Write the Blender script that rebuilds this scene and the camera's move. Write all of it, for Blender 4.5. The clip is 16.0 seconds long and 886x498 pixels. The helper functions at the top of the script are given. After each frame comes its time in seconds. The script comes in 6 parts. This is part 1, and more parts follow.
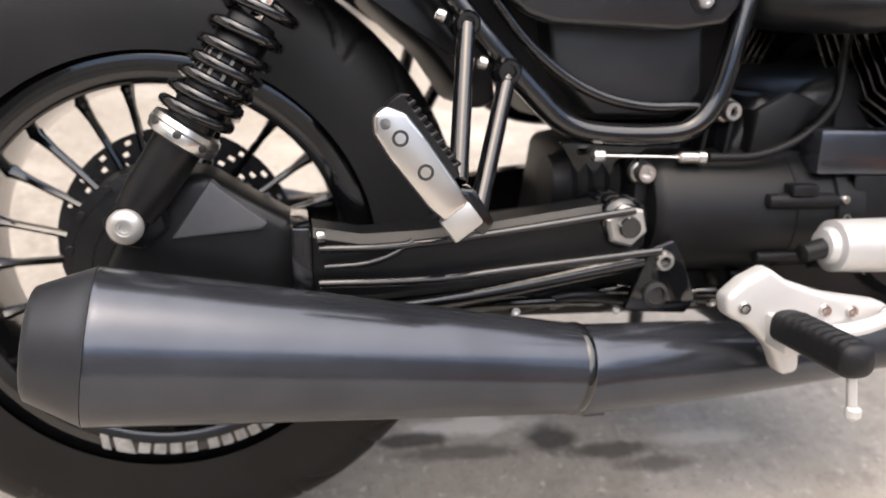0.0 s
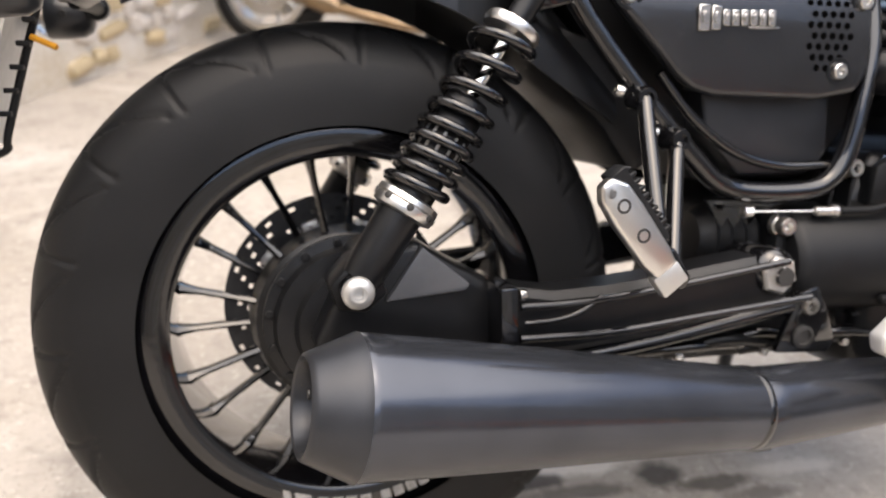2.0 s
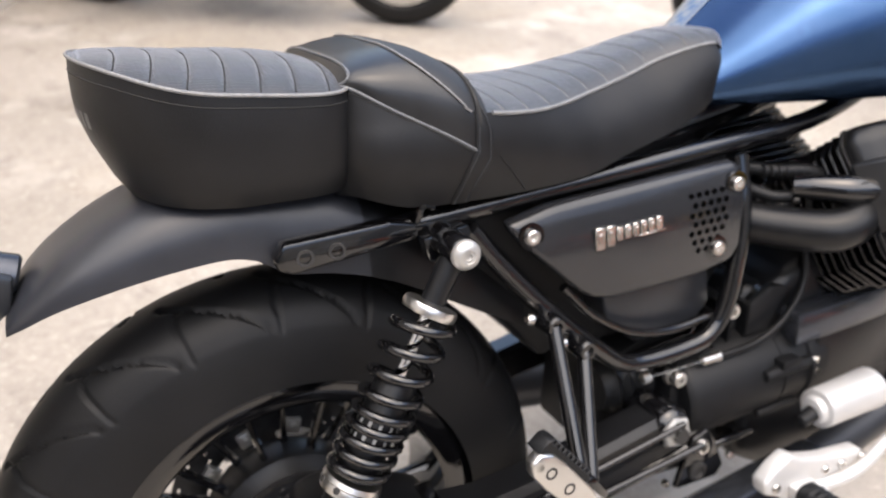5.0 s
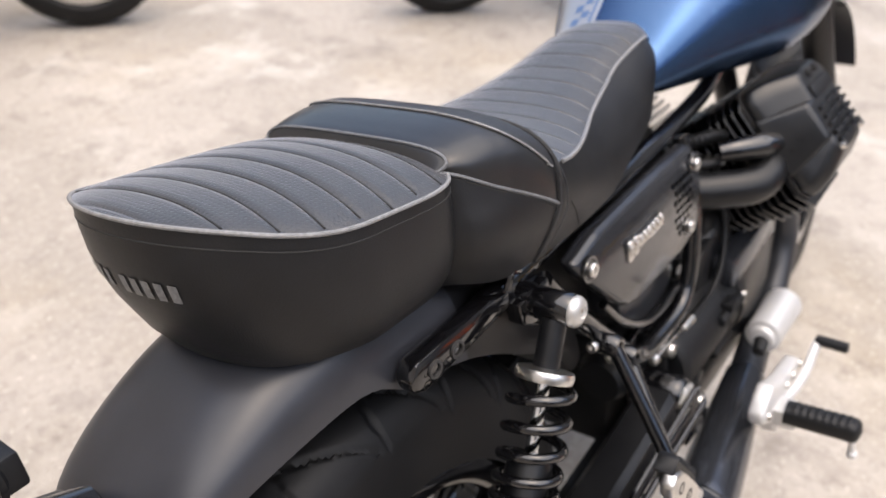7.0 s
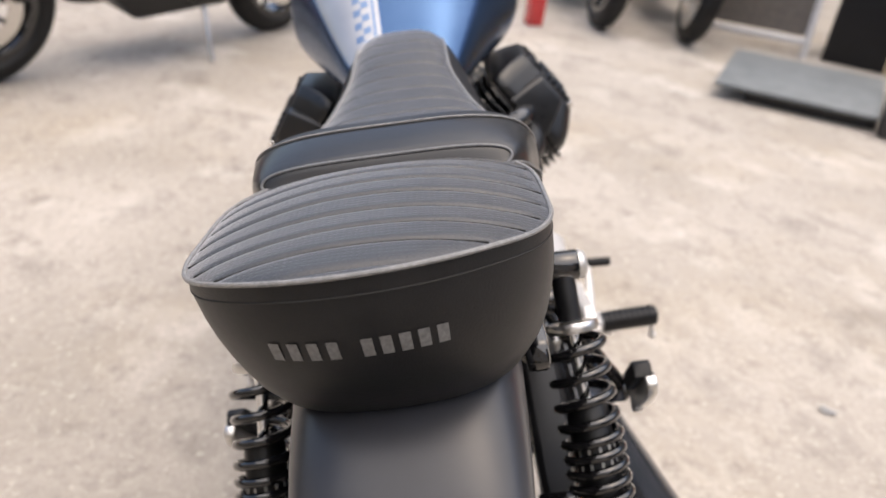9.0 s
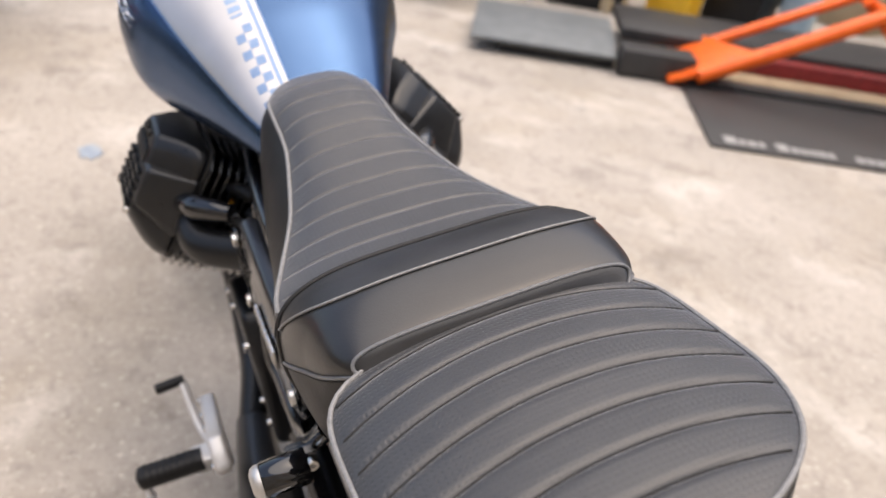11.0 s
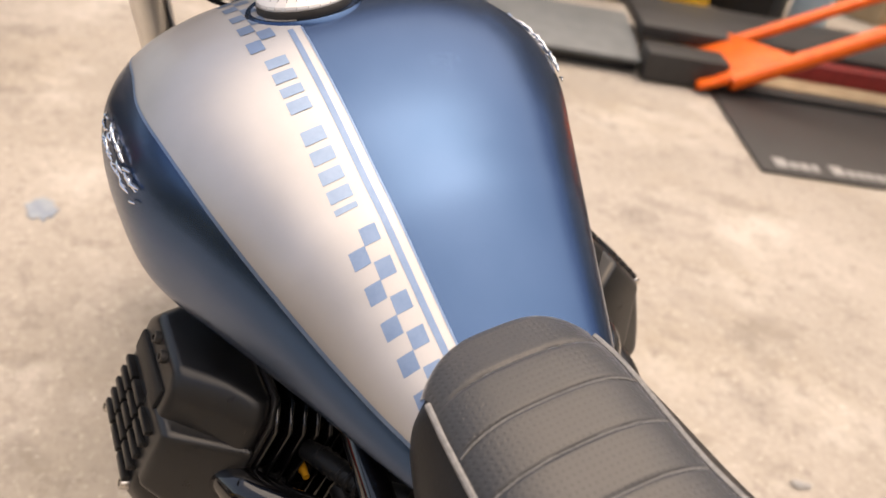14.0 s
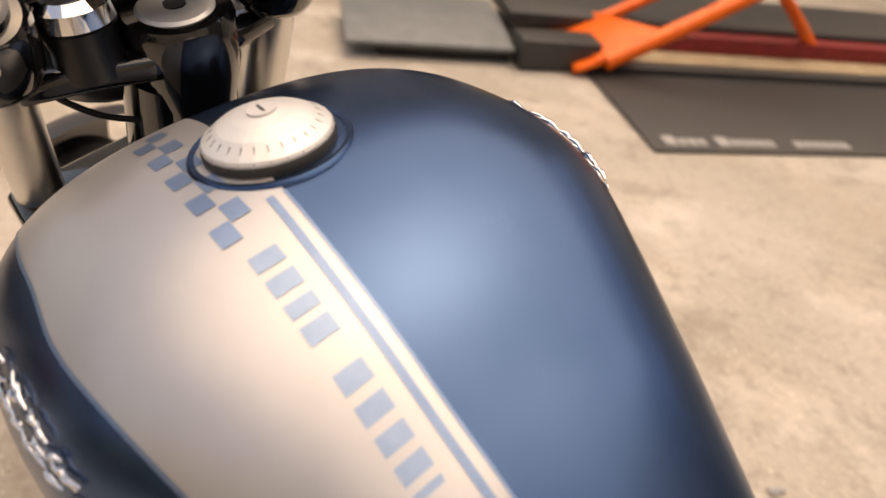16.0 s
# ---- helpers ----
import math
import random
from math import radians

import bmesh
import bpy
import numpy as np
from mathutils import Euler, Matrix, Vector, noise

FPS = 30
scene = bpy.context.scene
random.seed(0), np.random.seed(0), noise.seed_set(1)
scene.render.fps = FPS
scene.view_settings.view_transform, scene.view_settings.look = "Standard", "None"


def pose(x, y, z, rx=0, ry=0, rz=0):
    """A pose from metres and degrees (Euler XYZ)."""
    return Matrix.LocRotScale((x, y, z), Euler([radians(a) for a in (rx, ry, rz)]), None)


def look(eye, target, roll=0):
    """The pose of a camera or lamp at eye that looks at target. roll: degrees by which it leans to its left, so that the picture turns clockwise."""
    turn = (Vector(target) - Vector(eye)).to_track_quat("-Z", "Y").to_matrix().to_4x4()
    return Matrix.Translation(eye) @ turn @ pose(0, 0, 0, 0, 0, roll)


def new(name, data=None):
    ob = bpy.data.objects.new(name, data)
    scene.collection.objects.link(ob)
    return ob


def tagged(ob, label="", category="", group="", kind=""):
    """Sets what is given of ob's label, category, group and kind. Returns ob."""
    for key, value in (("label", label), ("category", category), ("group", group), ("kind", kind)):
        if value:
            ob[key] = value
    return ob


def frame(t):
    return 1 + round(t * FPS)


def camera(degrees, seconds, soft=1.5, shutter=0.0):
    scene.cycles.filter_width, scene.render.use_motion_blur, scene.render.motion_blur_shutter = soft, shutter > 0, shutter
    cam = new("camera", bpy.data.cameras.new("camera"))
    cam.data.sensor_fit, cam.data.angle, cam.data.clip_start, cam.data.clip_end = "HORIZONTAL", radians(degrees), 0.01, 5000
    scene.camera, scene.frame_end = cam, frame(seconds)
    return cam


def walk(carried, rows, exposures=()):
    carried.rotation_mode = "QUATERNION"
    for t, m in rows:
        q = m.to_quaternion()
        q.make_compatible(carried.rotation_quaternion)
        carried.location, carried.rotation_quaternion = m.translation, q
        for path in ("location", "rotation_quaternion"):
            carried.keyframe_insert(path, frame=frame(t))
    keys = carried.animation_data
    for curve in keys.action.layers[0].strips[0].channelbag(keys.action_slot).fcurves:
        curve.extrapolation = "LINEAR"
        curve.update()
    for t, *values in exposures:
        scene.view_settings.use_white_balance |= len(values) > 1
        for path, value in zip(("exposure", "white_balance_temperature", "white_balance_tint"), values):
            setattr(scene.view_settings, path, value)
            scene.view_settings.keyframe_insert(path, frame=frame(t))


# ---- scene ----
cam = camera(59.51, 16.0)
cam.data.dof.use_dof = True
cam.data.dof.focus_distance = 0.55
cam.data.dof.aperture_fstop = 5.4

PATH = [
    (0.0, pose(0.1243, -0.7057, 0.7392, 62.21, -4.38, -10.32)),
    (0.5, pose(0.0500, -0.7160, 0.7485, 62.09, -4.37, -10.70)),
    (1.0, pose(-0.0150, -0.7138, 0.7490, 62.54, -4.43, -11.72)),
    (1.5, pose(-0.0723, -0.7045, 0.7443, 63.26, -4.49, -13.15)),
    (2.0, pose(-0.1152, -0.6984, 0.7649, 65.36, -4.41, -14.39)),
    (2.5, pose(-0.1498, -0.6850, 0.8078, 66.77, -4.70, -13.84)),
    (3.0, pose(-0.1560, -0.6847, 0.8888, 67.27, -4.23, -13.45)),
    (3.5, pose(-0.1442, -0.6733, 0.9554, 66.84, -3.81, -14.00)),
    (4.0, pose(-0.1430, -0.6452, 1.0311, 64.20, -3.61, -16.01)),
    (4.5, pose(-0.1208, -0.5887, 1.0901, 59.56, -2.86, -19.78)),
    (4.7, pose(-0.1161, -0.5647, 1.1191, 57.45, -2.68, -22.06)),
    (6.8, pose(-0.3215, -0.2241, 1.1551, 53.64, -3.89, -49.72)),
    (7.0, pose(-0.3446, -0.2004, 1.1674, 53.58, -3.85, -53.02)),
    (7.5, pose(-0.4411, -0.1113, 1.1535, 55.60, -3.17, -62.58)),
    (8.0, pose(-0.4987, -0.0046, 1.1214, 57.47, -4.18, -73.31)),
    (8.5, pose(-0.5068, 0.1146, 1.1060, 58.87, -5.55, -83.15)),
    (9.0, pose(-0.5078, 0.2081, 1.1045, 60.15, -6.60, -91.74)),
    (9.2, pose(-0.5034, 0.2590, 1.1048, 60.79, -7.20, -96.20)),
    (11.3, pose(-0.2010, 0.4834, 1.1442, 58.55, -8.41, -114.81)),
    (11.5, pose(-0.1518, 0.4991, 1.1413, 58.34, -8.14, -115.62)),
    (12.0, pose(-0.0401, 0.5078, 1.1221, 56.78, -8.22, -117.03)),
    (12.5, pose(0.0619, 0.4575, 1.1156, 54.97, -8.77, -115.88)),
    (13.0, pose(0.1618, 0.4144, 1.1058, 54.51, -9.30, -114.39)),
    (13.5, pose(0.2290, 0.4214, 1.1065, 55.05, -9.71, -113.88)),
    (14.0, pose(0.3010, 0.4486, 1.1171, 56.75, -9.93, -116.67)),
    (14.5, pose(0.3664, 0.4723, 1.1238, 58.04, -10.47, -119.50)),
    (15.0, pose(0.4452, 0.4636, 1.1311, 58.43, -10.57, -121.18)),
    (15.5, pose(0.4985, 0.4377, 1.1320, 58.37, -9.30, -124.13)),
    (16.0, pose(0.5386, 0.4366, 1.1208, 57.54, -8.01, -129.17)),
]
EXPOSURES = [(0.0, 1.42, 7300, 11), (2.5, 1.46, 7400, 11), (4.7, 1.40, 7100, 11), (7.0, 1.15, 7100, 12), (9.0, 1.00, 7250, 12), (12.0, 0.97, 7700, 14), (14.0, 0.88, 8900, 16), (16.0, 0.68, 10300, 18)]
walk(cam, PATH, EXPOSURES)

# ---- world and light ----
world = bpy.data.worlds.new("world")
scene.world = world
world.use_nodes = True
wn = world.node_tree.nodes
sky = wn.new("ShaderNodeTexSky")
sky.sky_type = "NISHITA"
sky.sun_disc = False
sky.sun_elevation = radians(81)
sky.sun_rotation = radians(180)
sky.dust_density = 2.5
sky.ozone_density = 2.0
wn["Background"].inputs["Strength"].default_value = 0.15
world.node_tree.links.new(sky.outputs["Color"], wn["Background"].inputs["Color"])

sun = new("sun", bpy.data.lights.new("sun", "SUN"))
sun.data.energy = 1.60
sun.data.angle = radians(96)
sun.data.color = (1.0, 0.95, 0.88)
sun.matrix_world = look((0, -0.95, 6), (0, 0, 0))


# ---- materials ----
def principled(name, color, rough=0.5, metal=0.0, coat=0.0):
    mat = bpy.data.materials.new(name)
    mat.use_nodes = True
    b = mat.node_tree.nodes["Principled BSDF"]
    b.inputs["Base Color"].default_value = (*color, 1)
    b.inputs["Roughness"].default_value = rough
    b.inputs["Metallic"].default_value = metal
    b.inputs["Coat Weight"].default_value = coat
    b.inputs["Coat Roughness"].default_value = 0.08
    return mat


def surface(name, dark, light, rough=(0.4, 0.6), metal=0.0, scale=40, fine=400, bump=0.0, coat=0.0, spread=(0.35, 0.65)):
    """A surface whose colour and roughness vary at two scales, with fine relief."""
    mat = principled(name, light, rough[0], metal, coat)
    nt = mat.node_tree
    n, b = nt.nodes, nt.nodes["Principled BSDF"]
    tc = n.new("ShaderNodeTexCoord")
    big, small = n.new("ShaderNodeTexNoise"), n.new("ShaderNodeTexNoise")
    big.inputs["Scale"].default_value, small.inputs["Scale"].default_value = scale, fine
    big.inputs["Detail"].default_value, small.inputs["Detail"].default_value = 5, 3
    mix = n.new("ShaderNodeMath")
    mix.operation = "MULTIPLY_ADD"
    mix.inputs[1].default_value = 0.3
    half = n.new("ShaderNodeMath")
    half.operation = "MULTIPLY"
    half.inputs[1].default_value = 0.7
    ramp = n.new("ShaderNodeValToRGB")
    ramp.color_ramp.elements[0].position, ramp.color_ramp.elements[1].position = spread
    ramp.color_ramp.elements[0].color, ramp.color_ramp.elements[1].color = (*dark, 1), (*light, 1)
    rr = n.new("ShaderNodeMapRange")
    rr.inputs["To Min"].default_value, rr.inputs["To Max"].default_value = rough
    for t in (big, small):
        nt.links.new(tc.outputs["Object"], t.inputs["Vector"])
    nt.links.new(big.outputs["Fac"], half.inputs[0])
    nt.links.new(small.outputs["Fac"], mix.inputs[0])
    nt.links.new(half.outputs[0], mix.inputs[2])
    nt.links.new(mix.outputs[0], ramp.inputs["Fac"])
    nt.links.new(mix.outputs[0], rr.inputs["Value"])
    nt.links.new(ramp.outputs["Color"], b.inputs["Base Color"])
    nt.links.new(rr.outputs["Result"], b.inputs["Roughness"])
    if bump:
        bp = n.new("ShaderNodeBump")
        bp.inputs["Strength"].default_value = bump
        bp.inputs["Distance"].default_value = 0.0006
        nt.links.new(small.outputs["Fac"], bp.inputs["Height"])
        nt.links.new(bp.outputs["Normal"], b.inputs["Normal"])
    return mat


RUBBER = surface("tyre rubber", (0.0040, 0.0042, 0.0048), (0.0095, 0.0097, 0.0104), (0.42, 0.62), scale=9, fine=600, bump=0.25)
GLOSS = surface("gloss black paint", (0.003, 0.003, 0.0036), (0.005, 0.005, 0.006), (0.05, 0.10), scale=60, coat=0.7)
SATIN = surface("satin black metal", (0.0050, 0.0053, 0.0062), (0.0080, 0.0084, 0.0096), (0.28, 0.4), scale=50, fine=900, bump=0.1)
MATTE = surface("matt black plastic", (0.0050, 0.0054, 0.0064), (0.0082, 0.0087, 0.0100), (0.4, 0.56), scale=30, fine=1200, bump=0.25)
COVER = surface("satin black cover paint", (0.013, 0.0136, 0.0158), (0.018, 0.0190, 0.0220), (0.2, 0.28), scale=25, fine=1500, coat=0.35)
CAP_GREY = surface("dark gunmetal end cap", (0.030, 0.032, 0.037), (0.042, 0.045, 0.052), (0.3, 0.4), metal=0.4, scale=20, fine=1500)
BOX_GREY = surface("dark grey moulded plastic", (0.020, 0.0215, 0.025), (0.030, 0.032, 0.037), (0.26, 0.36), scale=18, fine=900, bump=0.15)
COVER_CAST = surface("satin black cast cover", (0.0075, 0.0078, 0.0086), (0.0115, 0.012, 0.013), (0.24, 0.34), scale=40, fine=1200, bump=0.15)
WEB_LIT = surface("cast metal with sky light in its grey", (0.075, 0.078, 0.086), (0.10, 0.104, 0.113), (0.34, 0.46), scale=30, fine=1200, bump=0.2)
FENDER = surface("matt dark grey paint", (0.024, 0.0255, 0.031), (0.031, 0.033, 0.040), (0.28, 0.36), scale=25, fine=1500, coat=0.0)
MUFFLER = surface("matt gunmetal exhaust", (0.063, 0.069, 0.082), (0.084, 0.091, 0.107), (0.16, 0.22), metal=0.75, scale=20, fine=1500)
STEEL = surface("bright steel", (0.55, 0.53, 0.5), (0.72, 0.7, 0.67), (0.14, 0.32), metal=1.0, scale=120)
CHROME = principled("chrome", (0.8, 0.8, 0.8), 0.06, 1.0)
SILVER = surface("cast silver aluminium", (0.56, 0.55, 0.53), (0.62, 0.61, 0.59), (0.34, 0.44), metal=0.7, scale=25, fine=900, bump=0.15)
ALLOY = surface("polished alloy", (0.68, 0.665, 0.64), (0.75, 0.735, 0.71), (0.24, 0.34), metal=1.0, scale=30, fine=900)
LEATHER = surface("black leatherette", (0.0075, 0.0077, 0.0086), (0.0118, 0.0121, 0.0132), (0.38, 0.5), scale=30, fine=700, bump=0.35)
LEATHER_TOP = surface("charcoal ribbed seat cloth", (0.0185, 0.0191, 0.0208), (0.0270, 0.0279, 0.0300), (0.38, 0.5), scale=25, fine=900, bump=0.4)
RUBBER.node_tree.nodes["Principled BSDF"].inputs["Specular IOR Level"].default_value = 0.3
LEATHER.node_tree.nodes["Principled BSDF"].inputs["Specular IOR Level"].default_value = 0.36
SATIN.node_tree.nodes["Principled BSDF"].inputs["Specular IOR Level"].default_value = 0.38
MATTE.node_tree.nodes["Principled BSDF"].inputs["Specular IOR Level"].default_value = 0.32
LEATHER_TOP.node_tree.nodes["Principled BSDF"].inputs["Specular IOR Level"].default_value = 0.8
LEATHER_TOP.node_tree.nodes["Principled BSDF"].inputs["Sheen Weight"].default_value = 1.0
LEATHER_TOP.node_tree.nodes["Principled BSDF"].inputs["Sheen Tint"].default_value = (0.97, 0.97, 1.0, 1)
LEATHER_TOP.node_tree.nodes["Principled BSDF"].inputs["Sheen Roughness"].default_value = 0.33
BOLSTER = surface("polished black leatherette", (0.010, 0.010, 0.0106), (0.016, 0.016, 0.0168), (0.28, 0.4), scale=30, fine=700, bump=0.25, coat=0.25)
BOLSTER.node_tree.nodes["Principled BSDF"].inputs["Coat Roughness"].default_value = 0.16


SOFT_BLACK = surface("soft charcoal leatherette", (0.014, 0.015, 0.017), (0.022, 0.023, 0.026), (0.42, 0.55), scale=30, fine=800, bump=0.4)


def perforate(mat, pitch=0.0042):
    """Adds the fine rows of pin holes that the seat cloth has."""
    nt = mat.node_tree
    n, b = nt.nodes, nt.nodes["Principled BSDF"]
    tc = n.new("ShaderNodeTexCoord")
    v = n.new("ShaderNodeTexVoronoi")
    v.voronoi_dimensions = "2D"
    v.inputs["Scale"].default_value = 1 / pitch
    v.inputs["Randomness"].default_value = 0.0
    nt.links.new(tc.outputs["Object"], v.inputs["Vector"])
    r = n.new("ShaderNodeMapRange")
    r.inputs["From Min"].default_value, r.inputs["From Max"].default_value = 0.18, 0.30
    nt.links.new(v.outputs["Distance"], r.inputs["Value"])
    mix = n.new("ShaderNodeMix")
    mix.data_type = "RGBA"
    mix.inputs[6].default_value = (0.013, 0.0135, 0.015, 1)
    nt.links.new(b.inputs["Base Color"].links[0].from_socket, mix.inputs[7])
    nt.links.new(r.outputs["Result"], mix.inputs[0])
    nt.links.new(mix.outputs[2], b.inputs["Base Color"])
    bp = n.new("ShaderNodeBump")
    bp.inputs["Strength"].default_value, bp.inputs["Distance"].default_value = 0.28, 0.0005
    nt.links.new(r.outputs["Result"], bp.inputs["Height"])
    nt.links.new(b.inputs["Normal"].links[0].from_socket, bp.inputs["Normal"])
    nt.links.new(bp.outputs["Normal"], b.inputs["Normal"])


perforate(LEATHER_TOP)
STITCH = surface("grey stitching", (0.13, 0.13, 0.13), (0.19, 0.19, 0.19), (0.5, 0.7), scale=300)
CAP_METAL = surface("turned pale aluminium", (0.60, 0.595, 0.59), (0.66, 0.655, 0.65), (0.34, 0.44), metal=0.35, scale=25, fine=900)
VOID = principled("dark hole", (0.002, 0.002, 0.002), 0.9)
VOID.node_tree.nodes["Principled BSDF"].inputs["Specular IOR Level"].default_value = 0.0
# dark tone for seams, and for the shade in grooves and gaps
SEAM_SHADE = principled("dark seam thread and groove shade", (0.02, 0.02, 0.02), 0.8)
THREAD = surface("silver grey thread", (0.12, 0.12, 0.12), (0.2, 0.2, 0.2), (0.4, 0.6), scale=300)
EDGE_PIPE = surface("dark grey edge piping", (0.030, 0.031, 0.034), (0.048, 0.050, 0.054), (0.35, 0.5), scale=200)
PIPING = surface("grey seat piping", (0.17, 0.17, 0.17), (0.25, 0.25, 0.25), (0.35, 0.5), scale=200)
DULL_PIPING = surface("dull grey piping", (0.11, 0.114, 0.12), (0.16, 0.165, 0.172), (0.35, 0.5), scale=200)
BLUE = surface("matt metallic blue paint", (0.044, 0.090, 0.180), (0.056, 0.106, 0.205), (0.24, 0.29), metal=0.95, scale=15, fine=2500)
PANEL = surface("matt metallic silver paint", (0.425, 0.42, 0.425), (0.49, 0.485, 0.49), (0.36, 0.42), metal=0.75, scale=15, fine=2500)
DECAL = surface("blue-grey decal", (0.15, 0.23, 0.365), (0.18, 0.265, 0.41), (0.32, 0.38), metal=0.7, scale=80)
DECAL_PALE = surface("pale blue decal", (0.20, 0.29, 0.42), (0.24, 0.33, 0.47), (0.32, 0.38), metal=0.7, scale=80)
WHITE = surface("worn white lettering", (0.24, 0.24, 0.23), (0.44, 0.43, 0.42), (0.4, 0.6), scale=150)
RED_LENS = surface("red lamp lens", (0.25, 0.01, 0.015), (0.36, 0.015, 0.02), (0.12, 0.22), scale=60, coat=0.6)
RED = surface("gloss red paint", (0.42, 0.012, 0.016), (0.55, 0.02, 0.022), (0.15, 0.25), scale=20, coat=0.8)
ORANGE = surface("orange enamel", (0.85, 0.11, 0.01), (0.95, 0.16, 0.015), (0.3, 0.42), scale=20)
YELLOW = surface("yellow plastic", (0.75, 0.42, 0.02), (0.85, 0.5, 0.03), (0.35, 0.5), scale=20)
AMBER = surface("amber plastic", (0.7, 0.3, 0.02), (0.85, 0.4, 0.03), (0.25, 0.4), scale=50)
CLEAR = principled("clear lens", (0.75, 0.75, 0.75), 0.08, 0.0)
CLEAR.node_tree.nodes["Principled BSDF"].inputs["Transmission Weight"].default_value = 0.8
PLATE = surface("dusty number plate", (0.5, 0.5, 0.48), (0.62, 0.62, 0.6), (0.3, 0.5), scale=60)
BRAKE = surface("brake disc steel", (0.030, 0.031, 0.034), (0.055, 0.056, 0.060), (0.3, 0.45), metal=0.6, scale=60)
CONCRETE = surface("worn concrete", (0.31, 0.278, 0.236), (0.455, 0.415, 0.37), (0.55, 0.85), scale=1.5, fine=45, bump=0.5)


def weather_floor(mat):
    """Adds chalky patches, oily stains, grit and ragged spots to the concrete."""
    nt = mat.node_tree
    n, b = nt.nodes, nt.nodes["Principled BSDF"]
    base = b.inputs["Base Color"].links[0].from_socket
    tc = n.new("ShaderNodeTexCoord")

    def layer(scale, detail, lo, hi, color, amount, under, rough=0.6):
        t = n.new("ShaderNodeTexNoise")
        t.inputs["Scale"].default_value, t.inputs["Detail"].default_value, t.inputs["Roughness"].default_value = scale, detail, rough
        nt.links.new(tc.outputs["Object"], t.inputs["Vector"])
        r = n.new("ShaderNodeMapRange")
        r.inputs["From Min"].default_value, r.inputs["From Max"].default_value, r.inputs["To Max"].default_value = lo, hi, amount
        nt.links.new(t.outputs["Fac"], r.inputs["Value"])
        m = n.new("ShaderNodeMix")
        m.data_type = "RGBA"
        m.inputs[7].default_value = (*color, 1)
        nt.links.new(r.outputs["Result"], m.inputs[0])
        nt.links.new(under, m.inputs[6])
        return m.outputs[2]
    c = layer(2.3, 7, 0.54, 0.66, (0.57, 0.535, 0.49), 0.7, base)
    c = layer(1.1, 8, 0.50, 0.72, (0.36, 0.30, 0.22), 0.6, c, 0.65)
    c = layer(3.1, 9, 0.53, 0.68, (0.14, 0.12, 0.10), 0.55, c, 0.7)
    c = layer(9.0, 9, 0.56, 0.70, (0.17, 0.145, 0.12), 0.6, c, 0.7)
    c = layer(24.0, 6, 0.54, 0.68, (0.20, 0.175, 0.15), 0.4, c)
    c = layer(60.0, 4, 0.58, 0.70, (0.66, 0.62, 0.56), 0.6, c)
    c = layer(140.0, 3, 0.57, 0.72, (0.16, 0.13, 0.10), 0.6, c)

    def ragged_spot(at, size, color, amount, under):
        """One ragged spot of another colour on the concrete."""
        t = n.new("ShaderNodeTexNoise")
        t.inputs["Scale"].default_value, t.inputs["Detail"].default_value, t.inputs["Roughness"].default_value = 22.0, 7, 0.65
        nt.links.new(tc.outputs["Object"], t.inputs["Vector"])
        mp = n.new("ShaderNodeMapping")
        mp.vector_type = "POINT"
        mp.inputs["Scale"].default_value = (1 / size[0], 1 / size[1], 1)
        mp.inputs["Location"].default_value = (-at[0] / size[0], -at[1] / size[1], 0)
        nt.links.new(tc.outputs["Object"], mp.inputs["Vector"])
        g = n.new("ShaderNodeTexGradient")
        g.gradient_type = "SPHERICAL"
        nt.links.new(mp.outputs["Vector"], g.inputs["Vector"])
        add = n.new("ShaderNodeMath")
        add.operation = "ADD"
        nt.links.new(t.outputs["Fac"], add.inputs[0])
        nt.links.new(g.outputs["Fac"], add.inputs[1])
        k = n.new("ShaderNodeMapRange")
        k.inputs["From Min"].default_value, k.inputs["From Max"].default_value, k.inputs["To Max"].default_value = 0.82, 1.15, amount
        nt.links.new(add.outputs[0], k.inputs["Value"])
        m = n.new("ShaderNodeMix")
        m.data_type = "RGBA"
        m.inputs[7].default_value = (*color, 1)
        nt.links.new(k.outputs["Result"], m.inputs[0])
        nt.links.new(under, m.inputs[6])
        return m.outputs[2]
    c = ragged_spot((0.37, 0.130), (0.17, 0.04), (0.70, 0.67, 0.62), 0.85, c)
    c = ragged_spot((0.285, 0.108), (0.09, 0.028), (0.050, 0.043, 0.036), 0.9, c)
    c = ragged_spot((0.34, 0.078), (0.15, 0.028), (0.075, 0.065, 0.055), 0.7, c)
    c = ragged_spot((0.485, 0.098), (0.07, 0.05), (0.045, 0.038, 0.030), 0.9, c)
    c = ragged_spot((0.56, 0.062), (0.12, 0.028), (0.075, 0.063, 0.05), 0.8, c)
    c = ragged_spot((0.62, 0.030), (0.10, 0.03), (0.10, 0.085, 0.07), 0.7, c)
    c = ragged_spot((0.71, 0.075), (0.12, 0.03), (0.62, 0.58, 0.52), 0.7, c)
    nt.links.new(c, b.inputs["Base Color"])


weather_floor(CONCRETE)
# renders of the unseen walls added round the yard
DARK_SURROUND = surface("dark render of the unseen rear wall", (0.10, 0.095, 0.09), (0.17, 0.16, 0.15), (0.7, 0.9), scale=2.0, fine=40, bump=0.5)
GREY_SURROUND = surface("grey render of the unseen walls", (0.26, 0.25, 0.24), (0.38, 0.37, 0.36), (0.7, 0.9), scale=1.6, fine=40, bump=0.5)
PLASTER = surface("flaking plaster", (0.50, 0.42, 0.31), (0.76, 0.73, 0.69), (0.7, 0.9), scale=2.2, fine=60, bump=0.6)
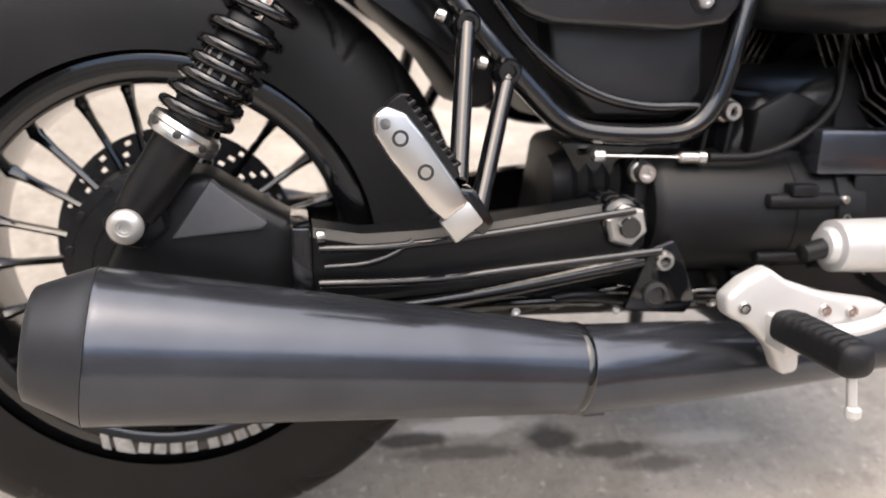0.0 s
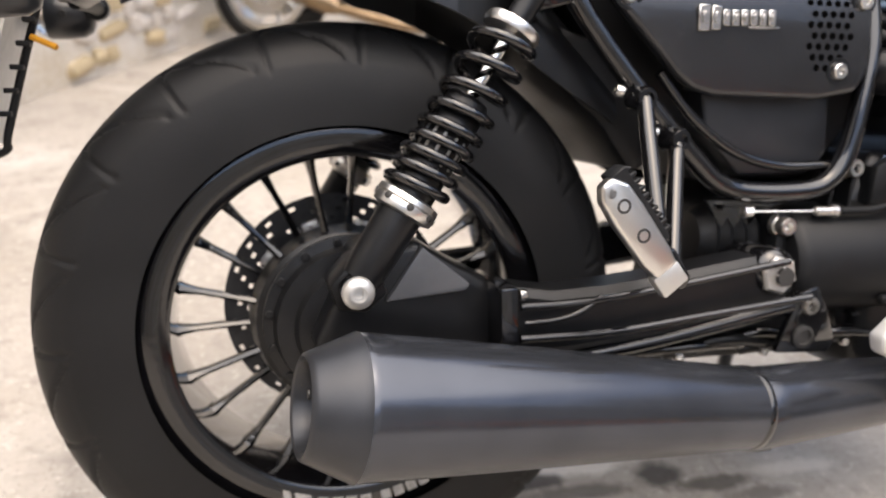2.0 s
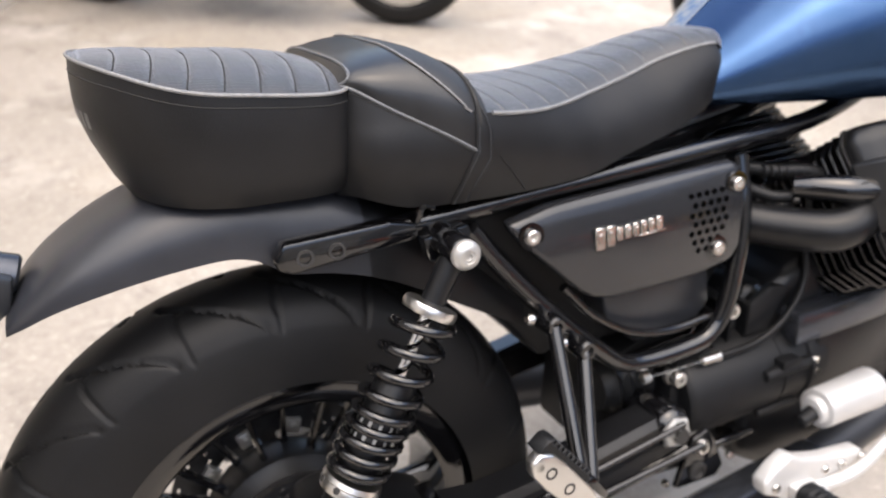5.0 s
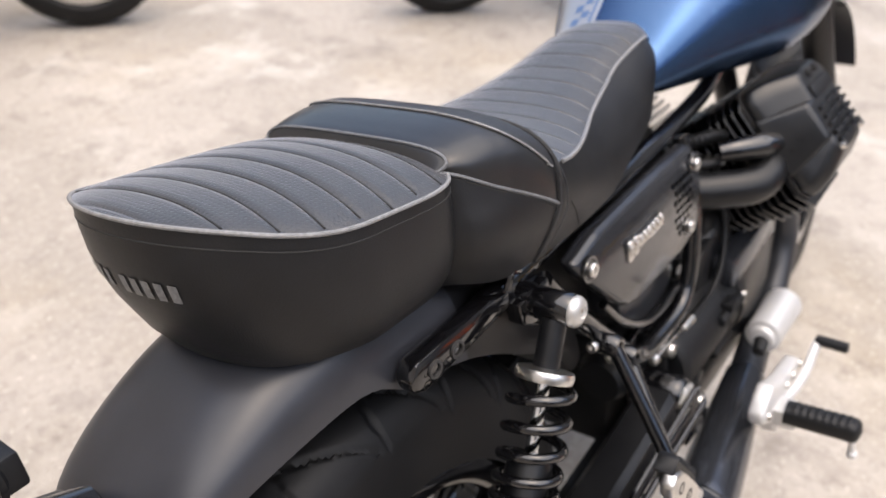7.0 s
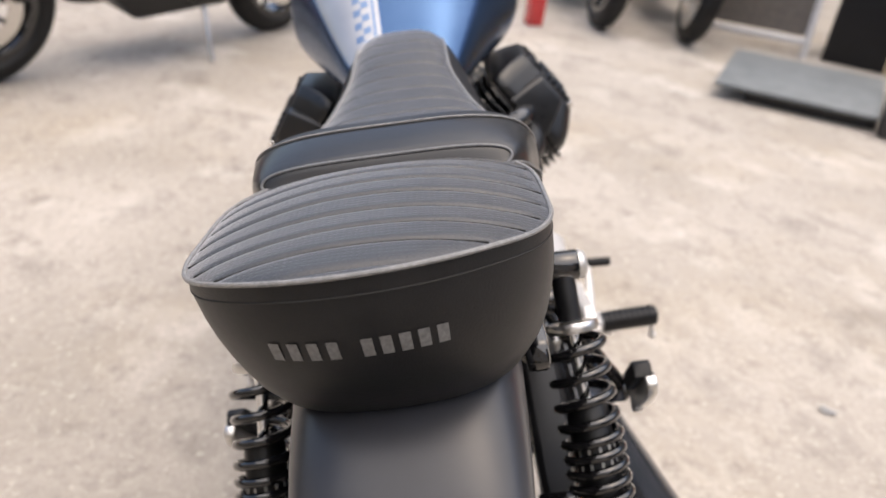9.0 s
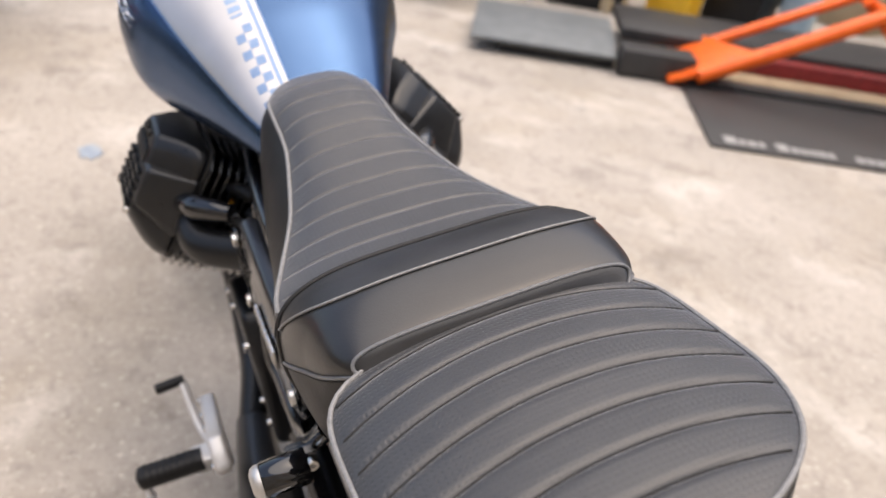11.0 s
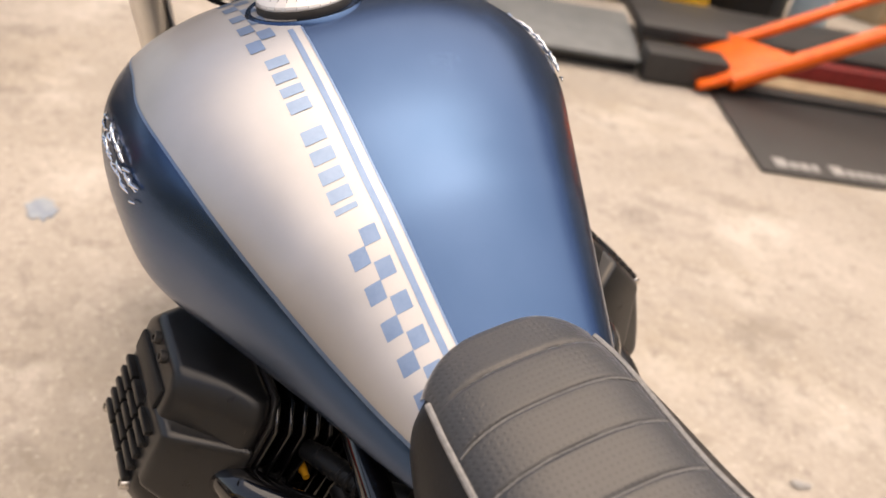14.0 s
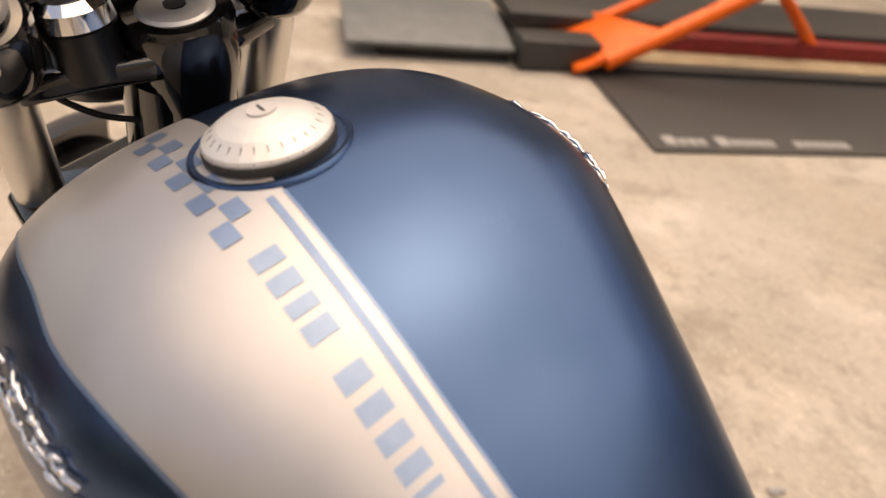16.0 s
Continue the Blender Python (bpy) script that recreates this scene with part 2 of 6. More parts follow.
STONE = surface("ochre stone", (0.40, 0.31, 0.18), (0.60, 0.49, 0.33), (0.7, 0.9), scale=8, fine=90, bump=0.6)
PALE_STONE = surface("pale stone", (0.46, 0.42, 0.38), (0.7, 0.65, 0.6), (0.7, 0.9), scale=8, fine=90, bump=0.6)
GREY_STEEL = surface("grey painted steel", (0.12, 0.135, 0.14), (0.17, 0.185, 0.19), (0.4, 0.55), scale=12, fine=80)
DARK_STEEL = surface("black painted steel", (0.022, 0.021, 0.021), (0.035, 0.034, 0.033), (0.4, 0.6), scale=14, fine=80)
GREEN = surface("green rim tape", (0.03, 0.16, 0.03), (0.05, 0.24, 0.05), (0.4, 0.5), scale=50)
GREY_PAINT = surface("pale grey paint", (0.5, 0.5, 0.5), (0.6, 0.6, 0.6), (0.35, 0.5), scale=30)


# ---- mesh builders ----
def finish(me, mat, angle=38):
    mats = mat if isinstance(mat, (list, tuple)) else [mat]
    for m in mats:
        me.materials.append(m)
    me.shade_smooth()
    me.set_sharp_from_angle(angle=radians(angle))


def part(name, bm, mat, parent=None, label="", angle=38):
    """Links a bmesh as one mesh object under a thing or under a part."""
    bmesh.ops.recalc_face_normals(bm, faces=bm.faces)
    me = bpy.data.meshes.new(name)
    bm.to_mesh(me)
    bm.free()
    finish(me, mat, angle)
    ob = new(name, me)
    if parent is not None:
        ob.parent = parent
    return tagged(ob, label)


def merge(*bms):
    out = bmesh.new()
    for b in bms:
        me = bpy.data.meshes.new("tmp")
        b.to_mesh(me)
        b.free()
        out.from_mesh(me)
        bpy.data.meshes.remove(me)
    return out


def grid(rows, close_u=False, close_v=False, caps=False):
    """A skin over rows of points."""
    bm = bmesh.new()
    vs = [[bm.verts.new(p) for p in row] for row in rows]
    nu, nv = len(rows), len(rows[0])
    for i in range(nu if close_u else nu - 1):
        for j in range(nv if close_v else nv - 1):
            q = [vs[i][j], vs[i][(j + 1) % nv], vs[(i + 1) % nu][(j + 1) % nv], vs[(i + 1) % nu][j]]
            q = list(dict.fromkeys(q))
            if len(q) > 2:
                bm.faces.new(q)
    if caps:
        bm.faces.new(vs[0])
        bm.faces.new(vs[-1][::-1])
    return bm


def frame_of(axis):
    w = Vector(axis).normalized()
    u = w.orthogonal().normalized()
    return u, w.cross(u), w


def lathe(a, b, profile, segs=32, caps=True):
    """A turned body on the axis a-b; profile: (distance along the axis from a in metres, radius)."""
    a, b = Vector(a), Vector(b)
    u, v, w = frame_of(b - a)
    rows = []
    for s, r in profile:
        rows.append([a + w * s + (u * math.cos(k / segs * math.tau) + v * math.sin(k / segs * math.tau)) * max(r, 1e-4) for k in range(segs)])
    return grid(rows, close_v=True, caps=caps)


def rod(a, b, r, segs=16, bevel=0.0):
    d = (Vector(b) - Vector(a)).length
    e = bevel or r * 0.15
    return lathe(a, b, [(0, r - e), (e, r), (d - e, r), (d, r - e)], segs)


def smooth_path(pts, steps=6):
    """Points of a Catmull-Rom line through pts."""
    p = [Vector(q) for q in pts]
    p = [2 * p[0] - p[1]] + p + [2 * p[-1] - p[-2]]
    out = []
    for i in range(1, len(p) - 2):
        for k in range(steps):
            t = k / steps
            a, b, c, d = p[i - 1:i + 3]
            out.append(0.5 * ((2 * b) + (c - a) * t + (2 * a - 5 * b + 4 * c - d) * t * t + (3 * b - a - 3 * c + d) * t ** 3))
    return out + [p[-2]]


def tube(pts, r, segs=12, steps=6, ends=None, squash=1.0):
    """A round bar along a smooth line; ends: the radius at both ends where it tapers."""
    line = smooth_path(pts, steps) if steps > 1 else [Vector(q) for q in pts]
    n = len(line)
    up = None
    rows = []
    for i, p in enumerate(line):
        w = (line[min(i + 1, n - 1)] - line[max(i - 1, 0)]).normalized()
        if up is None:
            up = w.orthogonal().normalized()
        up = (up - w * up.dot(w)).normalized()
        side = w.cross(up)
        rad = r if ends is None else r + (ends - r) * abs(2 * i / (n - 1) - 1)
        rows.append([p + (up * math.cos(k / segs * math.tau) + side * math.sin(k / segs * math.tau) * squash) * rad for k in range(segs)])
    return grid(rows, close_v=True, caps=True)


def slab(outline, axis, lo, hi, bevel=0.002, segs=2):
    """A plate: a flat outline given in the two other axes, thick along axis, with rounded edges."""
    bm = bmesh.new()
    i = "xyz".index(axis)

    def at(p, h):
        q = list(p)
        q.insert(i, h)
        return q
    lower = [bm.verts.new(at(p, lo)) for p in outline]
    upper = [bm.verts.new(at(p, hi)) for p in outline]
    bm.faces.new(lower[::-1])
    bm.faces.new(upper)
    n = len(outline)
    for k in range(n):
        bm.faces.new((lower[k], lower[(k + 1) % n], upper[(k + 1) % n], upper[k]))
    bmesh.ops.recalc_face_normals(bm, faces=bm.faces)
    if bevel:
        bmesh.ops.bevel(bm, geom=list(bm.edges), offset=bevel, segments=segs, affect="EDGES", profile=0.5, clamp_overlap=True)
    return bm


def box(lo, hi, bevel=0.003):
    return slab([(lo[0], lo[1]), (hi[0], lo[1]), (hi[0], hi[1]), (lo[0], hi[1])], "z", lo[2], hi[2], bevel)


def moved(bm, m):
    bmesh.ops.transform(bm, matrix=m, verts=bm.verts)
    return bm


def curve_at(table, x):
    """A smooth value at x from rows of (x, value)."""
    if x <= table[0][0]:
        return table[0][1]
    for k in range(len(table) - 1):
        if x <= table[k + 1][0]:
            x0, y0 = table[k]
            x1, y1 = table[k + 1]
            s0 = (y1 - table[k - 1][1]) / (x1 - table[k - 1][0]) if k else (y1 - y0) / (x1 - x0)
            s1 = (table[k + 2][1] - y0) / (table[k + 2][0] - x0) if k + 2 < len(table) else (y1 - y0) / (x1 - x0)
            h = x1 - x0
            t = (x - x0) / h
            return (2 * t ** 3 - 3 * t * t + 1) * y0 + (t ** 3 - 2 * t * t + t) * h * s0 + (3 * t * t - 2 * t ** 3) * y1 + (t ** 3 - t * t) * h * s1
    return table[-1][1]


def bolt(place, axis, r=0.009, depth=0.008, socket=True):
    """A cap bolt with a socket."""
    a = Vector(place)
    w = Vector(axis).normalized()
    prof = [(0, r), (depth * 0.8, r), (depth, r * 0.85)]
    if socket:
        prof += [(depth, r * 0.5), (depth * 0.45, r * 0.45), (depth * 0.45, 0.0)]
    else:
        prof += [(depth, 0)]
    return lathe(a, a + w, prof, 18)


# ---- ground ----
def ground_sheet():
    bm = bmesh.new()
    vs = [bm.verts.new(p) for p in ((-60, -60, 0), (60, -60, 0), (60, 60, 0), (-60, 60, 0))]
    bm.faces.new(vs)
    return bm


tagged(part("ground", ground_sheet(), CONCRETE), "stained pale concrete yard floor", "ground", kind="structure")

# ---- the motorcycle: x forward from the rear axle, y to its left, z up; it leans on its stand ----
LEAN = 14.0
moto = new("motorcycle")
moto.matrix_world = pose(0, 0, 0.0019, -LEAN, 0, 0)
tagged(moto, "blue and black motorcycle leaning on its side stand on the concrete", "motorcycle")
WHEEL_Z = 0.326


def tyre_mesh(name, radius, half, bead, grooves=True):
    """A tyre round the y axis at the origin, with slanting tread grooves."""
    segs, cols = (720, 56) if grooves else (96, 20)
    sec = []
    for k in range(cols + 1):
        a = math.pi * (k / cols) - math.pi / 2
        y = half * math.copysign(abs(math.sin(a)) ** 0.9, math.sin(a))
        r = bead + (radius - bead) * abs(math.cos(a)) ** 0.62
        sec.append((y, r))
    ang = np.arange(segs) / segs * 2 * np.pi
    verts, faces = np.zeros((segs, cols + 1, 3)), []
    for j, (y, r) in enumerate(sec):
        rr = np.full(segs, r)
        if grooves:
            u = abs(y) / half
            if 0.10 < u < 0.95 and r > radius * 0.82:
                bend = ang + math.copysign(0.06, y) + 0.46 * max(0.0, u - 0.15) ** 1.3 + (0.09 if y > 0 else 0)
                ph = (bend * 19 / (2 * np.pi)) % 1
                rr = rr - 0.0042 * (np.abs(ph - 0.5) < 0.036) * (u < 0.90)
                ph2 = ((bend + 0.16 - 0.5 * u) * 19 / (2 * np.pi)) % 1
                rr = rr - 0.0036 * (np.abs(ph2 - 0.5) < 0.030) * (u > 0.35) * (u < 0.93)
            if abs(r - radius * 0.86) < 0.0035:
                rr = rr + 0.0012
        verts[:, j, 0], verts[:, j, 1], verts[:, j, 2] = np.cos(ang) * rr, y, np.sin(ang) * rr
    n = cols + 1
    for i in range(segs):
        for j in range(cols):
            faces.append((i * n + j, i * n + j + 1, (i + 1) % segs * n + j + 1, (i + 1) % segs * n + j))
    me = bpy.data.meshes.new(name)
    me.from_pydata(verts.reshape(-1, 3).tolist(), [], faces)
    me.update()
    finish(me, RUBBER, 60)
    return me


def ring_bar(r0, r1, a0, a1, y, lean=0.0, thick=0.0006):
    """A short flat bar along a circle in the wheel's plane, between two angles in degrees."""
    rows = []
    steps = 4
    for k in range(steps + 1):
        a = radians(a0 + (a1 - a0) * k / steps)
        b = a + radians(lean)
        rows.append([(math.cos(a) * r0, y, math.sin(a) * r0), (math.cos(b) * r1, y, math.sin(b) * r1),
                     (math.cos(b) * r1, y - thick, math.sin(b) * r1), (math.cos(a) * r0, y - thick, math.sin(a) * r0)])
    return grid(rows, close_v=True, caps=True)


def road_wheel(name, centre, radius, half, spokes, parent, label):
    """A cast wheel with thin paired spokes, its tyre and its disc."""
    y = 0.058
    prof = [(-y, 0.184), (-y - 0.004, 0.190), (-y - 0.004, 0.214), (-y, 0.222), (-y + 0.010, 0.222), (-y + 0.016, 0.208), (0, 0.198),
            (y - 0.016, 0.208), (y - 0.010, 0.222), (y, 0.222), (y + 0.004, 0.214), (y + 0.004, 0.190), (y, 0.184), (0.03, 0.181), (-0.03, 0.181), (-y, 0.184)]
    wheel = part(name, lathe((0, 0, 0), (0, 1, 0), prof, 96, caps=False), GLOSS, parent, label)
    wheel.matrix_local = pose(*centre)
    tyre = new("tyre", tyre_mesh("tyre", radius, half, 0.216))
    tyre.parent = wheel
    tagged(tyre, "wide black tyre with slanting tread grooves")
    hub = lathe((0, -0.075, 0), (0, 1, 0), [(0, 0.03), (0.005, 0.045), (0.03, 0.06), (0.05, 0.098), (0.075, 0.104), (0.095, 0.098), (0.11, 0.06), (0.15, 0.04)], 48)
    part("hub", hub, SATIN, wheel)
    sp = None
    for k in range(spokes):
        a = k / spokes * math.tau + 0.06
        d = Vector((math.cos(a), 0, math.sin(a)))
        side = 0.020 if k % 2 else -0.020
        if sp is None:
            rows = []
            for s, w, t in ((0.088, 0.0062, 0.011), (0.12, 0.0042, 0.008), (0.16, 0.0042, 0.008), (0.176, 0.0062, 0.011), (0.186, 0.010, 0.015)):
                rows.append([(s, math.cos(q / 8 * math.tau) * t, math.sin(q / 8 * math.tau) * w) for q in range(8)])
            ob = part("spoke", grid(rows, close_v=True, caps=True), GLOSS, wheel)
            sp = ob.data
        else:
            ob = new("spoke", sp)
            ob.parent = wheel
        ob.matrix_local = pose(0, side * 0.4, 0, 0, -math.degrees(a), 0)
    # drilled brake disc on the far side
    verts, faces = [], []
    na, nr = 96, 8
    for y in (0.052, 0.057):
        for i in range(na):
            for r in range(nr + 1):
                a, q = i / na * math.tau, 0.090 + 0.042 * r / nr
                verts.append((math.cos(a) * q, y, math.sin(a) * q))
    half_n = na * (nr + 1)
    for i in range(na):
        for r in range(nr):
            if (r in (2, 4, 6)) and (i + {2: 0, 4: 1, 6: 2}[r]) % 4 == 0:
                continue
            a0, a1 = i * (nr + 1) + r, (i + 1) % na * (nr + 1) + r
            faces.append((a0, a0 + 1, a1 + 1, a1))
            faces.append((a0 + half_n, a1 + half_n, a1 + 1 + half_n, a0 + 1 + half_n))
    me = bpy.data.meshes.new("brake_disc")
    me.from_pydata(verts, [], faces)
    finish(me, BRAKE)
    disc = new("brake_disc", me)
    disc.parent = wheel
    tagged(disc, "drilled steel brake disc")
    for k in range(10):
        a = k / 10 * math.tau
        p = Vector((math.cos(a), 0, math.sin(a)))
        part("carrier_tab", merge(box((0.084, 0.046, -0.010), (0.104, 0.054, 0.010), 0.002), rod((0.096, 0.04, 0), (0.096, 0.051, 0), 0.004, 10)), SILVER, wheel).matrix_local = pose(0, 0, 0, 0, -math.degrees(a), 0)
    return wheel


rear = road_wheel("rear_wheel", (0, 0, WHEEL_Z), 0.323, 0.072, 22, moto, "black cast rear wheel with thin spokes")
# pale blocks along the rim where a maker's name is printed
marks = [(-113, -110.5), (-109, -103.5)] + [(-101 + 4.6 * k, -101 + 4.6 * k + 3.4) for k in range(4)] + [(-80.5 + 4.3 * k, -80.5 + 4.3 * k + 3.1) for k in range(5)] + [(-57, -51.5), (-50, -47.5)]
for k, (a0, a1) in enumerate(marks):
    tight = 2 <= k < 11
    part("rim_mark", ring_bar(0.1965 if tight else 0.195, 0.2085 if tight else 0.210, a0, a1, -0.0624, 0 if tight else 2.2), WHITE, rear)

front = road_wheel("front_wheel", (1.465, 0, 0.325), 0.324, 0.064, 22, moto, "black cast front wheel")
front.matrix_local = pose(1.465, 0, 0.325, 0, 0, 5)


# final drive, swinging arm, gearbox
drive = part("final_drive", lathe((0, -0.06, WHEEL_Z + 0.012), (0, -1, WHEEL_Z + 0.012), [(0, 0.088), (0.010, 0.092), (0.016, 0.092), (0.018, 0.082), (0.034, 0.079), (0.036, 0.062), (0.046, 0.058), (0.050, 0.030), (0.052, 0.0)], 48), SATIN, moto, "satin black bevel-drive housing")
part("housing_rib", slab([(-0.005, 0.43), (0.05, 0.437), (0.075, 0.42), (0.14, 0.384), (0.14, 0.32), (0.02, 0.29), (-0.05, 0.33)], "y", -0.15, -0.07, 0.012, 3), SATIN, drive)
part("lug", slab([(-0.035, 0.40), (-0.012, 0.425), (0.012, 0.418), (0.02, 0.39), (0.0, 0.372), (-0.028, 0.377)], "y", -0.172, -0.12, 0.005), SATIN, drive)
# web coloured lighter for the sky that a sloping face would catch
part("triangle_web", slab([(0.02, 0.378), (0.056, 0.432), (0.064, 0.424), (0.105, 0.392), (0.10, 0.386)], "y", -0.158, -0.14, 0.003), WEB_LIT, drive)
part("flange", slab([(0.124, 0.395), (0.142, 0.395), (0.147, 0.305), (0.128, 0.305)], "y", -0.192, -0.105, 0.003), GLOSS, drive)
for z in (0.384, 0.318):
    part("flange_bolt", bolt((0.148, -0.178, z), (1, 0, 0), 0.006, 0.007, False), STEEL, drive)
for k in range(9):
    a = radians(100 + k * 24)
    part("rim_bolt", bolt((0.086 * math.cos(a), -0.077, WHEEL_Z + 0.012 + 0.086 * math.sin(a)), (0, -1, 0), 0.0045, 0.004, False), SATIN, drive)


def beam(line, y0, y1):
    """A tapered beam: rows of (x, lower z, upper z)."""
    rows = []
    for x, lo, hi in line:
        e = 0.008
        rows.append([(x, y0 + e, lo), (x, y1 - e, lo), (x, y1, lo + e), (x, y1, hi - e), (x, y1 - e, hi), (x, y0 + e, hi), (x, y0, hi - e), (x, y0, lo + e)])
    return grid(rows, close_v=True, caps=True)


arm = part("swinging_arm", beam([(0.145, 0.318, 0.388), (0.19, 0.315, 0.381), (0.25, 0.320, 0.384), (0.32, 0.326, 0.392), (0.40, 0.338, 0.404), (0.455, 0.350, 0.412), (0.470, 0.362, 0.406)], -0.166, -0.112), SATIN, moto, "satin black cast swinging arm")
part("upper_rib", tube([(0.15, -0.178, 0.372), (0.22, -0.18, 0.374), (0.32, -0.18, 0.386), (0.45, -0.182, 0.406)], 0.0040, 10), GLOSS, arm)
part("lower_rib", tube([(0.15, -0.18, 0.340), (0.25, -0.182, 0.342), (0.35, -0.182, 0.352), (0.48, -0.184, 0.366)], 0.0044, 10), GLOSS, arm)
part("curl_rib", tube([(0.155, -0.178, 0.355), (0.19, -0.18, 0.358), (0.215, -0.181, 0.366), (0.235, -0.18, 0.379)], 0.003, 10), GLOSS, arm)
part("pivot_boss", lathe((0.447, -0.1, 0.390), (0.447, -1, 0.390), [(0, 0.027), (0.060, 0.027), (0.066, 0.025), (0.070, 0.02)], 32), GLOSS, arm)
part("pivot_nut", lathe((0.447, -0.167, 0.389), (0.447, -1, 0.389), [(0, 0.022), (0.006, 0.022), (0.009, 0.019), (0.009, 0.011), (0.016, 0.011), (0.017, 0.009), (0.017, 0)], 6), SILVER, arm, "bright hexagon pivot nut")
part("pivot_core", lathe((0.447, -0.1805, 0.389), (0.447, -1, 0.389), [(0, 0.011), (0.004, 0.010), (0.004, 0.0)], 20), DARK_STEEL, arm)
part("left_arm", beam([(0.02, 0.315, 0.355), (0.2, 0.32, 0.372), (0.47, 0.352, 0.412)], 0.10, 0.145), GLOSS, moto)
# lower link bar seen under the arm
part("torque_rod", tube([(0.16, -0.15, 0.300), (0.30, -0.155, 0.318), (0.47, -0.165, 0.352)], 0.009, 10), GLOSS, moto)
GA, GB = Vector((0.486, -0.092, 0.390)), Vector((2, -0.092, 0.400))
gearbox = part("gearbox", lathe(GA, GB, [(0, 0.045), (0.002, 0.060), (0.008, 0.0655), (0.014, 0.067), (0.20, 0.068), (0.202, 0.072), (0.214, 0.072), (0.216, 0.064), (0.24, 0.064)], 56), MATTE, moto, "satin black round gearbox housing")
part("seam_ring", lathe(GA, GB, [(0.155, 0.0678), (0.156, 0.0692), (0.163, 0.0692), (0.164, 0.0678)], 56, caps=False), MATTE, gearbox)
part("end_plate", slab([(0.470, 0.336), (0.488, 0.330), (0.490, 0.445), (0.474, 0.452)], "y", -0.13, -0.05, 0.003), MATTE, gearbox)
part("bellows", lathe((0.395, -0.07, 0.415), (2, -0.07, 0.415), [(0, 0.03)] + [(0.008 + 0.009 * k, 0.038 if k % 2 else 0.031) for k in range(9)] + [(0.095, 0.03)], 28), MATTE, gearbox)
part("sensor", lathe((0.604, -0.158, 0.410), (2, -0.158, 0.412), [(0, 0.003), (0.002, 0.0075), (0.022, 0.0085), (0.075, 0.0085), (0.083, 0.006)], 16), MATTE, gearbox)
part("sensor_clip", box((0.628, -0.168, 0.416), (0.658, -0.150, 0.428), 0.002), MATTE, gearbox)
part("sensor_screw", bolt((0.692, -0.160, 0.412), (0.3, -1, 0), 0.005, 0.006), STEEL, gearbox)
part("lower_bar", lathe((0.604, -0.150, 0.348), (2, -0.150, 0.352), [(0, 0.003), (0.002, 0.006), (0.07, 0.006), (0.073, 0.003)], 14), MATTE, gearbox)
for p in ((0.698, -0.158, 0.392), (0.700, -0.15, 0.36)):
    part("case_bolt", bolt(p, (0, -1, 0), 0.0055, 0.006), STEEL, gearbox)
for x in (0.545, 0.572, 0.60):
    part("case_web", slab([(x, 0.445), (x + 0.004, 0.445), (x + 0.012, 0.50), (x + 0.006, 0.50)], "y", -0.12, -0.06, 0.001, 1), MATTE, gearbox)
for k, p in enumerate(((0.4795, -0.133, 0.435), (0.4897, -0.170, 0.353), (0.576, -0.118, 0.498))):
    part("mount_bolt", merge(lathe(Vector(p) + Vector((0, 0.012, 0)), Vector(p) + Vector((0, -1, 0)), [(0, 0.0135), (0.005, 0.0135), (0.007, 0.012)], 20), bolt(Vector(p) + Vector((0, 0.006, 0)), (0, -1, 0), 0.0105, 0.014)), ALLOY, moto, "bright socket-head mounting bolt")
part("filler", slab([(0.40, 0.30), (0.62, 0.28), (0.62, 0.50), (0.42, 0.455)], "y", -0.075, 0.075, 0.01), MATTE, gearbox)
block = part("crankcase", slab([(0.60, 0.26), (0.66, 0.22), (0.98, 0.22), (1.02, 0.30), (1.02, 0.46), (0.96, 0.54), (0.82, 0.57), (0.66, 0.53), (0.62, 0.47)], "y", -0.125, 0.125, 0.02, 3), SATIN, moto, "black cast crankcase with bolted covers")
part("case_cover", lathe((0.82, -0.12, 0.39), (0.82, -1, 0.39), [(0, 0.10), (0.01, 0.10), (0.02, 0.09), (0.022, 0.05), (0.022, 0)], 40), SATIN, block)
for k in range(8):
    a = k / 8 * math.tau
    part("cover_bolt", bolt((0.82 + 0.09 * math.cos(a), -0.128, 0.39 + 0.09 * math.sin(a)), (0, -1, 0), 0.006, 0.008), STEEL, block)
part("bell_housing", slab([(0.585, 0.30), (0.68, 0.28), (0.70, 0.50), (0.62, 0.52), (0.585, 0.46)], "y", -0.105, 0.105, 0.015, 3), SATIN, block)
part("starter_box", box((0.659, -0.157, 0.436), (0.86, -0.09, 0.484), 0.006), MUFFLER, block)
part("starter_step", box((0.712, -0.150, 0.345), (0.86, -0.09, 0.436), 0.004), SATIN, block)
part("support_plate", slab([(0.452, 0.30), (0.476, 0.366), (0.500, 0.374), (0.512, 0.355), (0.53, 0.31), (0.52, 0.296)], "y", -0.172, -0.162, 0.003), GLOSS, block)
part("plate_boss", lathe((0.484, -0.17, 0.318), (0.484, -1, 0.318), [(0, 0.013), (0.006, 0.013), (0.007, 0.009), (0.004, 0.008), (0.004, 0)], 20), DARK_STEEL, block)
part("left_cover", slab([(0.55, 0.30), (0.60, 0.27), (0.74, 0.27), (0.78, 0.34), (0.76, 0.47), (0.70, 0.52), (0.60, 0.52), (0.56, 0.46)], "y", 0.105, 0.160, 0.012, 3), SATIN, block)
part("left_plate", slab([(0.46, 0.36), (0.53, 0.34), (0.56, 0.42), (0.55, 0.50), (0.50, 0.53), (0.47, 0.45)], "y", 0.10, 0.135, 0.008, 3), MATTE, block)
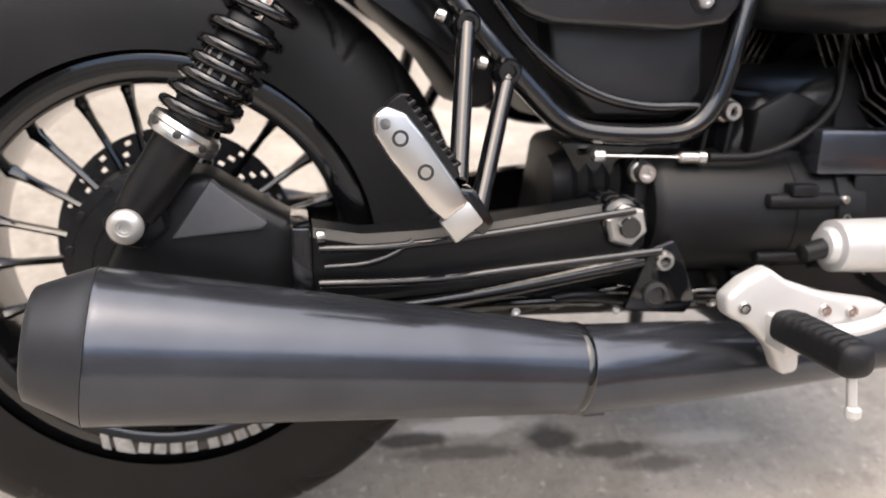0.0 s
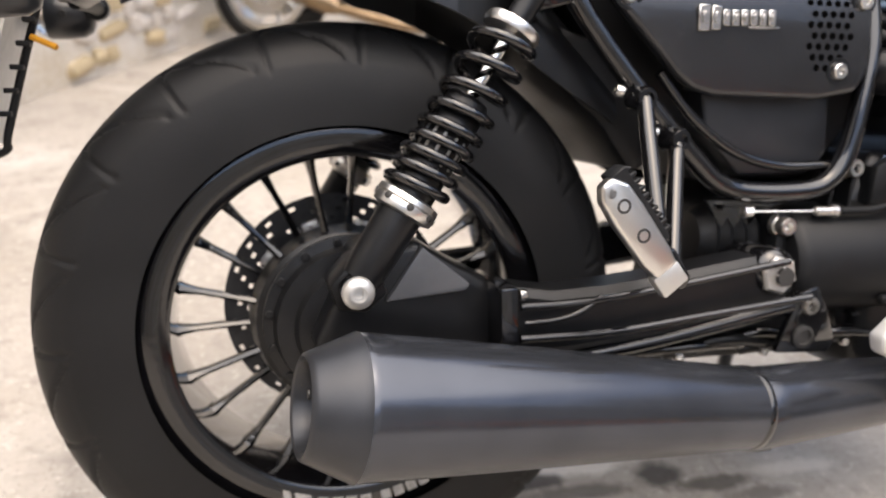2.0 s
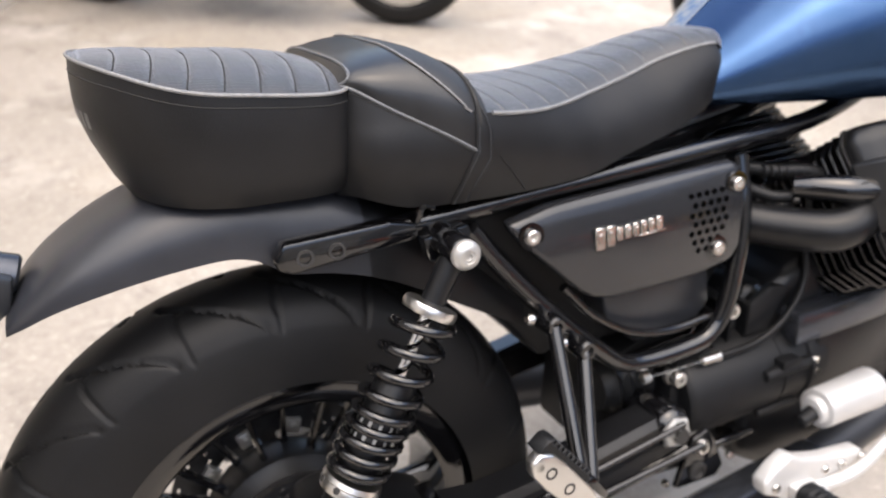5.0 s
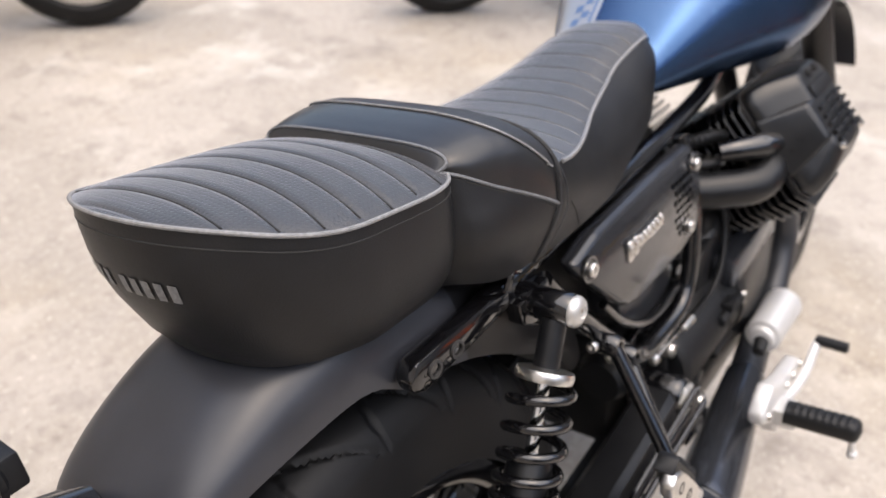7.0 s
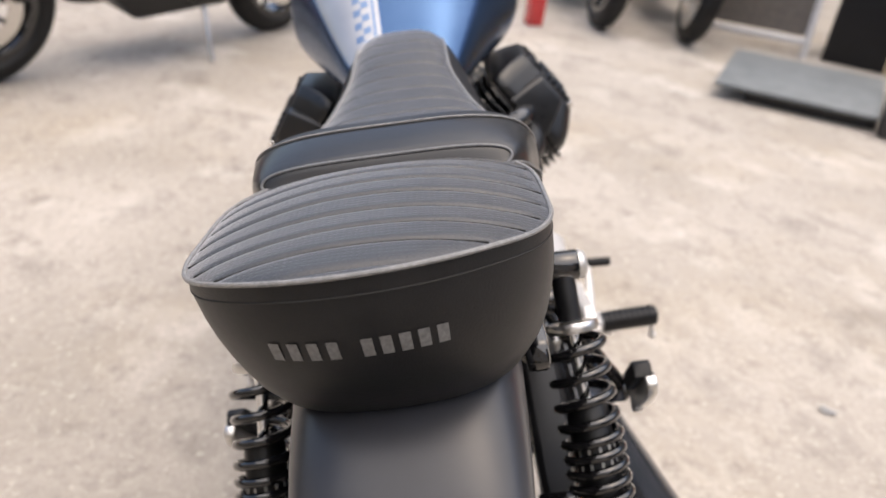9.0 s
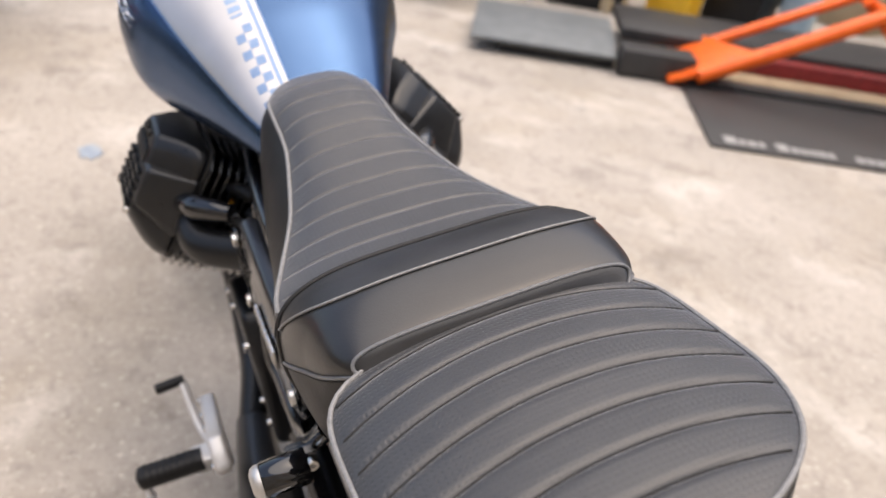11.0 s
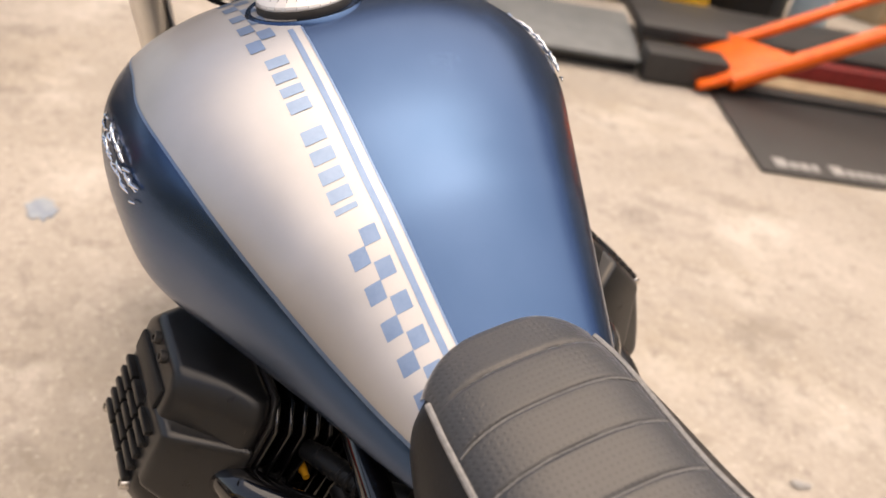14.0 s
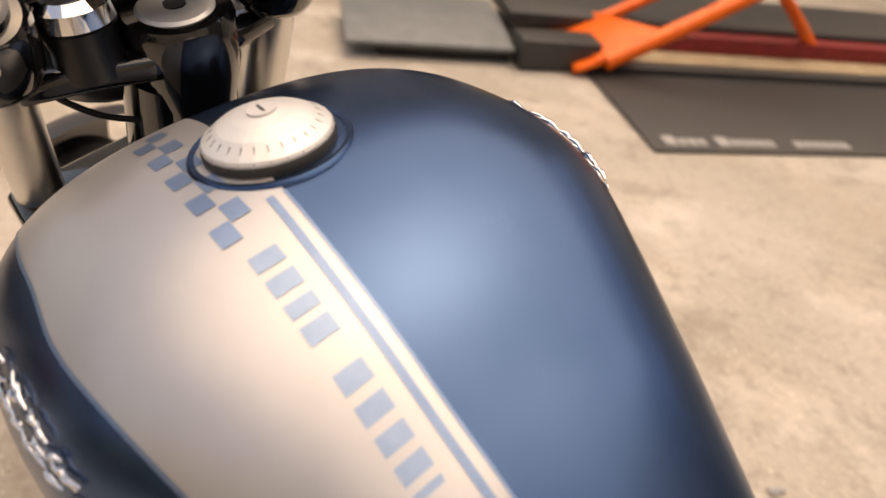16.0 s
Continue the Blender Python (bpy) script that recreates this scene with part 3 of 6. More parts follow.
for x, z in ((0.585, 0.32), (0.585, 0.48), (0.66, 0.295), (0.74, 0.34), (0.735, 0.47), (0.65, 0.505)):
    part("cover_bolt", bolt((x, 0.158, z), (0, 1, 0), 0.006, 0.008), STEEL, block)
for x, z in ((0.640, 0.500), (0.690, 0.502)):
    part("cap_bolt", merge(lathe((x, -0.10, z), (x, -1, z), [(0, 0.012), (0.010, 0.012), (0.012, 0.010)], 18), bolt((x, -0.112, z), (0, -1, 0), 0.0085, 0.010)), STEEL, block)
part("upper_web", slab([(0.60, 0.455), (0.70, 0.452), (0.70, 0.505), (0.64, 0.520), (0.605, 0.50)], "y", -0.125, -0.112, 0.004), MATTE, block)
part("heel_guard", slab([(0.28, 0.300), (0.40, 0.312), (0.47, 0.326), (0.60, 0.318), (0.60, 0.27), (0.28, 0.27)], "y", -0.09, -0.06, 0.004), MATTE, block)
for k in range(5):
    part("hose_run", tube([(0.30 + 0.05 * k, -0.10 - 0.01 * (k % 2), 0.285), (0.36 + 0.05 * k, -0.13, 0.300 + 0.006 * (k % 3)), (0.43 + 0.05 * k, -0.12, 0.296), (0.49 + 0.04 * k, -0.10, 0.285)], 0.006 + 0.001 * (k % 2), 10), SATIN if k % 2 else GLOSS, block)
for x, z in ((0.345, 0.297), (0.452, 0.296), (0.53, 0.303), (0.56, 0.300)):
    part("clip_screw", bolt((x, -0.150, z), (0, -1, 0.2), 0.005, 0.006), STEEL, block)
for z in (0.30, 0.318, 0.336):
    part("case_rib", box((0.60, -0.118, z), (0.80, -0.10, z + 0.006), 0.002), SATIN, block)

# exhaust
AX = [(-0.0294, -0.2599, 0.3190), (0.3979, -0.2152, 0.2598), (0.70, -0.170, 0.248)]
muffler = part("muffler", lathe(AX[0], AX[1], [(0.0005, 0.0612), (0.003, 0.0622), (0.008, 0.0620), (0.10, 0.0582), (0.25, 0.0506), (0.395, 0.0434), (0.411, 0.0428), (0.415, 0.0426), (0.417, 0.0405), (0.420, 0.0405)], 72, caps=False), MUFFLER, moto, "long matt gunmetal tapered muffler")
part("end_cap", lathe(AX[0], AX[1], [(0.014, 0.022), (0.008, 0.031), (-0.030, 0.033), (-0.0400, 0.0375), (-0.0415, 0.0405), (-0.0400, 0.0435), (-0.036, 0.0455), (-0.005, 0.0592), (-0.001, 0.0608), (0.0015, 0.0624)], 72, caps=False), CAP_GREY, muffler, "dark grey conical end cap")
part("outlet", lathe(AX[0], AX[1], [(0.004, 0.0), (0.004, 0.033)], 32, caps=False), MATTE, muffler)
for k in range(3):
    part("cap_rivet", moved(bolt((0.0, 0.0, 0.0), (1, 0, 0), 0.004, 0.002, False), Matrix.Translation(Vector(AX[0]) + Vector((-0.035, 0.0, 0.0)) + Vector((0, math.cos(2.1 * k + 2.4), math.sin(2.1 * k + 2.4))) * 0.036) @ Matrix.Rotation(math.pi, 4, "Z")), DARK_STEEL, muffler)
part("weld_ring", lathe(AX[0], AX[1], [(0.414, 0.0427), (0.4165, 0.0437), (0.4205, 0.0437), (0.423, 0.0424)], 64, caps=False), GLOSS, muffler)
d2 = (Vector(AX[2]) - Vector(AX[1])).length
part("link_pipe", lathe(AX[1], AX[2], [(-0.016, 0.0418), (-0.012, 0.0427), (0.012, 0.0422), (0.10, 0.0405), (0.18, 0.0375), (0.25, 0.034), (d2, 0.031)], 56, caps=False), MUFFLER, muffler)
part("clamp_lug", box((0.396, -0.222, 0.212), (0.420, -0.208, 0.223), 0.003), MUFFLER, muffler)
part("header_pipe", tube([(0.70, -0.170, 0.248), (0.80, -0.155, 0.250), (0.89, -0.144, 0.262), (0.96, -0.136, 0.300), (1.0, -0.132, 0.360), (0.99, -0.130, 0.440), (0.95, -0.134, 0.52), (0.90, -0.136, 0.56)], 0.027, 24, 8), CAP_GREY, muffler)
left_muffler = part("far_muffler", lathe((-0.0711, 0.264, 0.325), (0.3979, 0.2152, 0.2598), [(0.0, 0.040), (0.004, 0.045), (0.042, 0.0622), (0.142, 0.0582), (0.292, 0.0506), (0.475, 0.042), (0.66, 0.036), (0.775, 0.031)], 48), CAP_GREY, moto)
part("far_header", tube([(0.69, 0.183, 0.226), (0.80, 0.155, 0.240), (0.89, 0.144, 0.262), (0.96, 0.136, 0.300), (1.0, 0.132, 0.360), (0.99, 0.130, 0.440), (0.95, 0.134, 0.52), (0.90, 0.136, 0.56)], 0.027, 20, 8), SATIN, left_muffler)


# rear shock absorbers
def shock(side):
    inner = 0.017 if side < 0 else 0.0
    lo, hi = Vector((-0.011, side * (0.187 - inner), 0.397)), Vector((0.174, side * (0.169 - inner), 0.688))
    w = (hi - lo).normalized()
    length = (hi - lo).length
    body = part("shock_absorber", lathe(lo, hi, [(0.01, 0.018), (0.03, 0.0205), (0.075, 0.0215), (0.20, 0.0215), (0.205, 0.019)], 32), SATIN, moto, "black coil-over rear shock absorber")
    part("shaft", lathe(lo, hi, [(0.2, 0.0065), (length - 0.045, 0.0065)], 20), CHROME, body)
    part("collar", lathe(lo, hi, [(0.080, 0.024), (0.082, 0.0300), (0.087, 0.0310), (0.091, 0.0300), (0.093, 0.0312), (0.098, 0.0300), (0.100, 0.024)], 36), ALLOY, body, "notched bright preload collar")
    for k in range(8):
        a = k / 8 * math.tau
        u, v, _ = frame_of(w)
        p = lo + w * 0.089 + (u * math.cos(a) + v * math.sin(a)) * 0.0300
        part("notch", bolt(p, u * math.cos(a) + v * math.sin(a), 0.0035, 0.0016, False), DARK_STEEL, body)
    part("top_cap", lathe(lo, hi, [(length - 0.070, 0.012), (length - 0.069, 0.027), (length - 0.064, 0.0285), (length - 0.059, 0.027), (length - 0.057, 0.014)], 32), ALLOY, body)
    part("top_rod", lathe(lo, hi, [(length - 0.058, 0.0125), (length - 0.012, 0.0125)], 20), SATIN, body)
    part("label", lathe(lo, hi, [(0.135, 0.0218), (0.165, 0.0218)], 12, caps=False), PLATE, body)
    # coil: close wound below, open above
    u, v, _ = frame_of(w)
    pts = []
    z, a = 0.101, 0.0
    top = length - 0.071
    n = 0
    while z < top and n < 600:
        f = (z - 0.101) / (top - 0.101)
        pitch = 0.0150 + 0.0110 * min(1.0, max(0.0, (f - 0.35) / 0.3))
        rad = 0.0285
        pts.append(lo + w * z + (u * math.cos(a) + v * math.sin(a)) * rad)
        a += math.tau / 22
        z += pitch / 22
        n += 1
    part("spring", tube(pts, 0.0051, 10, 1), GLOSS, body, "gloss black coil spring")
    for p, r in ((lo, 0.0175), (hi, 0.0175)):
        part("eye", lathe(p + Vector((0, side * -0.022, 0)), p + Vector((0, side * 1, 0)), [(0, 0.0145), (0.002, 0.0160), (0.038, 0.0160), (0.04, 0.0145)], 28), GLOSS, body)
        part("domed_nut", lathe(p + Vector((0, side * 0.018, 0)), p + Vector((0, side * 1, 0)), [(0, 0.0152), (0.003, 0.0152), (0.0065, 0.0134), (0.0090, 0.0090), (0.0092, 0.0068), (0.0080, 0.0065), (0.0080, 0.0040), (0.0055, 0.0038), (0.0055, 0)], 32), SILVER, body, "polished domed fixing nut")
    return body


shock(-1)
shock(1)

# frame: top rails, lower loops, struts
frame_tubes = part("frame_rail", tube([(0.02, -0.106, 0.700), (0.10, -0.102, 0.702), (0.25, -0.098, 0.705), (0.42, -0.098, 0.711), (0.58, -0.092, 0.714), (0.75, -0.078, 0.722), (0.95, -0.035, 0.76)], 0.0125, 16), GLOSS, moto, "gloss black tubular frame rail")
part("rail_end", slab([(0.005, 0.702), (0.016, 0.716), (0.12, 0.716), (0.15, 0.708), (0.15, 0.692), (0.02, 0.684), (0.008, 0.69)], "y", -0.118, -0.098, 0.004), GLOSS, frame_tubes)
for x in (0.034, 0.065):
    part("rail_bolt", merge(lathe((x, -0.112, 0.699), (x, -1, 0.699), [(0, 0.0085), (0.008, 0.0085), (0.008, 0.006), (0.003, 0.006), (0.003, 0)], 20)), DARK_STEEL, frame_tubes)
part("loop_tube", tube([(0.205, -0.118, 0.690), (0.245, -0.122, 0.635), (0.300, -0.128, 0.570), (0.360, -0.130, 0.510), (0.392, -0.130, 0.484), (0.430, -0.130, 0.474), (0.500, -0.130, 0.474), (0.532, -0.130, 0.484), (0.552, -0.130, 0.510), (0.566, -0.128, 0.56), (0.580, -0.120, 0.63), (0.584, -0.102, 0.70)], 0.0115, 14, 8), GLOSS, frame_tubes)
part("far_rail", tube([(0.02, 0.106, 0.700), (0.25, 0.098, 0.705), (0.42, 0.098, 0.711), (0.58, 0.092, 0.714), (0.75, 0.070, 0.722), (0.95, 0.035, 0.76)], 0.0125, 14), GLOSS, frame_tubes)
part("far_loop", tube([(0.205, 0.118, 0.690), (0.300, 0.128, 0.570), (0.392, 0.130, 0.484), (0.500, 0.130, 0.474), (0.552, 0.130, 0.510), (0.584, 0.094, 0.70)], 0.0115, 14, 8), GLOSS, frame_tubes)
part("spine", tube([(0.2, 0, 0.69), (0.5, 0, 0.71), (0.9, 0, 0.79), (1.02, 0, 0.84)], 0.03, 16), GLOSS, frame_tubes)
part("shock_mount", lathe((0.174, -0.09, 0.688), (0.174, -1, 0.688), [(0, 0.0165), (0.034, 0.0165), (0.042, 0.014), (0.047, 0.014)], 28), GLOSS, frame_tubes)
part("gusset", slab([(0.15, 0.695), (0.20, 0.70), (0.215, 0.665), (0.18, 0.655), (0.155, 0.67)], "y", -0.128, -0.108, 0.003), GLOSS, frame_tubes)
part("mount_plate", slab([(0.40, 0.462), (0.53, 0.468), (0.555, 0.50), (0.60, 0.47), (0.585, 0.42), (0.50, 0.35), (0.43, 0.36), (0.42, 0.43)], "y", -0.098, -0.09, 0.002), GLOSS, frame_tubes)
for y in (-1, 1):
    part("clip", tube([(0.15, y * 0.115, 0.71), (0.156, y * 0.118, 0.726), (0.168, y * 0.117, 0.722)], 0.004, 8), GLOSS, frame_tubes)


def strut(side):
    a = part("peg_strut", rod((0.284, side * 0.152, 0.572), (0.264, side * 0.232, 0.442), 0.0085, 18), GLOSS, moto, "gloss black foot-peg strut")
    part("second_strut", rod((0.326, side * 0.148, 0.528), (0.283, side * 0.226, 0.412), 0.0085, 18), GLOSS, a)
    for p in ((0.284, side * 0.155, 0.573), (0.325, side * 0.155, 0.532)):
        part("strut_eye", lathe((p[0], side * 0.132, p[2]), (p[0], side * 1, p[2]), [(0, 0.0125), (0.024, 0.0125), (0.028, 0.010), (0.028, 0.0065), (0.024, 0.006), (0.024, 0)], 22), GLOSS, a)
        part("strut_nut", bolt((p[0] - 0.018, side * 0.138, p[2] + 0.006), (-1, 0, 0.3), 0.0065, 0.008), STEEL, a)
    part("peg_hinge", slab([(0.252, 0.440), (0.276, 0.438), (0.296, 0.408), (0.286, 0.396), (0.262, 0.412)], "y", *sorted((side * 0.214, side * 0.242)), 0.004), GLOSS, a)
    # folded peg: alloy plate with a ribbed rubber pad
    plate = part("folding_peg", moved(slab([(-0.013, -0.02), (0.014, -0.02), (0.017, 0.0), (0.0185, 0.055), (0.0175, 0.080), (0.007, 0.096), (-0.007, 0.096), (-0.0165, 0.082), (-0.0185, 0.055), (-0.017, 0.0)], "y", *sorted((side * 0.0, side * 0.017)), 0.004, 3), pose(0.2465, side * 0.245, 0.4345, 0, -38, 0) @ Matrix.Scale(0.89, 4)), ALLOY, a, "cast alloy passenger foot peg, folded up")
    m = pose(0.2465, side * 0.245, 0.4345, 0, -38, 0) @ Matrix.Scale(0.89, 4)
    part("rubber_pad", moved(slab([(0.006, 0.005), (0.024, 0.005)] + [(0.031 if (q // 2) % 2 else 0.025, 0.008 + 0.0043 * ((q + 1) // 2)) for q in range(1, 39)] + [(0.024, 0.096), (0.006, 0.096)], "y", *sorted((side * -0.012, side * 0.012)), 0.0012, 1), m), MATTE, plate, "ribbed rubber pad")
    part("peg_root", moved(box((-0.017, min(0, side * 0.015), -0.044), (0.016, max(0, side * 0.015), -0.018), 0.003), m), SILVER, plate)
    for z in (0.028, 0.066):
        part("peg_screw", moved(merge(lathe((0, side * 0.016, z), (0, side * 1, z), [(0, 0.0078), (0.0015, 0.0075), (0.0015, 0.005), (-0.002, 0.0045), (-0.002, 0)], 18)), m), DARK_STEEL, plate)
    part("peg_button", moved(lathe((-0.003, side * 0.016, 0.084), (-0.003, side * 1, 0.084), [(0, 0.0062), (0.001, 0.005), (0.001, 0)], 16), m), SILVER, plate)


strut(-1)
strut(1)


# side covers with perforations, a badge and three screws
def side_cover(side):
    y0, y1 = sorted((side * 0.118, side * 0.140))
    out = [(0.243, 0.690), (0.30, 0.699), (0.555, 0.703), (0.566, 0.692), (0.562, 0.60), (0.548, 0.582), (0.50, 0.574), (0.372, 0.576), (0.345, 0.583), (0.326, 0.597), (0.255, 0.668)]
    bm = slab(out, "y", y0, y1, 0.008, 4)

    def lean(z):
        return 0.013 * (max(0.0, z - 0.640) / 0.06) ** 2
    # the upper half rolls inwards
    for k in range(10):
        bmesh.ops.bisect_plane(bm, geom=bm.verts[:] + bm.edges[:] + bm.faces[:], plane_co=(0, 0, 0.640 + 0.0065 * k), plane_no=(0, 0, 1))
    for v in bm.verts:
        v.co.y -= side * lean(v.co.z)
    c = part("side_cover", bm, COVER, moto, "satin black side cover with small round holes")
    for p in ((0.268, 0.674), (0.550, 0.679), (0.522, 0.605)):
        part("recess", lathe((p[0], side * 0.1385, p[1]), (p[0], side * 1, p[1]), [(0, 0.0155), (0.0022, 0.0150), (0.0022, 0.0115), (0.0005, 0.010), (0.0005, 0)], 26), GLOSS, c).location.y = -side * lean(p[1] - 0.004)
        part("cover_screw", bolt((p[0], side * 0.138, p[1]), (0, side, 0), 0.0085, 0.008), ALLOY, c, "bright socket screw").location.y = -side * lean(p[1] - 0.004)
    for i in range(5):
        for j in range(7):
            x, z = 0.482 + 0.0115 * i + 0.0052 * (j % 2), 0.608 + 0.0112 * j
            if (i + j) == 0 or x > 0.54 or (j < 2 and i > 3):
                continue
            part("vent_hole", lathe((x, side * 0.1386, z), (x, side * 1, z), [(0, 0.0038), (0.0018, 0.0036), (0.0018, 0.0)], 12), VOID, c).location.y = -side * lean(z - 0.001)
    # badge: bright raised bars in place of a model name
    x = 0.345
    for w, h in ((0.015, 0.026), (0.013, 0.024)) + ((0.0108, 0.016),) * 6:
        z = 0.6545 + (x - 0.345) * 0.03
        part("badge_bar", merge(slab([(x, z - h / 2), (x + w - 0.002, z - h / 2), (x + w - 0.002, z + h / 2), (x, z + h / 2)], "y", *sorted((side * 0.139, side * 0.1432)), 0.001, 1),
                                slab([(x + w * 0.25, z - h * 0.22), (x + w * 0.62, z - h * 0.22), (x + w * 0.62, z + h * 0.24), (x + w * 0.25, z + h * 0.24)], "y", *sorted((side * 0.1425, side * 0.1444)), 0.0006, 1)), STEEL, c)
        x += w
    part("badge_line", slab([(0.405, 0.6455), (0.442, 0.6465), (0.442, 0.649), (0.405, 0.648)], "y", *sorted((side * 0.139, side * 0.142)), 0.0006, 1), STEEL, c)
    part("battery_box", slab([(0.375, 0.585), (0.54, 0.585), (0.545, 0.515), (0.52, 0.49), (0.43, 0.49), (0.385, 0.535)], "y", *sorted((side * 0.06, side * 0.110)), 0.004, 3), BOX_GREY, moto, "dark grey plastic battery box")
    part("hose", tube([(0.315, side * 0.124, 0.60), (0.355, side * 0.126, 0.555), (0.41, side * 0.126, 0.518), (0.47, side * 0.124, 0.502), (0.54, side * 0.12, 0.502)], 0.0055, 12, 8), GLOSS, moto, "thin black rubber hose")


side_cover(-1)
side_cover(1)
part("inner_box", slab([(0.22, 0.69), (0.60, 0.70), (0.62, 0.56), (0.56, 0.48), (0.40, 0.48), (0.30, 0.58)], "y", -0.07, 0.07, 0.01), MATTE, moto)
part("red_cable", tube([(0.27, -0.080, 0.706), (0.29, -0.082, 0.711), (0.33, -0.082, 0.711), (0.35, -0.080, 0.706)], 0.005, 10), RED, moto, "short red battery cable")
# clutch cable and its fittings
cable = part("cable", tube([(0.545, -0.1405, 0.452), (0.60, -0.142, 0.455), (0.65, -0.140, 0.475), (0.69, -0.13, 0.51), (0.70, -0.12, 0.56), (0.72, -0.10, 0.62)], 0.0045, 10, 8), MATTE, moto, "black sheathed control cable")
part("inner_wire", rod((0.430, -0.1356, 0.453), (0.54, -0.1405, 0.452), 0.0016, 8), STEEL, cable)
part("adjuster", lathe((0.512, -0.1395, 0.452), (2, -0.16, 0.450), [(0, 0.004), (0.002, 0.0058), (0.02, 0.0058), (0.021, 0.007), (0.028, 0.007), (0.03, 0.004)], 12), ALLOY, cable)
part("cable_end", lathe((0.420, -0.1354, 0.453), (2, -0.16, 0.4525), [(0, 0.004), (0.002, 0.0068), (0.012, 0.0068), (0.014, 0.004)], 8), ALLOY, cable)

# rear mudguard
CROWN = [(-0.226, 0.672), (-0.20, 0.702), (-0.16, 0.731), (-0.105, 0.757), (-0.05, 0.770), (0.0, 0.772), (0.06, 0.764), (0.12, 0.745), (0.18, 0.708), (0.23, 0.662), (0.285, 0.596)]
SKIRT = [(-0.226, 0.664), (-0.186, 0.682), (-0.134, 0.694), (-0.08, 0.701), (-0.03, 0.703), (-0.005, 0.696), (0.023, 0.677), (0.06, 0.669), (0.10, 0.656), (0.144, 0.634), (0.21, 0.591), (0.285, 0.545)]
HALF = [(-0.226, 0.060), (-0.20, 0.074), (-0.15, 0.084), (-0.05, 0.091), (0.05, 0.095), (0.15, 0.095), (0.285, 0.092)]


def mudguard(x0, x1, n):
    rows = []
    for i in range(n + 1):
        x = x0 + (x1 - x0) * i / n
        c, s, w = curve_at(CROWN, x), curve_at(SKIRT, x), curve_at(HALF, x)
        row = []
        for k in range(33):
            a = math.pi * k / 32
            y = -w * math.copysign(abs(math.cos(a)) ** 0.62, math.cos(a))
            z = s + (c - s) * math.sin(a) ** 0.72
            row.append((x, y, z))
        rows.append(row)
    bm = grid(rows)
    bmesh.ops.recalc_face_normals(bm, faces=bm.faces)
    bmesh.ops.solidify(bm, geom=list(bm.faces), thickness=0.003)
    return bm


guard = part("rear_mudguard", mudguard(-0.226, 0.105, 30), FENDER, moto, "matt dark grey rear mudguard", angle=50)
part("front_flap", mudguard(0.104, 0.285, 16), SATIN, guard, "black inner mudguard flap", angle=50)
part("inner_guard", slab([(0.20, 0.655), (0.27, 0.63), (0.325, 0.55), (0.335, 0.50), (0.31, 0.49), (0.27, 0.545), (0.20, 0.60)], "y", -0.085, 0.085, 0.01, 2), MATTE, guard)


# seats
PIPE_W = [(0.084, 0.102), (0.090, 0.112), (0.100, 0.121), (0.118, 0.128), (0.16, 0.132), (0.21, 0.135), (0.25, 0.131), (0.29, 0.119), (0.33, 0.104), (0.373, 0.088), (0.44, 0.071), (0.48, 0.063), (0.55, 0.060), (0.575, 0.057), (0.584, 0.0504), (0.5907, 0.042), (0.597, 0.028), (0.600, 0.012)]
TOP_W = PIPE_W[:-5] + [(0.575, 0.0575), (0.600, 0.056)]
PIPE_Z = [(0.16, 0.812), (0.21, 0.812), (0.25, 0.806), (0.29, 0.801), (0.33, 0.800), (0.373, 0.803), (0.44, 0.812), (0.50, 0.824), (0.56, 0.831), (0.60, 0.828)]
LOW_Z = [(0.095, 0.742), (0.15, 0.726), (0.34, 0.722), (0.41, 0.735), (0.49, 0.748), (0.56, 0.765), (0.602, 0.79)]
LOW_W = [(0.084, 0.086), (0.10, 0.104), (0.13, 0.116), (0.2, 0.124), (0.33, 0.124), (0.45, 0.108), (0.52, 0.092), (0.602, 0.056)]
SEAM_X = [0.2155 + 0.0322 * k for k in range(11)]


def seat_top_point(x, f):
    """A point of the quilted top: f from -1 (right edge) to 1 (left edge)."""
    x -= 0.022 * abs(f) ** 3 * min(1.0, max(0.0, (x - 0.50) / 0.10)) ** 2
    w, z = curve_at(TOP_W, x), curve_at(PIPE_Z, x)
    bow = x + 0.003 * f * f
    k = ((bow - SEAM_X[0]) / 0.0322) % 1
    puff = 0.0022 * (1 - abs(2 * k - 1) ** 18) * (1 - f ** 8)
    return Vector((x, f * w, z + 0.013 * (1 - abs(f) ** 3.2) + puff))


seat_rows = [[seat_top_point(0.195 + 0.405 * i / 420, -1 + 2 * j / 40) for j in range(41)] for i in range(421)]
end_row = seat_rows[-1]
for k in range(1, 9):
    q = k / 8 * math.pi / 2
    seat_rows.append([Vector((p.x + 0.012 * math.sin(q), p.y * (1 + 0.06 * math.sin(q)), p.z - 0.030 * (1 - math.cos(q)))) for p in end_row])
seat_rows.append([Vector((p.x + 0.010, p.y * 1.05, 0.765)) for p in end_row])
saddle = part("seat", grid(seat_rows), LEATHER_TOP, moto, "quilted charcoal rider's seat with grey piping", angle=60)


def side_y(x, z):
    """Half the width of the seat's side at x and height z."""
    w, top, low, wb = curve_at(PIPE_W, x), curve_at(PIPE_Z, x), curve_at(LOW_Z, x), curve_at(LOW_W, x)
    t = (top - z) / (top - low)
    if t < 0:
        return w + 0.020 * t * (top - low) / 0.08
    return w + (wb - w) * t + 0.0105 * math.sin(math.pi * min(1.0, t) ** 0.9)


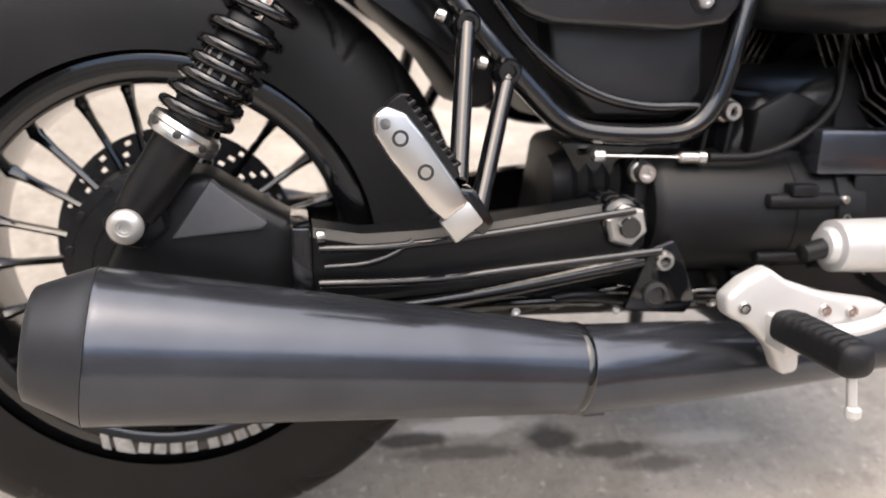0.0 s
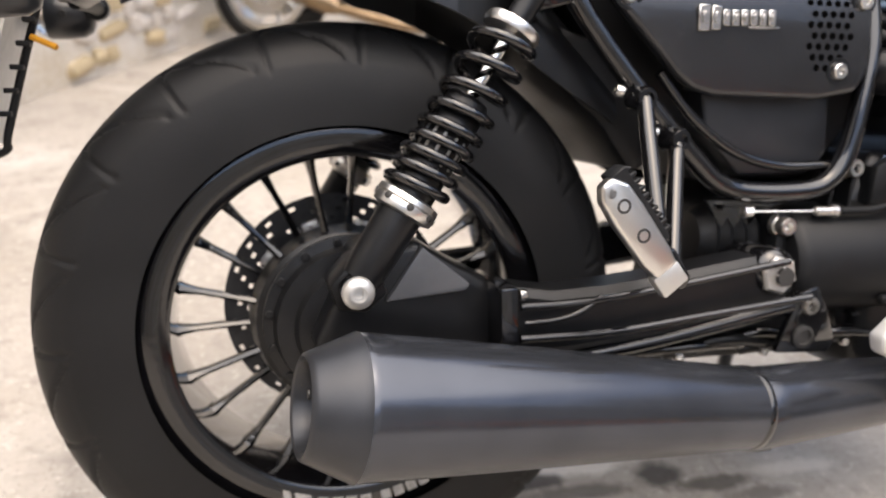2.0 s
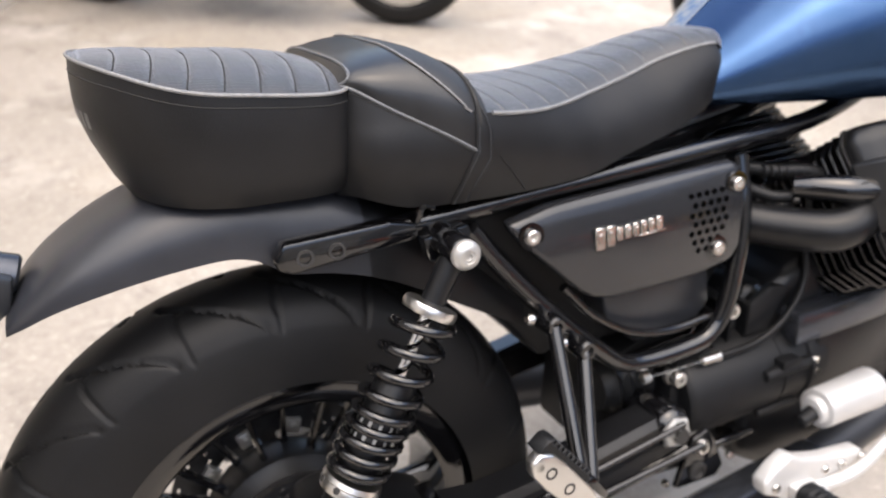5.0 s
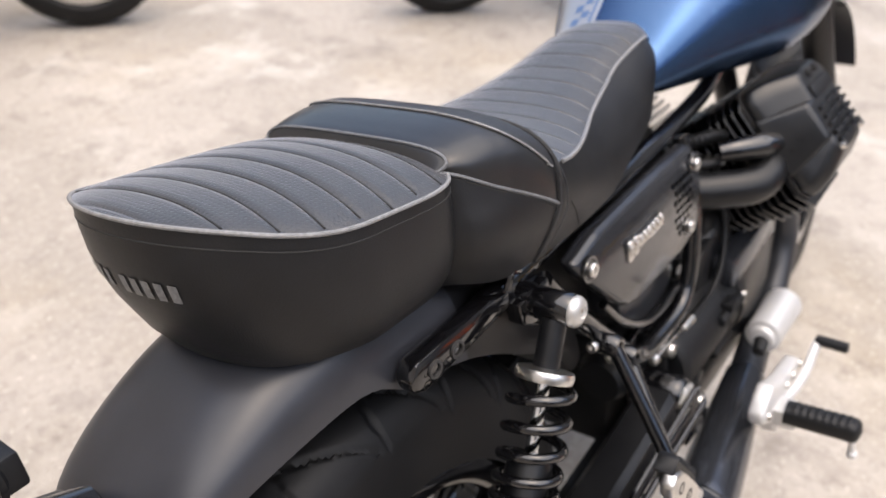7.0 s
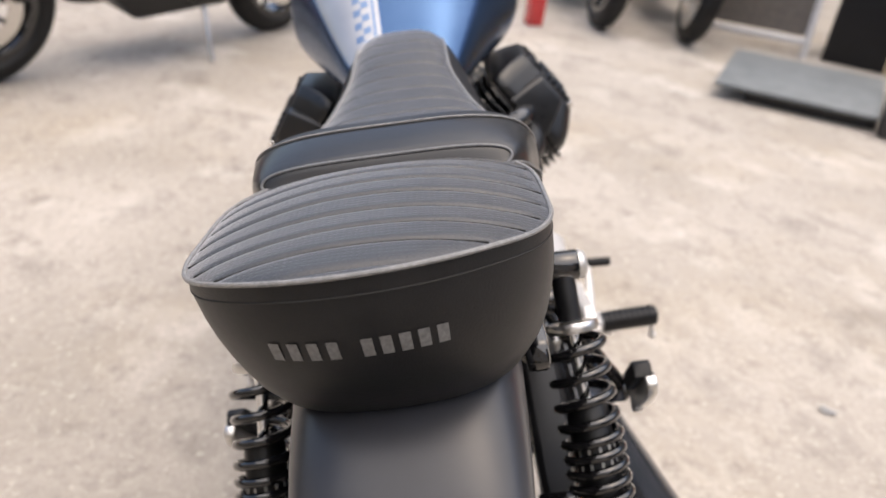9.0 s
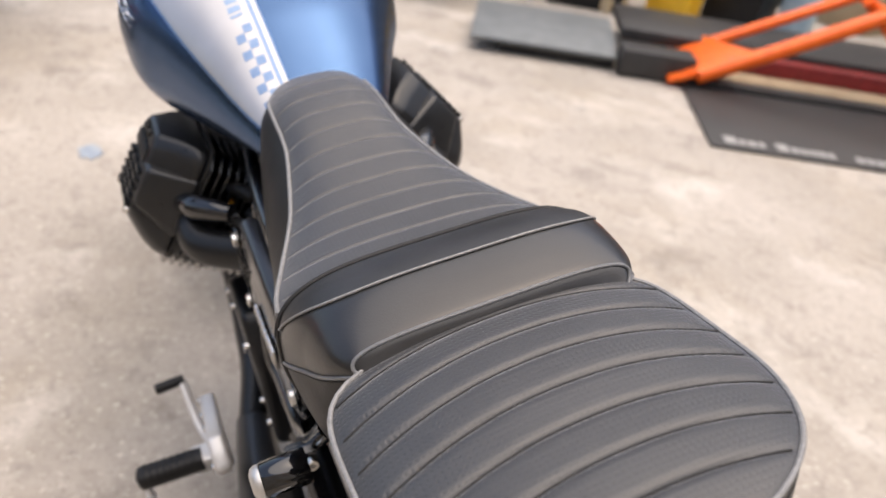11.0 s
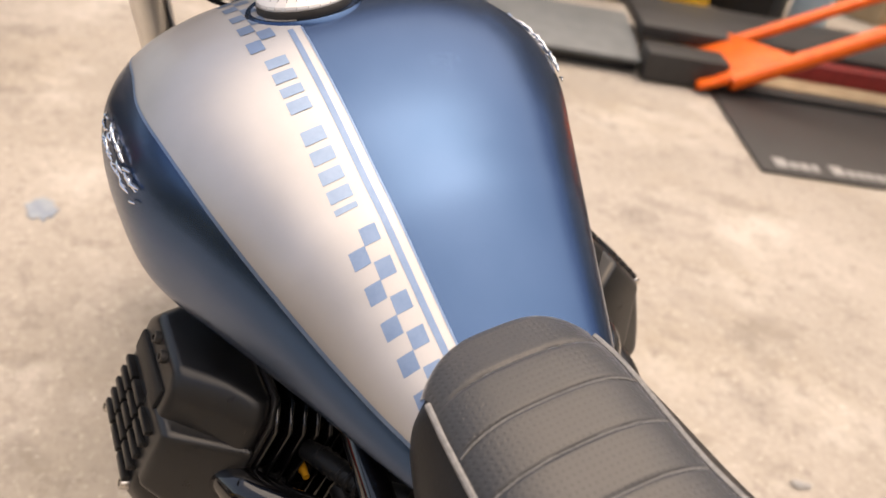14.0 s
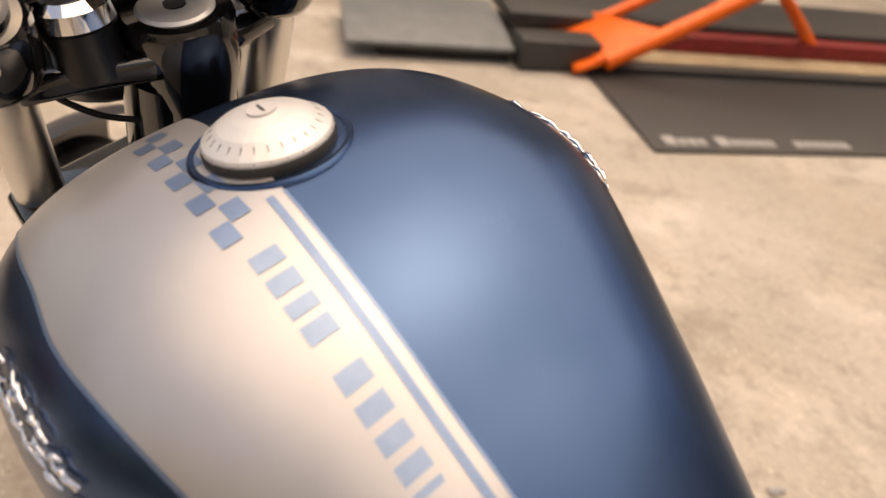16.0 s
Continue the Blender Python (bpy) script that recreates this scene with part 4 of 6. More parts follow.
def seat_side(side):
    rows = []
    for i in range(101):
        x = 0.205 + 0.397 * i / 100
        top, low = curve_at(PIPE_Z, x), curve_at(LOW_Z, x)
        row = []
        for k in range(13):
            z = top + (low - top) * k / 12
            row.append(Vector((x, side * side_y(x, z), z)))
        row.append(Vector((x, row[-1].y * 0.6, low - 0.003)))
        rows.append(row)
    return grid(rows)


for side in (-1, 1):
    part("seat_skirt", seat_side(side), LEATHER, saddle, "smooth black leatherette seat side", angle=60)
    part("piping", tube([seat_top_point(0.228 + 0.367 * i / 18, side * 1.0) + Vector((0, side * 0.001, 0.0)) for i in range(19)], 0.0022, 8, 3), PIPING, saddle, "thin grey piping")
    seam = [(0.232, 0.768), (0.245, 0.752), (0.262, 0.730), (0.266, 0.725)]
    part("skirt_seam", tube([Vector((x, side * (side_y(x, z) + 0.0002), z)) for x, z in seam], 0.0009, 6, 4), LEATHER, saddle)

# bolster behind the rider: an arched roll between two slanting edges
HUMP = [(0.084, 0.846), (0.090, 0.8535), (0.096, 0.8620), (0.1005, 0.8668), (0.115, 0.8708), (0.130, 0.8735), (0.147, 0.8750), (0.165, 0.8735), (0.185, 0.8665), (0.200, 0.858), (0.215, 0.847), (0.240, 0.826)]
EDGE_Z = [(0.084, 0.846), (0.090, 0.849), (0.098, 0.846), (0.112, 0.837), (0.131, 0.8245), (0.165, 0.8045), (0.19, 0.789), (0.212, 0.774), (0.240, 0.755)]


def roll_point(x, a, lift=0.0):
    """A point of the arch: a runs from -1 (right edge) over the top to 1 (left edge)."""
    ze, zc = curve_at(EDGE_Z, x), curve_at(HUMP, x)
    w = side_y(x, ze)
    q = a * math.pi / 2
    y = (w + lift) * math.copysign(abs(math.sin(q)) ** 0.52, a)
    return Vector((x, y, ze + (zc - ze + lift) * max(0.0, math.cos(q)) ** 0.62))


def body_point(x, s, lift=0.0):
    """A point round the whole roll: |s| under 1 on the arch, 1 to 2 down the side."""
    if abs(s) <= 1:
        return roll_point(x, s, lift)
    ze, low = curve_at(EDGE_Z, x), curve_at(LOW_Z, x)
    z = ze + (low - ze) * (abs(s) - 1)
    return Vector((x, math.copysign(side_y(x, z) + lift, s), z))


def bolster(low, high, n):
    ss = [low + (high - low) * k / n for k in range(n + 1)]
    rows = []
    for inset, x in ((0.050, 0.0815), (0.012, 0.0822), (0.004, 0.083)):
        rows.append([Vector((x, p.y * (1 - inset), p.z - inset * 0.9 if abs(s) < 1 else p.z)) for s, p in ((s, body_point(0.084, s)) for s in ss)])
    for i in range(45):
        rows.append([body_point(0.084 + 0.139 * (i / 44) ** 1.4, s) for s in ss])
    return grid(rows, caps=True)


part("bolster", bolster(-1, 1, 64), BOLSTER, saddle, "glossy black bolster between the two seats", angle=60)
for side in (-1, 1):
    part("bolster_side", bolster(side, 2 * side, 20), LEATHER, saddle, angle=60)


def line_x(f):
    return 0.149 + 0.050 * abs(f) ** 3.4


AA = [-0.80 + 1.60 * k / 80 for k in range(81)]
part("bolster_panel", grid([[roll_point(line_x(a / 0.8) + (0.2225 - line_x(a / 0.8)) * r / 14, a, 0.0007) for a in AA] for r in range(15)]), SOFT_BLACK, saddle)
tip = [roll_point(0.204, 0.815, 0.001), roll_point(0.197, 0.812, 0.001)]
back = [roll_point(0.204, -0.815, 0.001), roll_point(0.197, -0.812, 0.001)]
part("bolster_line", tube(back + [roll_point(line_x(a / 0.8), a, 0.0010) for a in AA] + tip[::-1], 0.0011, 8, 1), PIPING, saddle)
part("rear_piping", tube([roll_point(0.1000 - 0.015 * abs(-1 + k / 30) ** 6, -1 + 2 * k / 60, 0.0006) for k in range(61)], 0.0015, 8, 1), DULL_PIPING, saddle)
# dark bar that draws the shade of the gap before the bolster
part("gap_shade", tube([roll_point(0.2120, -0.88 + 1.76 * k / 60, 0.0016) for k in range(61)], 0.0026, 8, 1), SEAM_SHADE, saddle)
for side in (-1, 1):
    part("side_seam", tube([roll_point(0.0850 + 0.121 * k / 24, side, 0.0008) for k in range(25)], 0.0015, 8, 1), DULL_PIPING, saddle)
    part("side_groove", tube([roll_point(0.0850 + 0.121 * k / 24, side, 0.0002) + Vector((0, 0, -0.0032)) for k in range(25)], 0.0011, 8, 1), SEAM_SHADE, saddle)


def strap_row(e, lift=0.0):
    pts = []
    for k in range(121):
        s = -2 + 4 * k / 120
        k_ = min(1.0, max(0.0, (abs(s) - 0.62) / 0.3))
        x = 0.2115 + e * (0.22 + 0.78 * k_ * k_ * (3 - 2 * k_)) - 0.006 * min(1, abs(s)) ** 3 - 0.022 * max(0.0, abs(s) - 1)
        pts.append(body_point(x, s, 0.0010 + lift))
    return pts


part("seat_strap", grid([strap_row(-0.0005, -0.004), strap_row(0.0, 0.0006), strap_row(0.0008, 0.0013), strap_row(0.0172, 0.0013), strap_row(0.018, 0.0006), strap_row(0.0185, -0.006)]), LEATHER, saddle, "stitched black seat strap", angle=60)
for e in (0.0030, 0.0150):
    part("stitching", tube([Vector(p) for p in strap_row(e, 0.0013)], 0.0006, 6, 1), EDGE_PIPE, saddle)
for x in SEAM_X[1:]:
    part("seam", tube([seat_top_point(x - 0.003 * f * f, f) + Vector((0, 0, 0.0005)) for f in [-0.97 + 1.94 * k / 20 for k in range(21)]], 0.0007, 6, 1), STITCH, saddle)

# passenger seat
PC, PH, PY = -0.014, 0.1117, 0.1299
P_OUT = []
for k in range(96):
    a = k / 96 * math.tau
    cx, cy = math.cos(a), math.sin(a)
    n = 6.0 if cx > 0 else 2.11
    r = (abs(cx) ** n + abs(cy) ** n) ** (-1 / n)
    P_OUT.append((PC + (0.115 if cx > 0 else PH) * cx * r, cy * r * PY))
P_EDGE = [(-0.128, 0.8736), (-0.10, 0.870), (-0.08, 0.8659), (-0.055, 0.8623), (-0.02, 0.8582), (0.03, 0.8512), (0.102, 0.8414)]
P_MID = [(-0.128, 0.8895), (-0.107, 0.8888), (-0.07, 0.8858), (-0.03, 0.8805), (0.015, 0.8762), (0.06, 0.8688), (0.10, 0.8585)]


def pillion_z(x, y):
    e, m = curve_at(P_EDGE, x), curve_at(P_MID, x)
    return e + (m - e) * (1 - min(1.0, abs(y) / PY) ** 2.25)


def pillion_set(x, y, z, k=1.0):
    """The passenger seat sits a touch askew on its mount."""
    return Vector((x - 0.0497 * y * k, y + 0.0068 * k, z + 0.0086 * y * k))


def pillion_bow(x, y):
    return x + 1.15 * y * y


def pillion_point(q, s):
    x, y = PC + (q[0] - PC) * s, q[1] * s
    k = ((pillion_bow(x - 0.0497 * y, y + 0.0068) + 0.118) / 0.0300) % 1
    puff = 0.0032 * (1 - abs(2 * k - 1) ** 6) * (1 - s ** 14)
    return pillion_set(x, y, pillion_z(x, y) + puff)


def pillion_top():
    fine = []
    for k in range(288):
        a, b = P_OUT[k // 3], P_OUT[(k // 3 + 1) % 96]
        t = (k % 3) / 3
        fine.append((a[0] + (b[0] - a[0]) * t, a[1] + (b[1] - a[1]) * t))
    g = grid([[pillion_point(q, i / 150) for q in fine] for i in range(1, 151)], close_v=True)
    g.verts.ensure_lookup_table()
    g.faces.new([g.verts[k] for k in range(288)])
    return g


def pillion_wall(x, y, t):
    """A point of the side under the edge point (x, y): t from 0 at the edge to 1 at the foot."""
    back = max(0.0, (PC - x) / PH)
    zt = pillion_z(x, y)
    zb = curve_at([(-0.13, 0.764), (-0.05, 0.757), (0.10, 0.750)], x)
    pull = 1 - 0.13 * t ** 1.9 - 0.17 * t ** 1.5 * (abs(y) / PY) ** 2 * back
    swell = 1 + 0.014 * math.sin(math.pi * t) - 0.04 * max(0.0, t - 0.85) / 0.15
    return pillion_set(PC + (x - PC) * (1 - (0.20 * t ** 2.4 - 0.035 * math.sin(math.pi * min(1.0, t * 1.3))) * back) * swell, y * pull * swell, zt + (zb - zt) * t, 1 - 0.7 * t)


pillion = part("passenger_seat", grid([[pillion_wall(x, y, t) for x, y in P_OUT] for t in (0, 0.03, 0.08, 0.16, 0.3, 0.45, 0.6, 0.75, 0.87, 0.95, 1.0)], close_v=True), LEATHER, moto, "black leatherette passenger seat with a quilted top", angle=60)
part("quilted_top", pillion_top(), LEATHER_TOP, pillion, "quilted charcoal cloth with curved seams", angle=60)
ring = [pillion_set(PC + (x - PC) * 1.005, y * 1.005, pillion_z(x, y) + 0.0006) for x, y in P_OUT]
part("piping", tube(ring + [ring[0]], 0.0018, 8, 1), PIPING, pillion, "thin grey piping")
# dark lines that put the shade of the quilt grooves into colour
for k in range(1, 9):
    line = []
    for q in range(61):
        yy = -0.121 + 0.252 * q / 60
        xx = -0.118 + 0.0300 * k - 1.15 * yy * yy
        y = yy - 0.0068
        x = xx + 0.0497 * y
        n = 6.0 if x > PC else 2.11
        sc = ((abs((x - PC) / (0.115 if x > PC else PH))) ** n + abs(y / PY) ** n) ** (1 / n)
        if sc < 0.985:
            line.append(pillion_set(x, y, pillion_z(x, y) + 0.0009))
    if len(line) > 6:
        part("quilt_seam", tube(line, 0.0007, 6, 1), SEAM_SHADE, pillion)
low = [pillion_wall(x, y, 0.10) * 1.0 for x, y in P_OUT]
part("seam", tube(low + [low[0]], 0.0007, 6, 1), SEAM_SHADE, pillion)
# pale blocks where a maker's name is embroidered on the back
edge = sorted((y, x) for x, y in P_OUT if x < PC)
letters = [0.061 - 0.0128 * k for k in range(4)] + [0.001 - 0.0118 * k for k in range(5)]
for y in letters:
    x = curve_at(edge, y)
    slant = []
    for t in (0.34, 0.40, 0.455):
        for dy in (-0.0036, -0.0012, 0.0012, 0.0036):
            yy = y + dy
            p = pillion_wall(curve_at(edge, yy), yy, t)
            slant.append(Vector((p.x - 0.0006, p.y, p.z)))
    part("embroidered_bar", grid([slant[0:4], slant[4:8], slant[8:12]]), THREAD, pillion)

# fuel tank
TOP = [(0.55, 0.806), (0.614, 0.850), (0.672, 0.891), (0.697, 0.905), (0.75, 0.932), (0.803, 0.950), (0.85, 0.957), (0.90, 0.954), (0.95, 0.946), (1.0, 0.926), (1.04, 0.892), (1.075, 0.838), (1.09, 0.79)]
WIDE = [(0.55, 0.071), (0.60, 0.0935), (0.65, 0.115), (0.70, 0.136), (0.75, 0.157), (0.81, 0.181), (0.87, 0.189), (0.93, 0.187), (0.99, 0.173), (1.04, 0.146), (1.07, 0.112), (1.09, 0.06)]
BASE = [(0.55, 0.758), (0.70, 0.752), (0.85, 0.750), (1.0, 0.752), (1.09, 0.765)]


def tank_half(x, side):
    """Half the tank's width at x; its right cheek is a touch fuller."""
    return curve_at(WIDE, x) * (1.0 + (0.026 if side > 0 else 0.034) * min(1.0, max(0.0, (x - 0.66) / 0.16)))


def tank_point(x, f, lift=0.0):
    """A point of the tank: f runs from -1 (right lower edge) over the top to 1 (left lower edge)."""
    t, w, b = curve_at(TOP, x), tank_half(x, f), curve_at(BASE, x)
    mid = b + (t - b) * 0.30
    if abs(f) < 0.8:
        a = f / 0.8 * math.pi / 2
        y = w * math.copysign(abs(math.sin(a)) ** 0.84, f)
        z = mid + (t - mid) * abs(math.cos(a)) ** 0.63
    else:
        s = (abs(f) - 0.8) / 0.2
        y = math.copysign(w * (1 - 0.16 * s ** 2), f)
        z = mid - (mid - b) * s
    return Vector((x, y, z + lift))


def tank_at(x, y, lift=0.0012):
    """The place on the tank's top above (x, y)."""
    t, w, b = curve_at(TOP, x), tank_half(x, y), curve_at(BASE, x)
    mid = b + (t - b) * 0.30
    u = min(0.999, abs(y) / w)
    a = math.asin(u ** (1 / 0.84))
    return Vector((x, y, mid + (t - mid) * math.cos(a) ** 0.63 + lift))


def tank_mesh():
    rows = []
    nx, nf = 72, 80
    for i in range(nx + 1):
        x = 0.55 + 0.54 * i / nx
        rows.append([tank_point(x, -1 + 2 * k / nf) for k in range(nf + 1)])
    return grid(rows, close_v=True, caps=True)


tank = part("fuel_tank", tank_mesh(), BLUE, moto, "matt metallic blue fuel tank with a silver panel", angle=70)


def skin(x0, x1, ya, yb, nx=24, ny=10, lift=0.0012):
    """A thin painted strip on the tank's top; ya and yb give its edges at x."""
    rows = []
    for i in range(nx + 1):
        x = x0 + (x1 - x0) * i / nx
        a, b = ya(x), yb(x)
        rows.append([tank_at(x, a + (b - a) * k / ny, lift) for k in range(ny + 1)])
    return grid(rows)


def crease(x):
    return min(0.93 * curve_at(WIDE, x), curve_at([(0.55, 0.063), (0.5715, 0.0735), (0.6014, 0.0865), (0.656, 0.1075), (0.70, 0.1225), (0.75, 0.1370), (0.815, 0.1510), (0.857, 0.1545), (0.90, 0.1500), (0.95, 0.1465), (1.02, 0.133), (1.05, 0.113)], x))


def stripe(x):
    return curve_at([(0.55, 0.0225), (0.60, 0.0252), (0.66, 0.0276), (0.72, 0.0290), (0.80, 0.0283), (0.85, 0.0262), (1.05, 0.020)], x)


part("silver_panel", skin(0.552, 1.05, lambda x: stripe(x) + 0.0, lambda x: max(stripe(x) + 0.01, crease(x)), 60, 30, 0.0006), PANEL, tank, "matt silver painted panel")
part("panel_edge", skin(0.552, 1.05, lambda x: max(stripe(x) + 0.01, crease(x)) - 0.0012, lambda x: max(stripe(x) + 0.01, crease(x)) + 0.0006, 60, 2, 0.0009), DECAL, tank)
part("pin_stripe", skin(0.552, 0.845, lambda x: stripe(x) - 0.0006, lambda x: stripe(x) + 0.0009, 40, 1, 0.0010), DECAL, tank)
part("wide_stripe", skin(0.552, 0.845, lambda x: stripe(x) + 0.0065, lambda x: stripe(x) + 0.0110, 40, 2, 0.0010), DECAL, tank)
def check(x, col, near, half=0.0050):
    o = near - 0.0058 + 0.0116 * col
    part("check", skin(x - half, x + half, lambda q: o, lambda q: o + 0.0114, 4, 3, 0.0010), DECAL, tank)


for k in range(5):
    check(0.6723 - 0.0196 * k, 0, 0.0495 - 0.0012 * k)
    check(0.6629 - 0.0196 * k, 1, 0.0494 - 0.0012 * k)
for k in range(5):
    check(0.8500 + 0.0300 * k, 0, 0.0526 - 0.0010 * k, 0.0074)
    check(0.8370 + 0.0300 * k, 1, 0.0530 - 0.0010 * k, 0.0074)
# plain bars along the panel where a maker's name is printed
pos = 0.8175
for k, w in enumerate((0.0155, 0.0155, 0.0125, 0.0155, 0.0095, 0.0155, 0.0140, 0.0130, 0.0125, 0.0055)):
    if k != 4:
        part("printed_bar", skin(pos - w * 0.72, pos - w * 0.06, lambda q: 0.0487, lambda q: 0.0645, 3, 4, 0.0010), DECAL_PALE, tank)
    pos -= w
# filler cap, turned with shallow flutes
CAP = tank_at(0.897, 0.004, 0)
capc = Vector((0.892, 0.0085, CAP.z - 0.0055))
up = Vector((0.10, 0, 1)).normalized()
part("filler_ring", lathe(capc, capc + up, [(-0.004, 0.0500), (0.0030, 0.0490), (0.0062, 0.0462), (0.0058, 0.0432), (0.001, 0.0410)], 64, caps=False), BLUE, tank)
part("ring_step", lathe(capc, capc + up, [(0.001, 0.0420), (0.0022, 0.0415), (0.0030, 0.0395), (0.001, 0.0385)], 56, caps=False), DECAL, tank)
cap = part("filler_cap", lathe(capc, capc + up, [(0.004, 0.0355), (0.006, 0.0372), (0.0105, 0.0376), (0.0122, 0.0376), (0.0140, 0.0366), (0.0205, 0.0270), (0.0240, 0.0175), (0.0256, 0.0095), (0.0260, 0.0)], 26), CAP_METAL, tank, "machined silver filler cap", angle=1)
part("cap_band", lathe(capc, capc + up, [(0.002, 0.0378), (0.003, 0.0384), (0.0098, 0.0384), (0.0110, 0.0378)], 26, caps=False), DARK_STEEL, cap)
for k in range(26):
    a = k / 26 * math.tau
    u, v, w_ = frame_of(up)
    d = u * math.cos(a) + v * math.sin(a)
    part("flute", rod(capc + up * 0.0125 + d * 0.0374, capc + up * 0.0190 + d * 0.0292, 0.0004, 6), DARK_STEEL, cap)
part("lock", lathe(capc, capc + up, [(0.0250, 0.0088), (0.0270, 0.0083), (0.0270, 0.0)], 24), CAP_METAL, cap)
part("key_slot", moved(box((-0.004, -0.0008, 0), (0.004, 0.0008, 0.0006), 0.0002), Matrix.Translation(capc + up * 0.0271)), DARK_STEEL, cap)


def tank_badge(side):
    """A bright spread-wing shape on the tank's flank."""
    r = random.Random(5)
    badge = None
    for k in range(23):
        u = (k % 8) / 8 + r.uniform(0, 0.06)
        row = k // 8
        x = 0.797 + 0.096 * u
        f = 0.594 + 0.022 * row - 0.045 * u + r.uniform(-0.01, 0.01)
        a = tank_point(x, side * f, 0.001) + Vector((0, side * 0.0022, 0))
        b = tank_point(x + r.uniform(0.008, 0.017), side * (f + r.uniform(-0.022, 0.012)), 0.001) + Vector((0, side * 0.0018, 0))
        m = tube([a, a.lerp(b, 0.5) + Vector((0, side * 0.0012, 0.0008)), b], r.uniform(0.0011, 0.0020), 8, 3, ends=0.0007)
        badge = part("feather", m, CHROME, badge) if badge else part("tank_badge", m, CHROME, tank, "chrome spread-wing tank badge")


tank_badge(-1)
tank_badge(1)

# cylinders: built along the cylinder's own axis, then swung to either side
def cylinder(side):
    tilt = Matrix.Translation((0.775, -0.033 * side, 0.479)) @ Matrix.Rotation(radians(-54 * side), 4, "X")
    root = part("cylinder", moved(lathe((0.03, 0, 0.09), (0.03, 0, 1), [(0, 0.062), (0.175, 0.062)], 40), tilt), SATIN, moto, "black finned cylinder and head")

    def flat(pts):
        return [(x, y * side) for x, y in pts] if side > 0 else [(x, y * side) for x, y in pts][::-1]
    for k in range(12):
        h = 0.118 + 0.0128 * k
        g = 0.006 if k > 6 else 0.0
        out = flat([(-0.056 - g, -0.072), (-0.038 - g, -0.092), (0.092, -0.092), (0.115, -0.07), (0.115, 0.075), (0.095, 0.098 + g), (-0.030, 0.098 + g), (-0.056 - g, 0.070)])
        part("fin", moved(slab(out, "z", h, h + 0.0034, 0.0012, 1), tilt), GLOSS, root)
    part("head_core", moved(slab(flat([(-0.036, -0.070), (0.095, -0.070), (0.095, 0.075), (-0.036, 0.075)]), "z", 0.19, 0.272, 0.004, 1), tilt), MATTE, root)
    # rocker cover: a faceted block on a flange
    ring0 = flat([(-0.056, -0.074), (-0.044, -0.093), (0.098, -0.091), (0.116, -0.066), (0.116, 0.060), (0.098, 0.086), (-0.040, 0.086), (-0.056, 0.068)])
    crown = flat([(-0.006, -0.060), (0.004, -0.074), (0.074, -0.074), (0.092, -0.058), (0.092, 0.036), (0.078, 0.054), (-0.006, 0.050), (-0.018, 0.034)])
    mid = [(a[0] * 0.55 + b[0] * 0.45, a[1] * 0.72 + b[1] * 0.28) for a, b in zip(ring0, crown)]
    rows = [[(x * 1.0, y, 0.266) for x, y in ring0], [(x, y, 0.280) for x, y in ring0], [(x, y, 0.302) for x, y in mid], [(x, y, 0.331) for x, y in crown]]
    bm = grid(rows, close_v=True, caps=True)
    bmesh.ops.recalc_face_normals(bm, faces=bm.faces)
    bmesh.ops.bevel(bm, geom=list(bm.edges), offset=0.0085, segments=4, affect="EDGES", profile=0.5, clamp_overlap=True)
    cover = part("rocker_cover", moved(bm, tilt), COVER_CAST, root, "satin black faceted rocker cover", angle=50)
    bulge = grid([[(-0.064, side * -0.052, 0.268), (-0.064, side * 0.046, 0.268), (0.03, side * 0.046, 0.268), (0.03, side * -0.052, 0.268)], [(-0.030, side * -0.034, 0.3315), (-0.030, side * 0.024, 0.3315), (0.03, side * 0.024, 0.3335), (0.03, side * -0.034, 0.3335)]], close_v=True, caps=True)
    bmesh.ops.recalc_face_normals(bulge, faces=bulge.faces)
    bmesh.ops.bevel(bulge, geom=list(bulge.edges), offset=0.007, segments=4, affect="EDGES", profile=0.5, clamp_overlap=True)
    part("cover_bulge", moved(bulge, tilt), COVER_CAST, cover, angle=50)
    part("gasket", moved(slab([(x * 1.012, y * 1.012) for x, y in ring0], "z", 0.2625, 0.2665, 0.0006, 1), tilt), DARK_STEEL, cover)
    # outer face with raised ribs and a plain plate
    for r in range(3):
        for c in range(5):
            x = -0.010 + 0.0335 * r
            y = side * (-0.016 + 0.0130 * c)
            part("cover_rib", moved(box((x, y - 0.0032, 0.326), (x + 0.0295, y + 0.0032, 0.3375), 0.0016), tilt), SATIN, cover)
    part("name_plate", moved(box((0.004, min(side * -0.050, side * -0.028), 0.328), (0.086, max(side * -0.050, side * -0.028), 0.3345), 0.003), tilt), MATTE, cover)
    for x, y in ((0.030, -0.064), (0.055, -0.064), (-0.006, 0.044), (0.086, 0.044)):
        part("cover_screw", moved(bolt((x, side * y, 0.327), (0, 0, 1), 0.0058, 0.009), tilt), STEEL if y > 0 else DARK_STEEL, cover)
    part("head_bolt", moved(bolt((-0.040, side * -0.016, 0.239), (-1, 0, 0), 0.0075, 0.012), tilt), STEEL, root)
    part("temperature_sensor", moved(lathe((-0.03, side * -0.03, 0.215), (-0.2, side * -0.035, 0.215), [(0, 0.004), (0.03, 0.004), (0.032, 0.003), (0.038, 0.003)], 12), tilt), AMBER if side > 0 else MATTE, root)
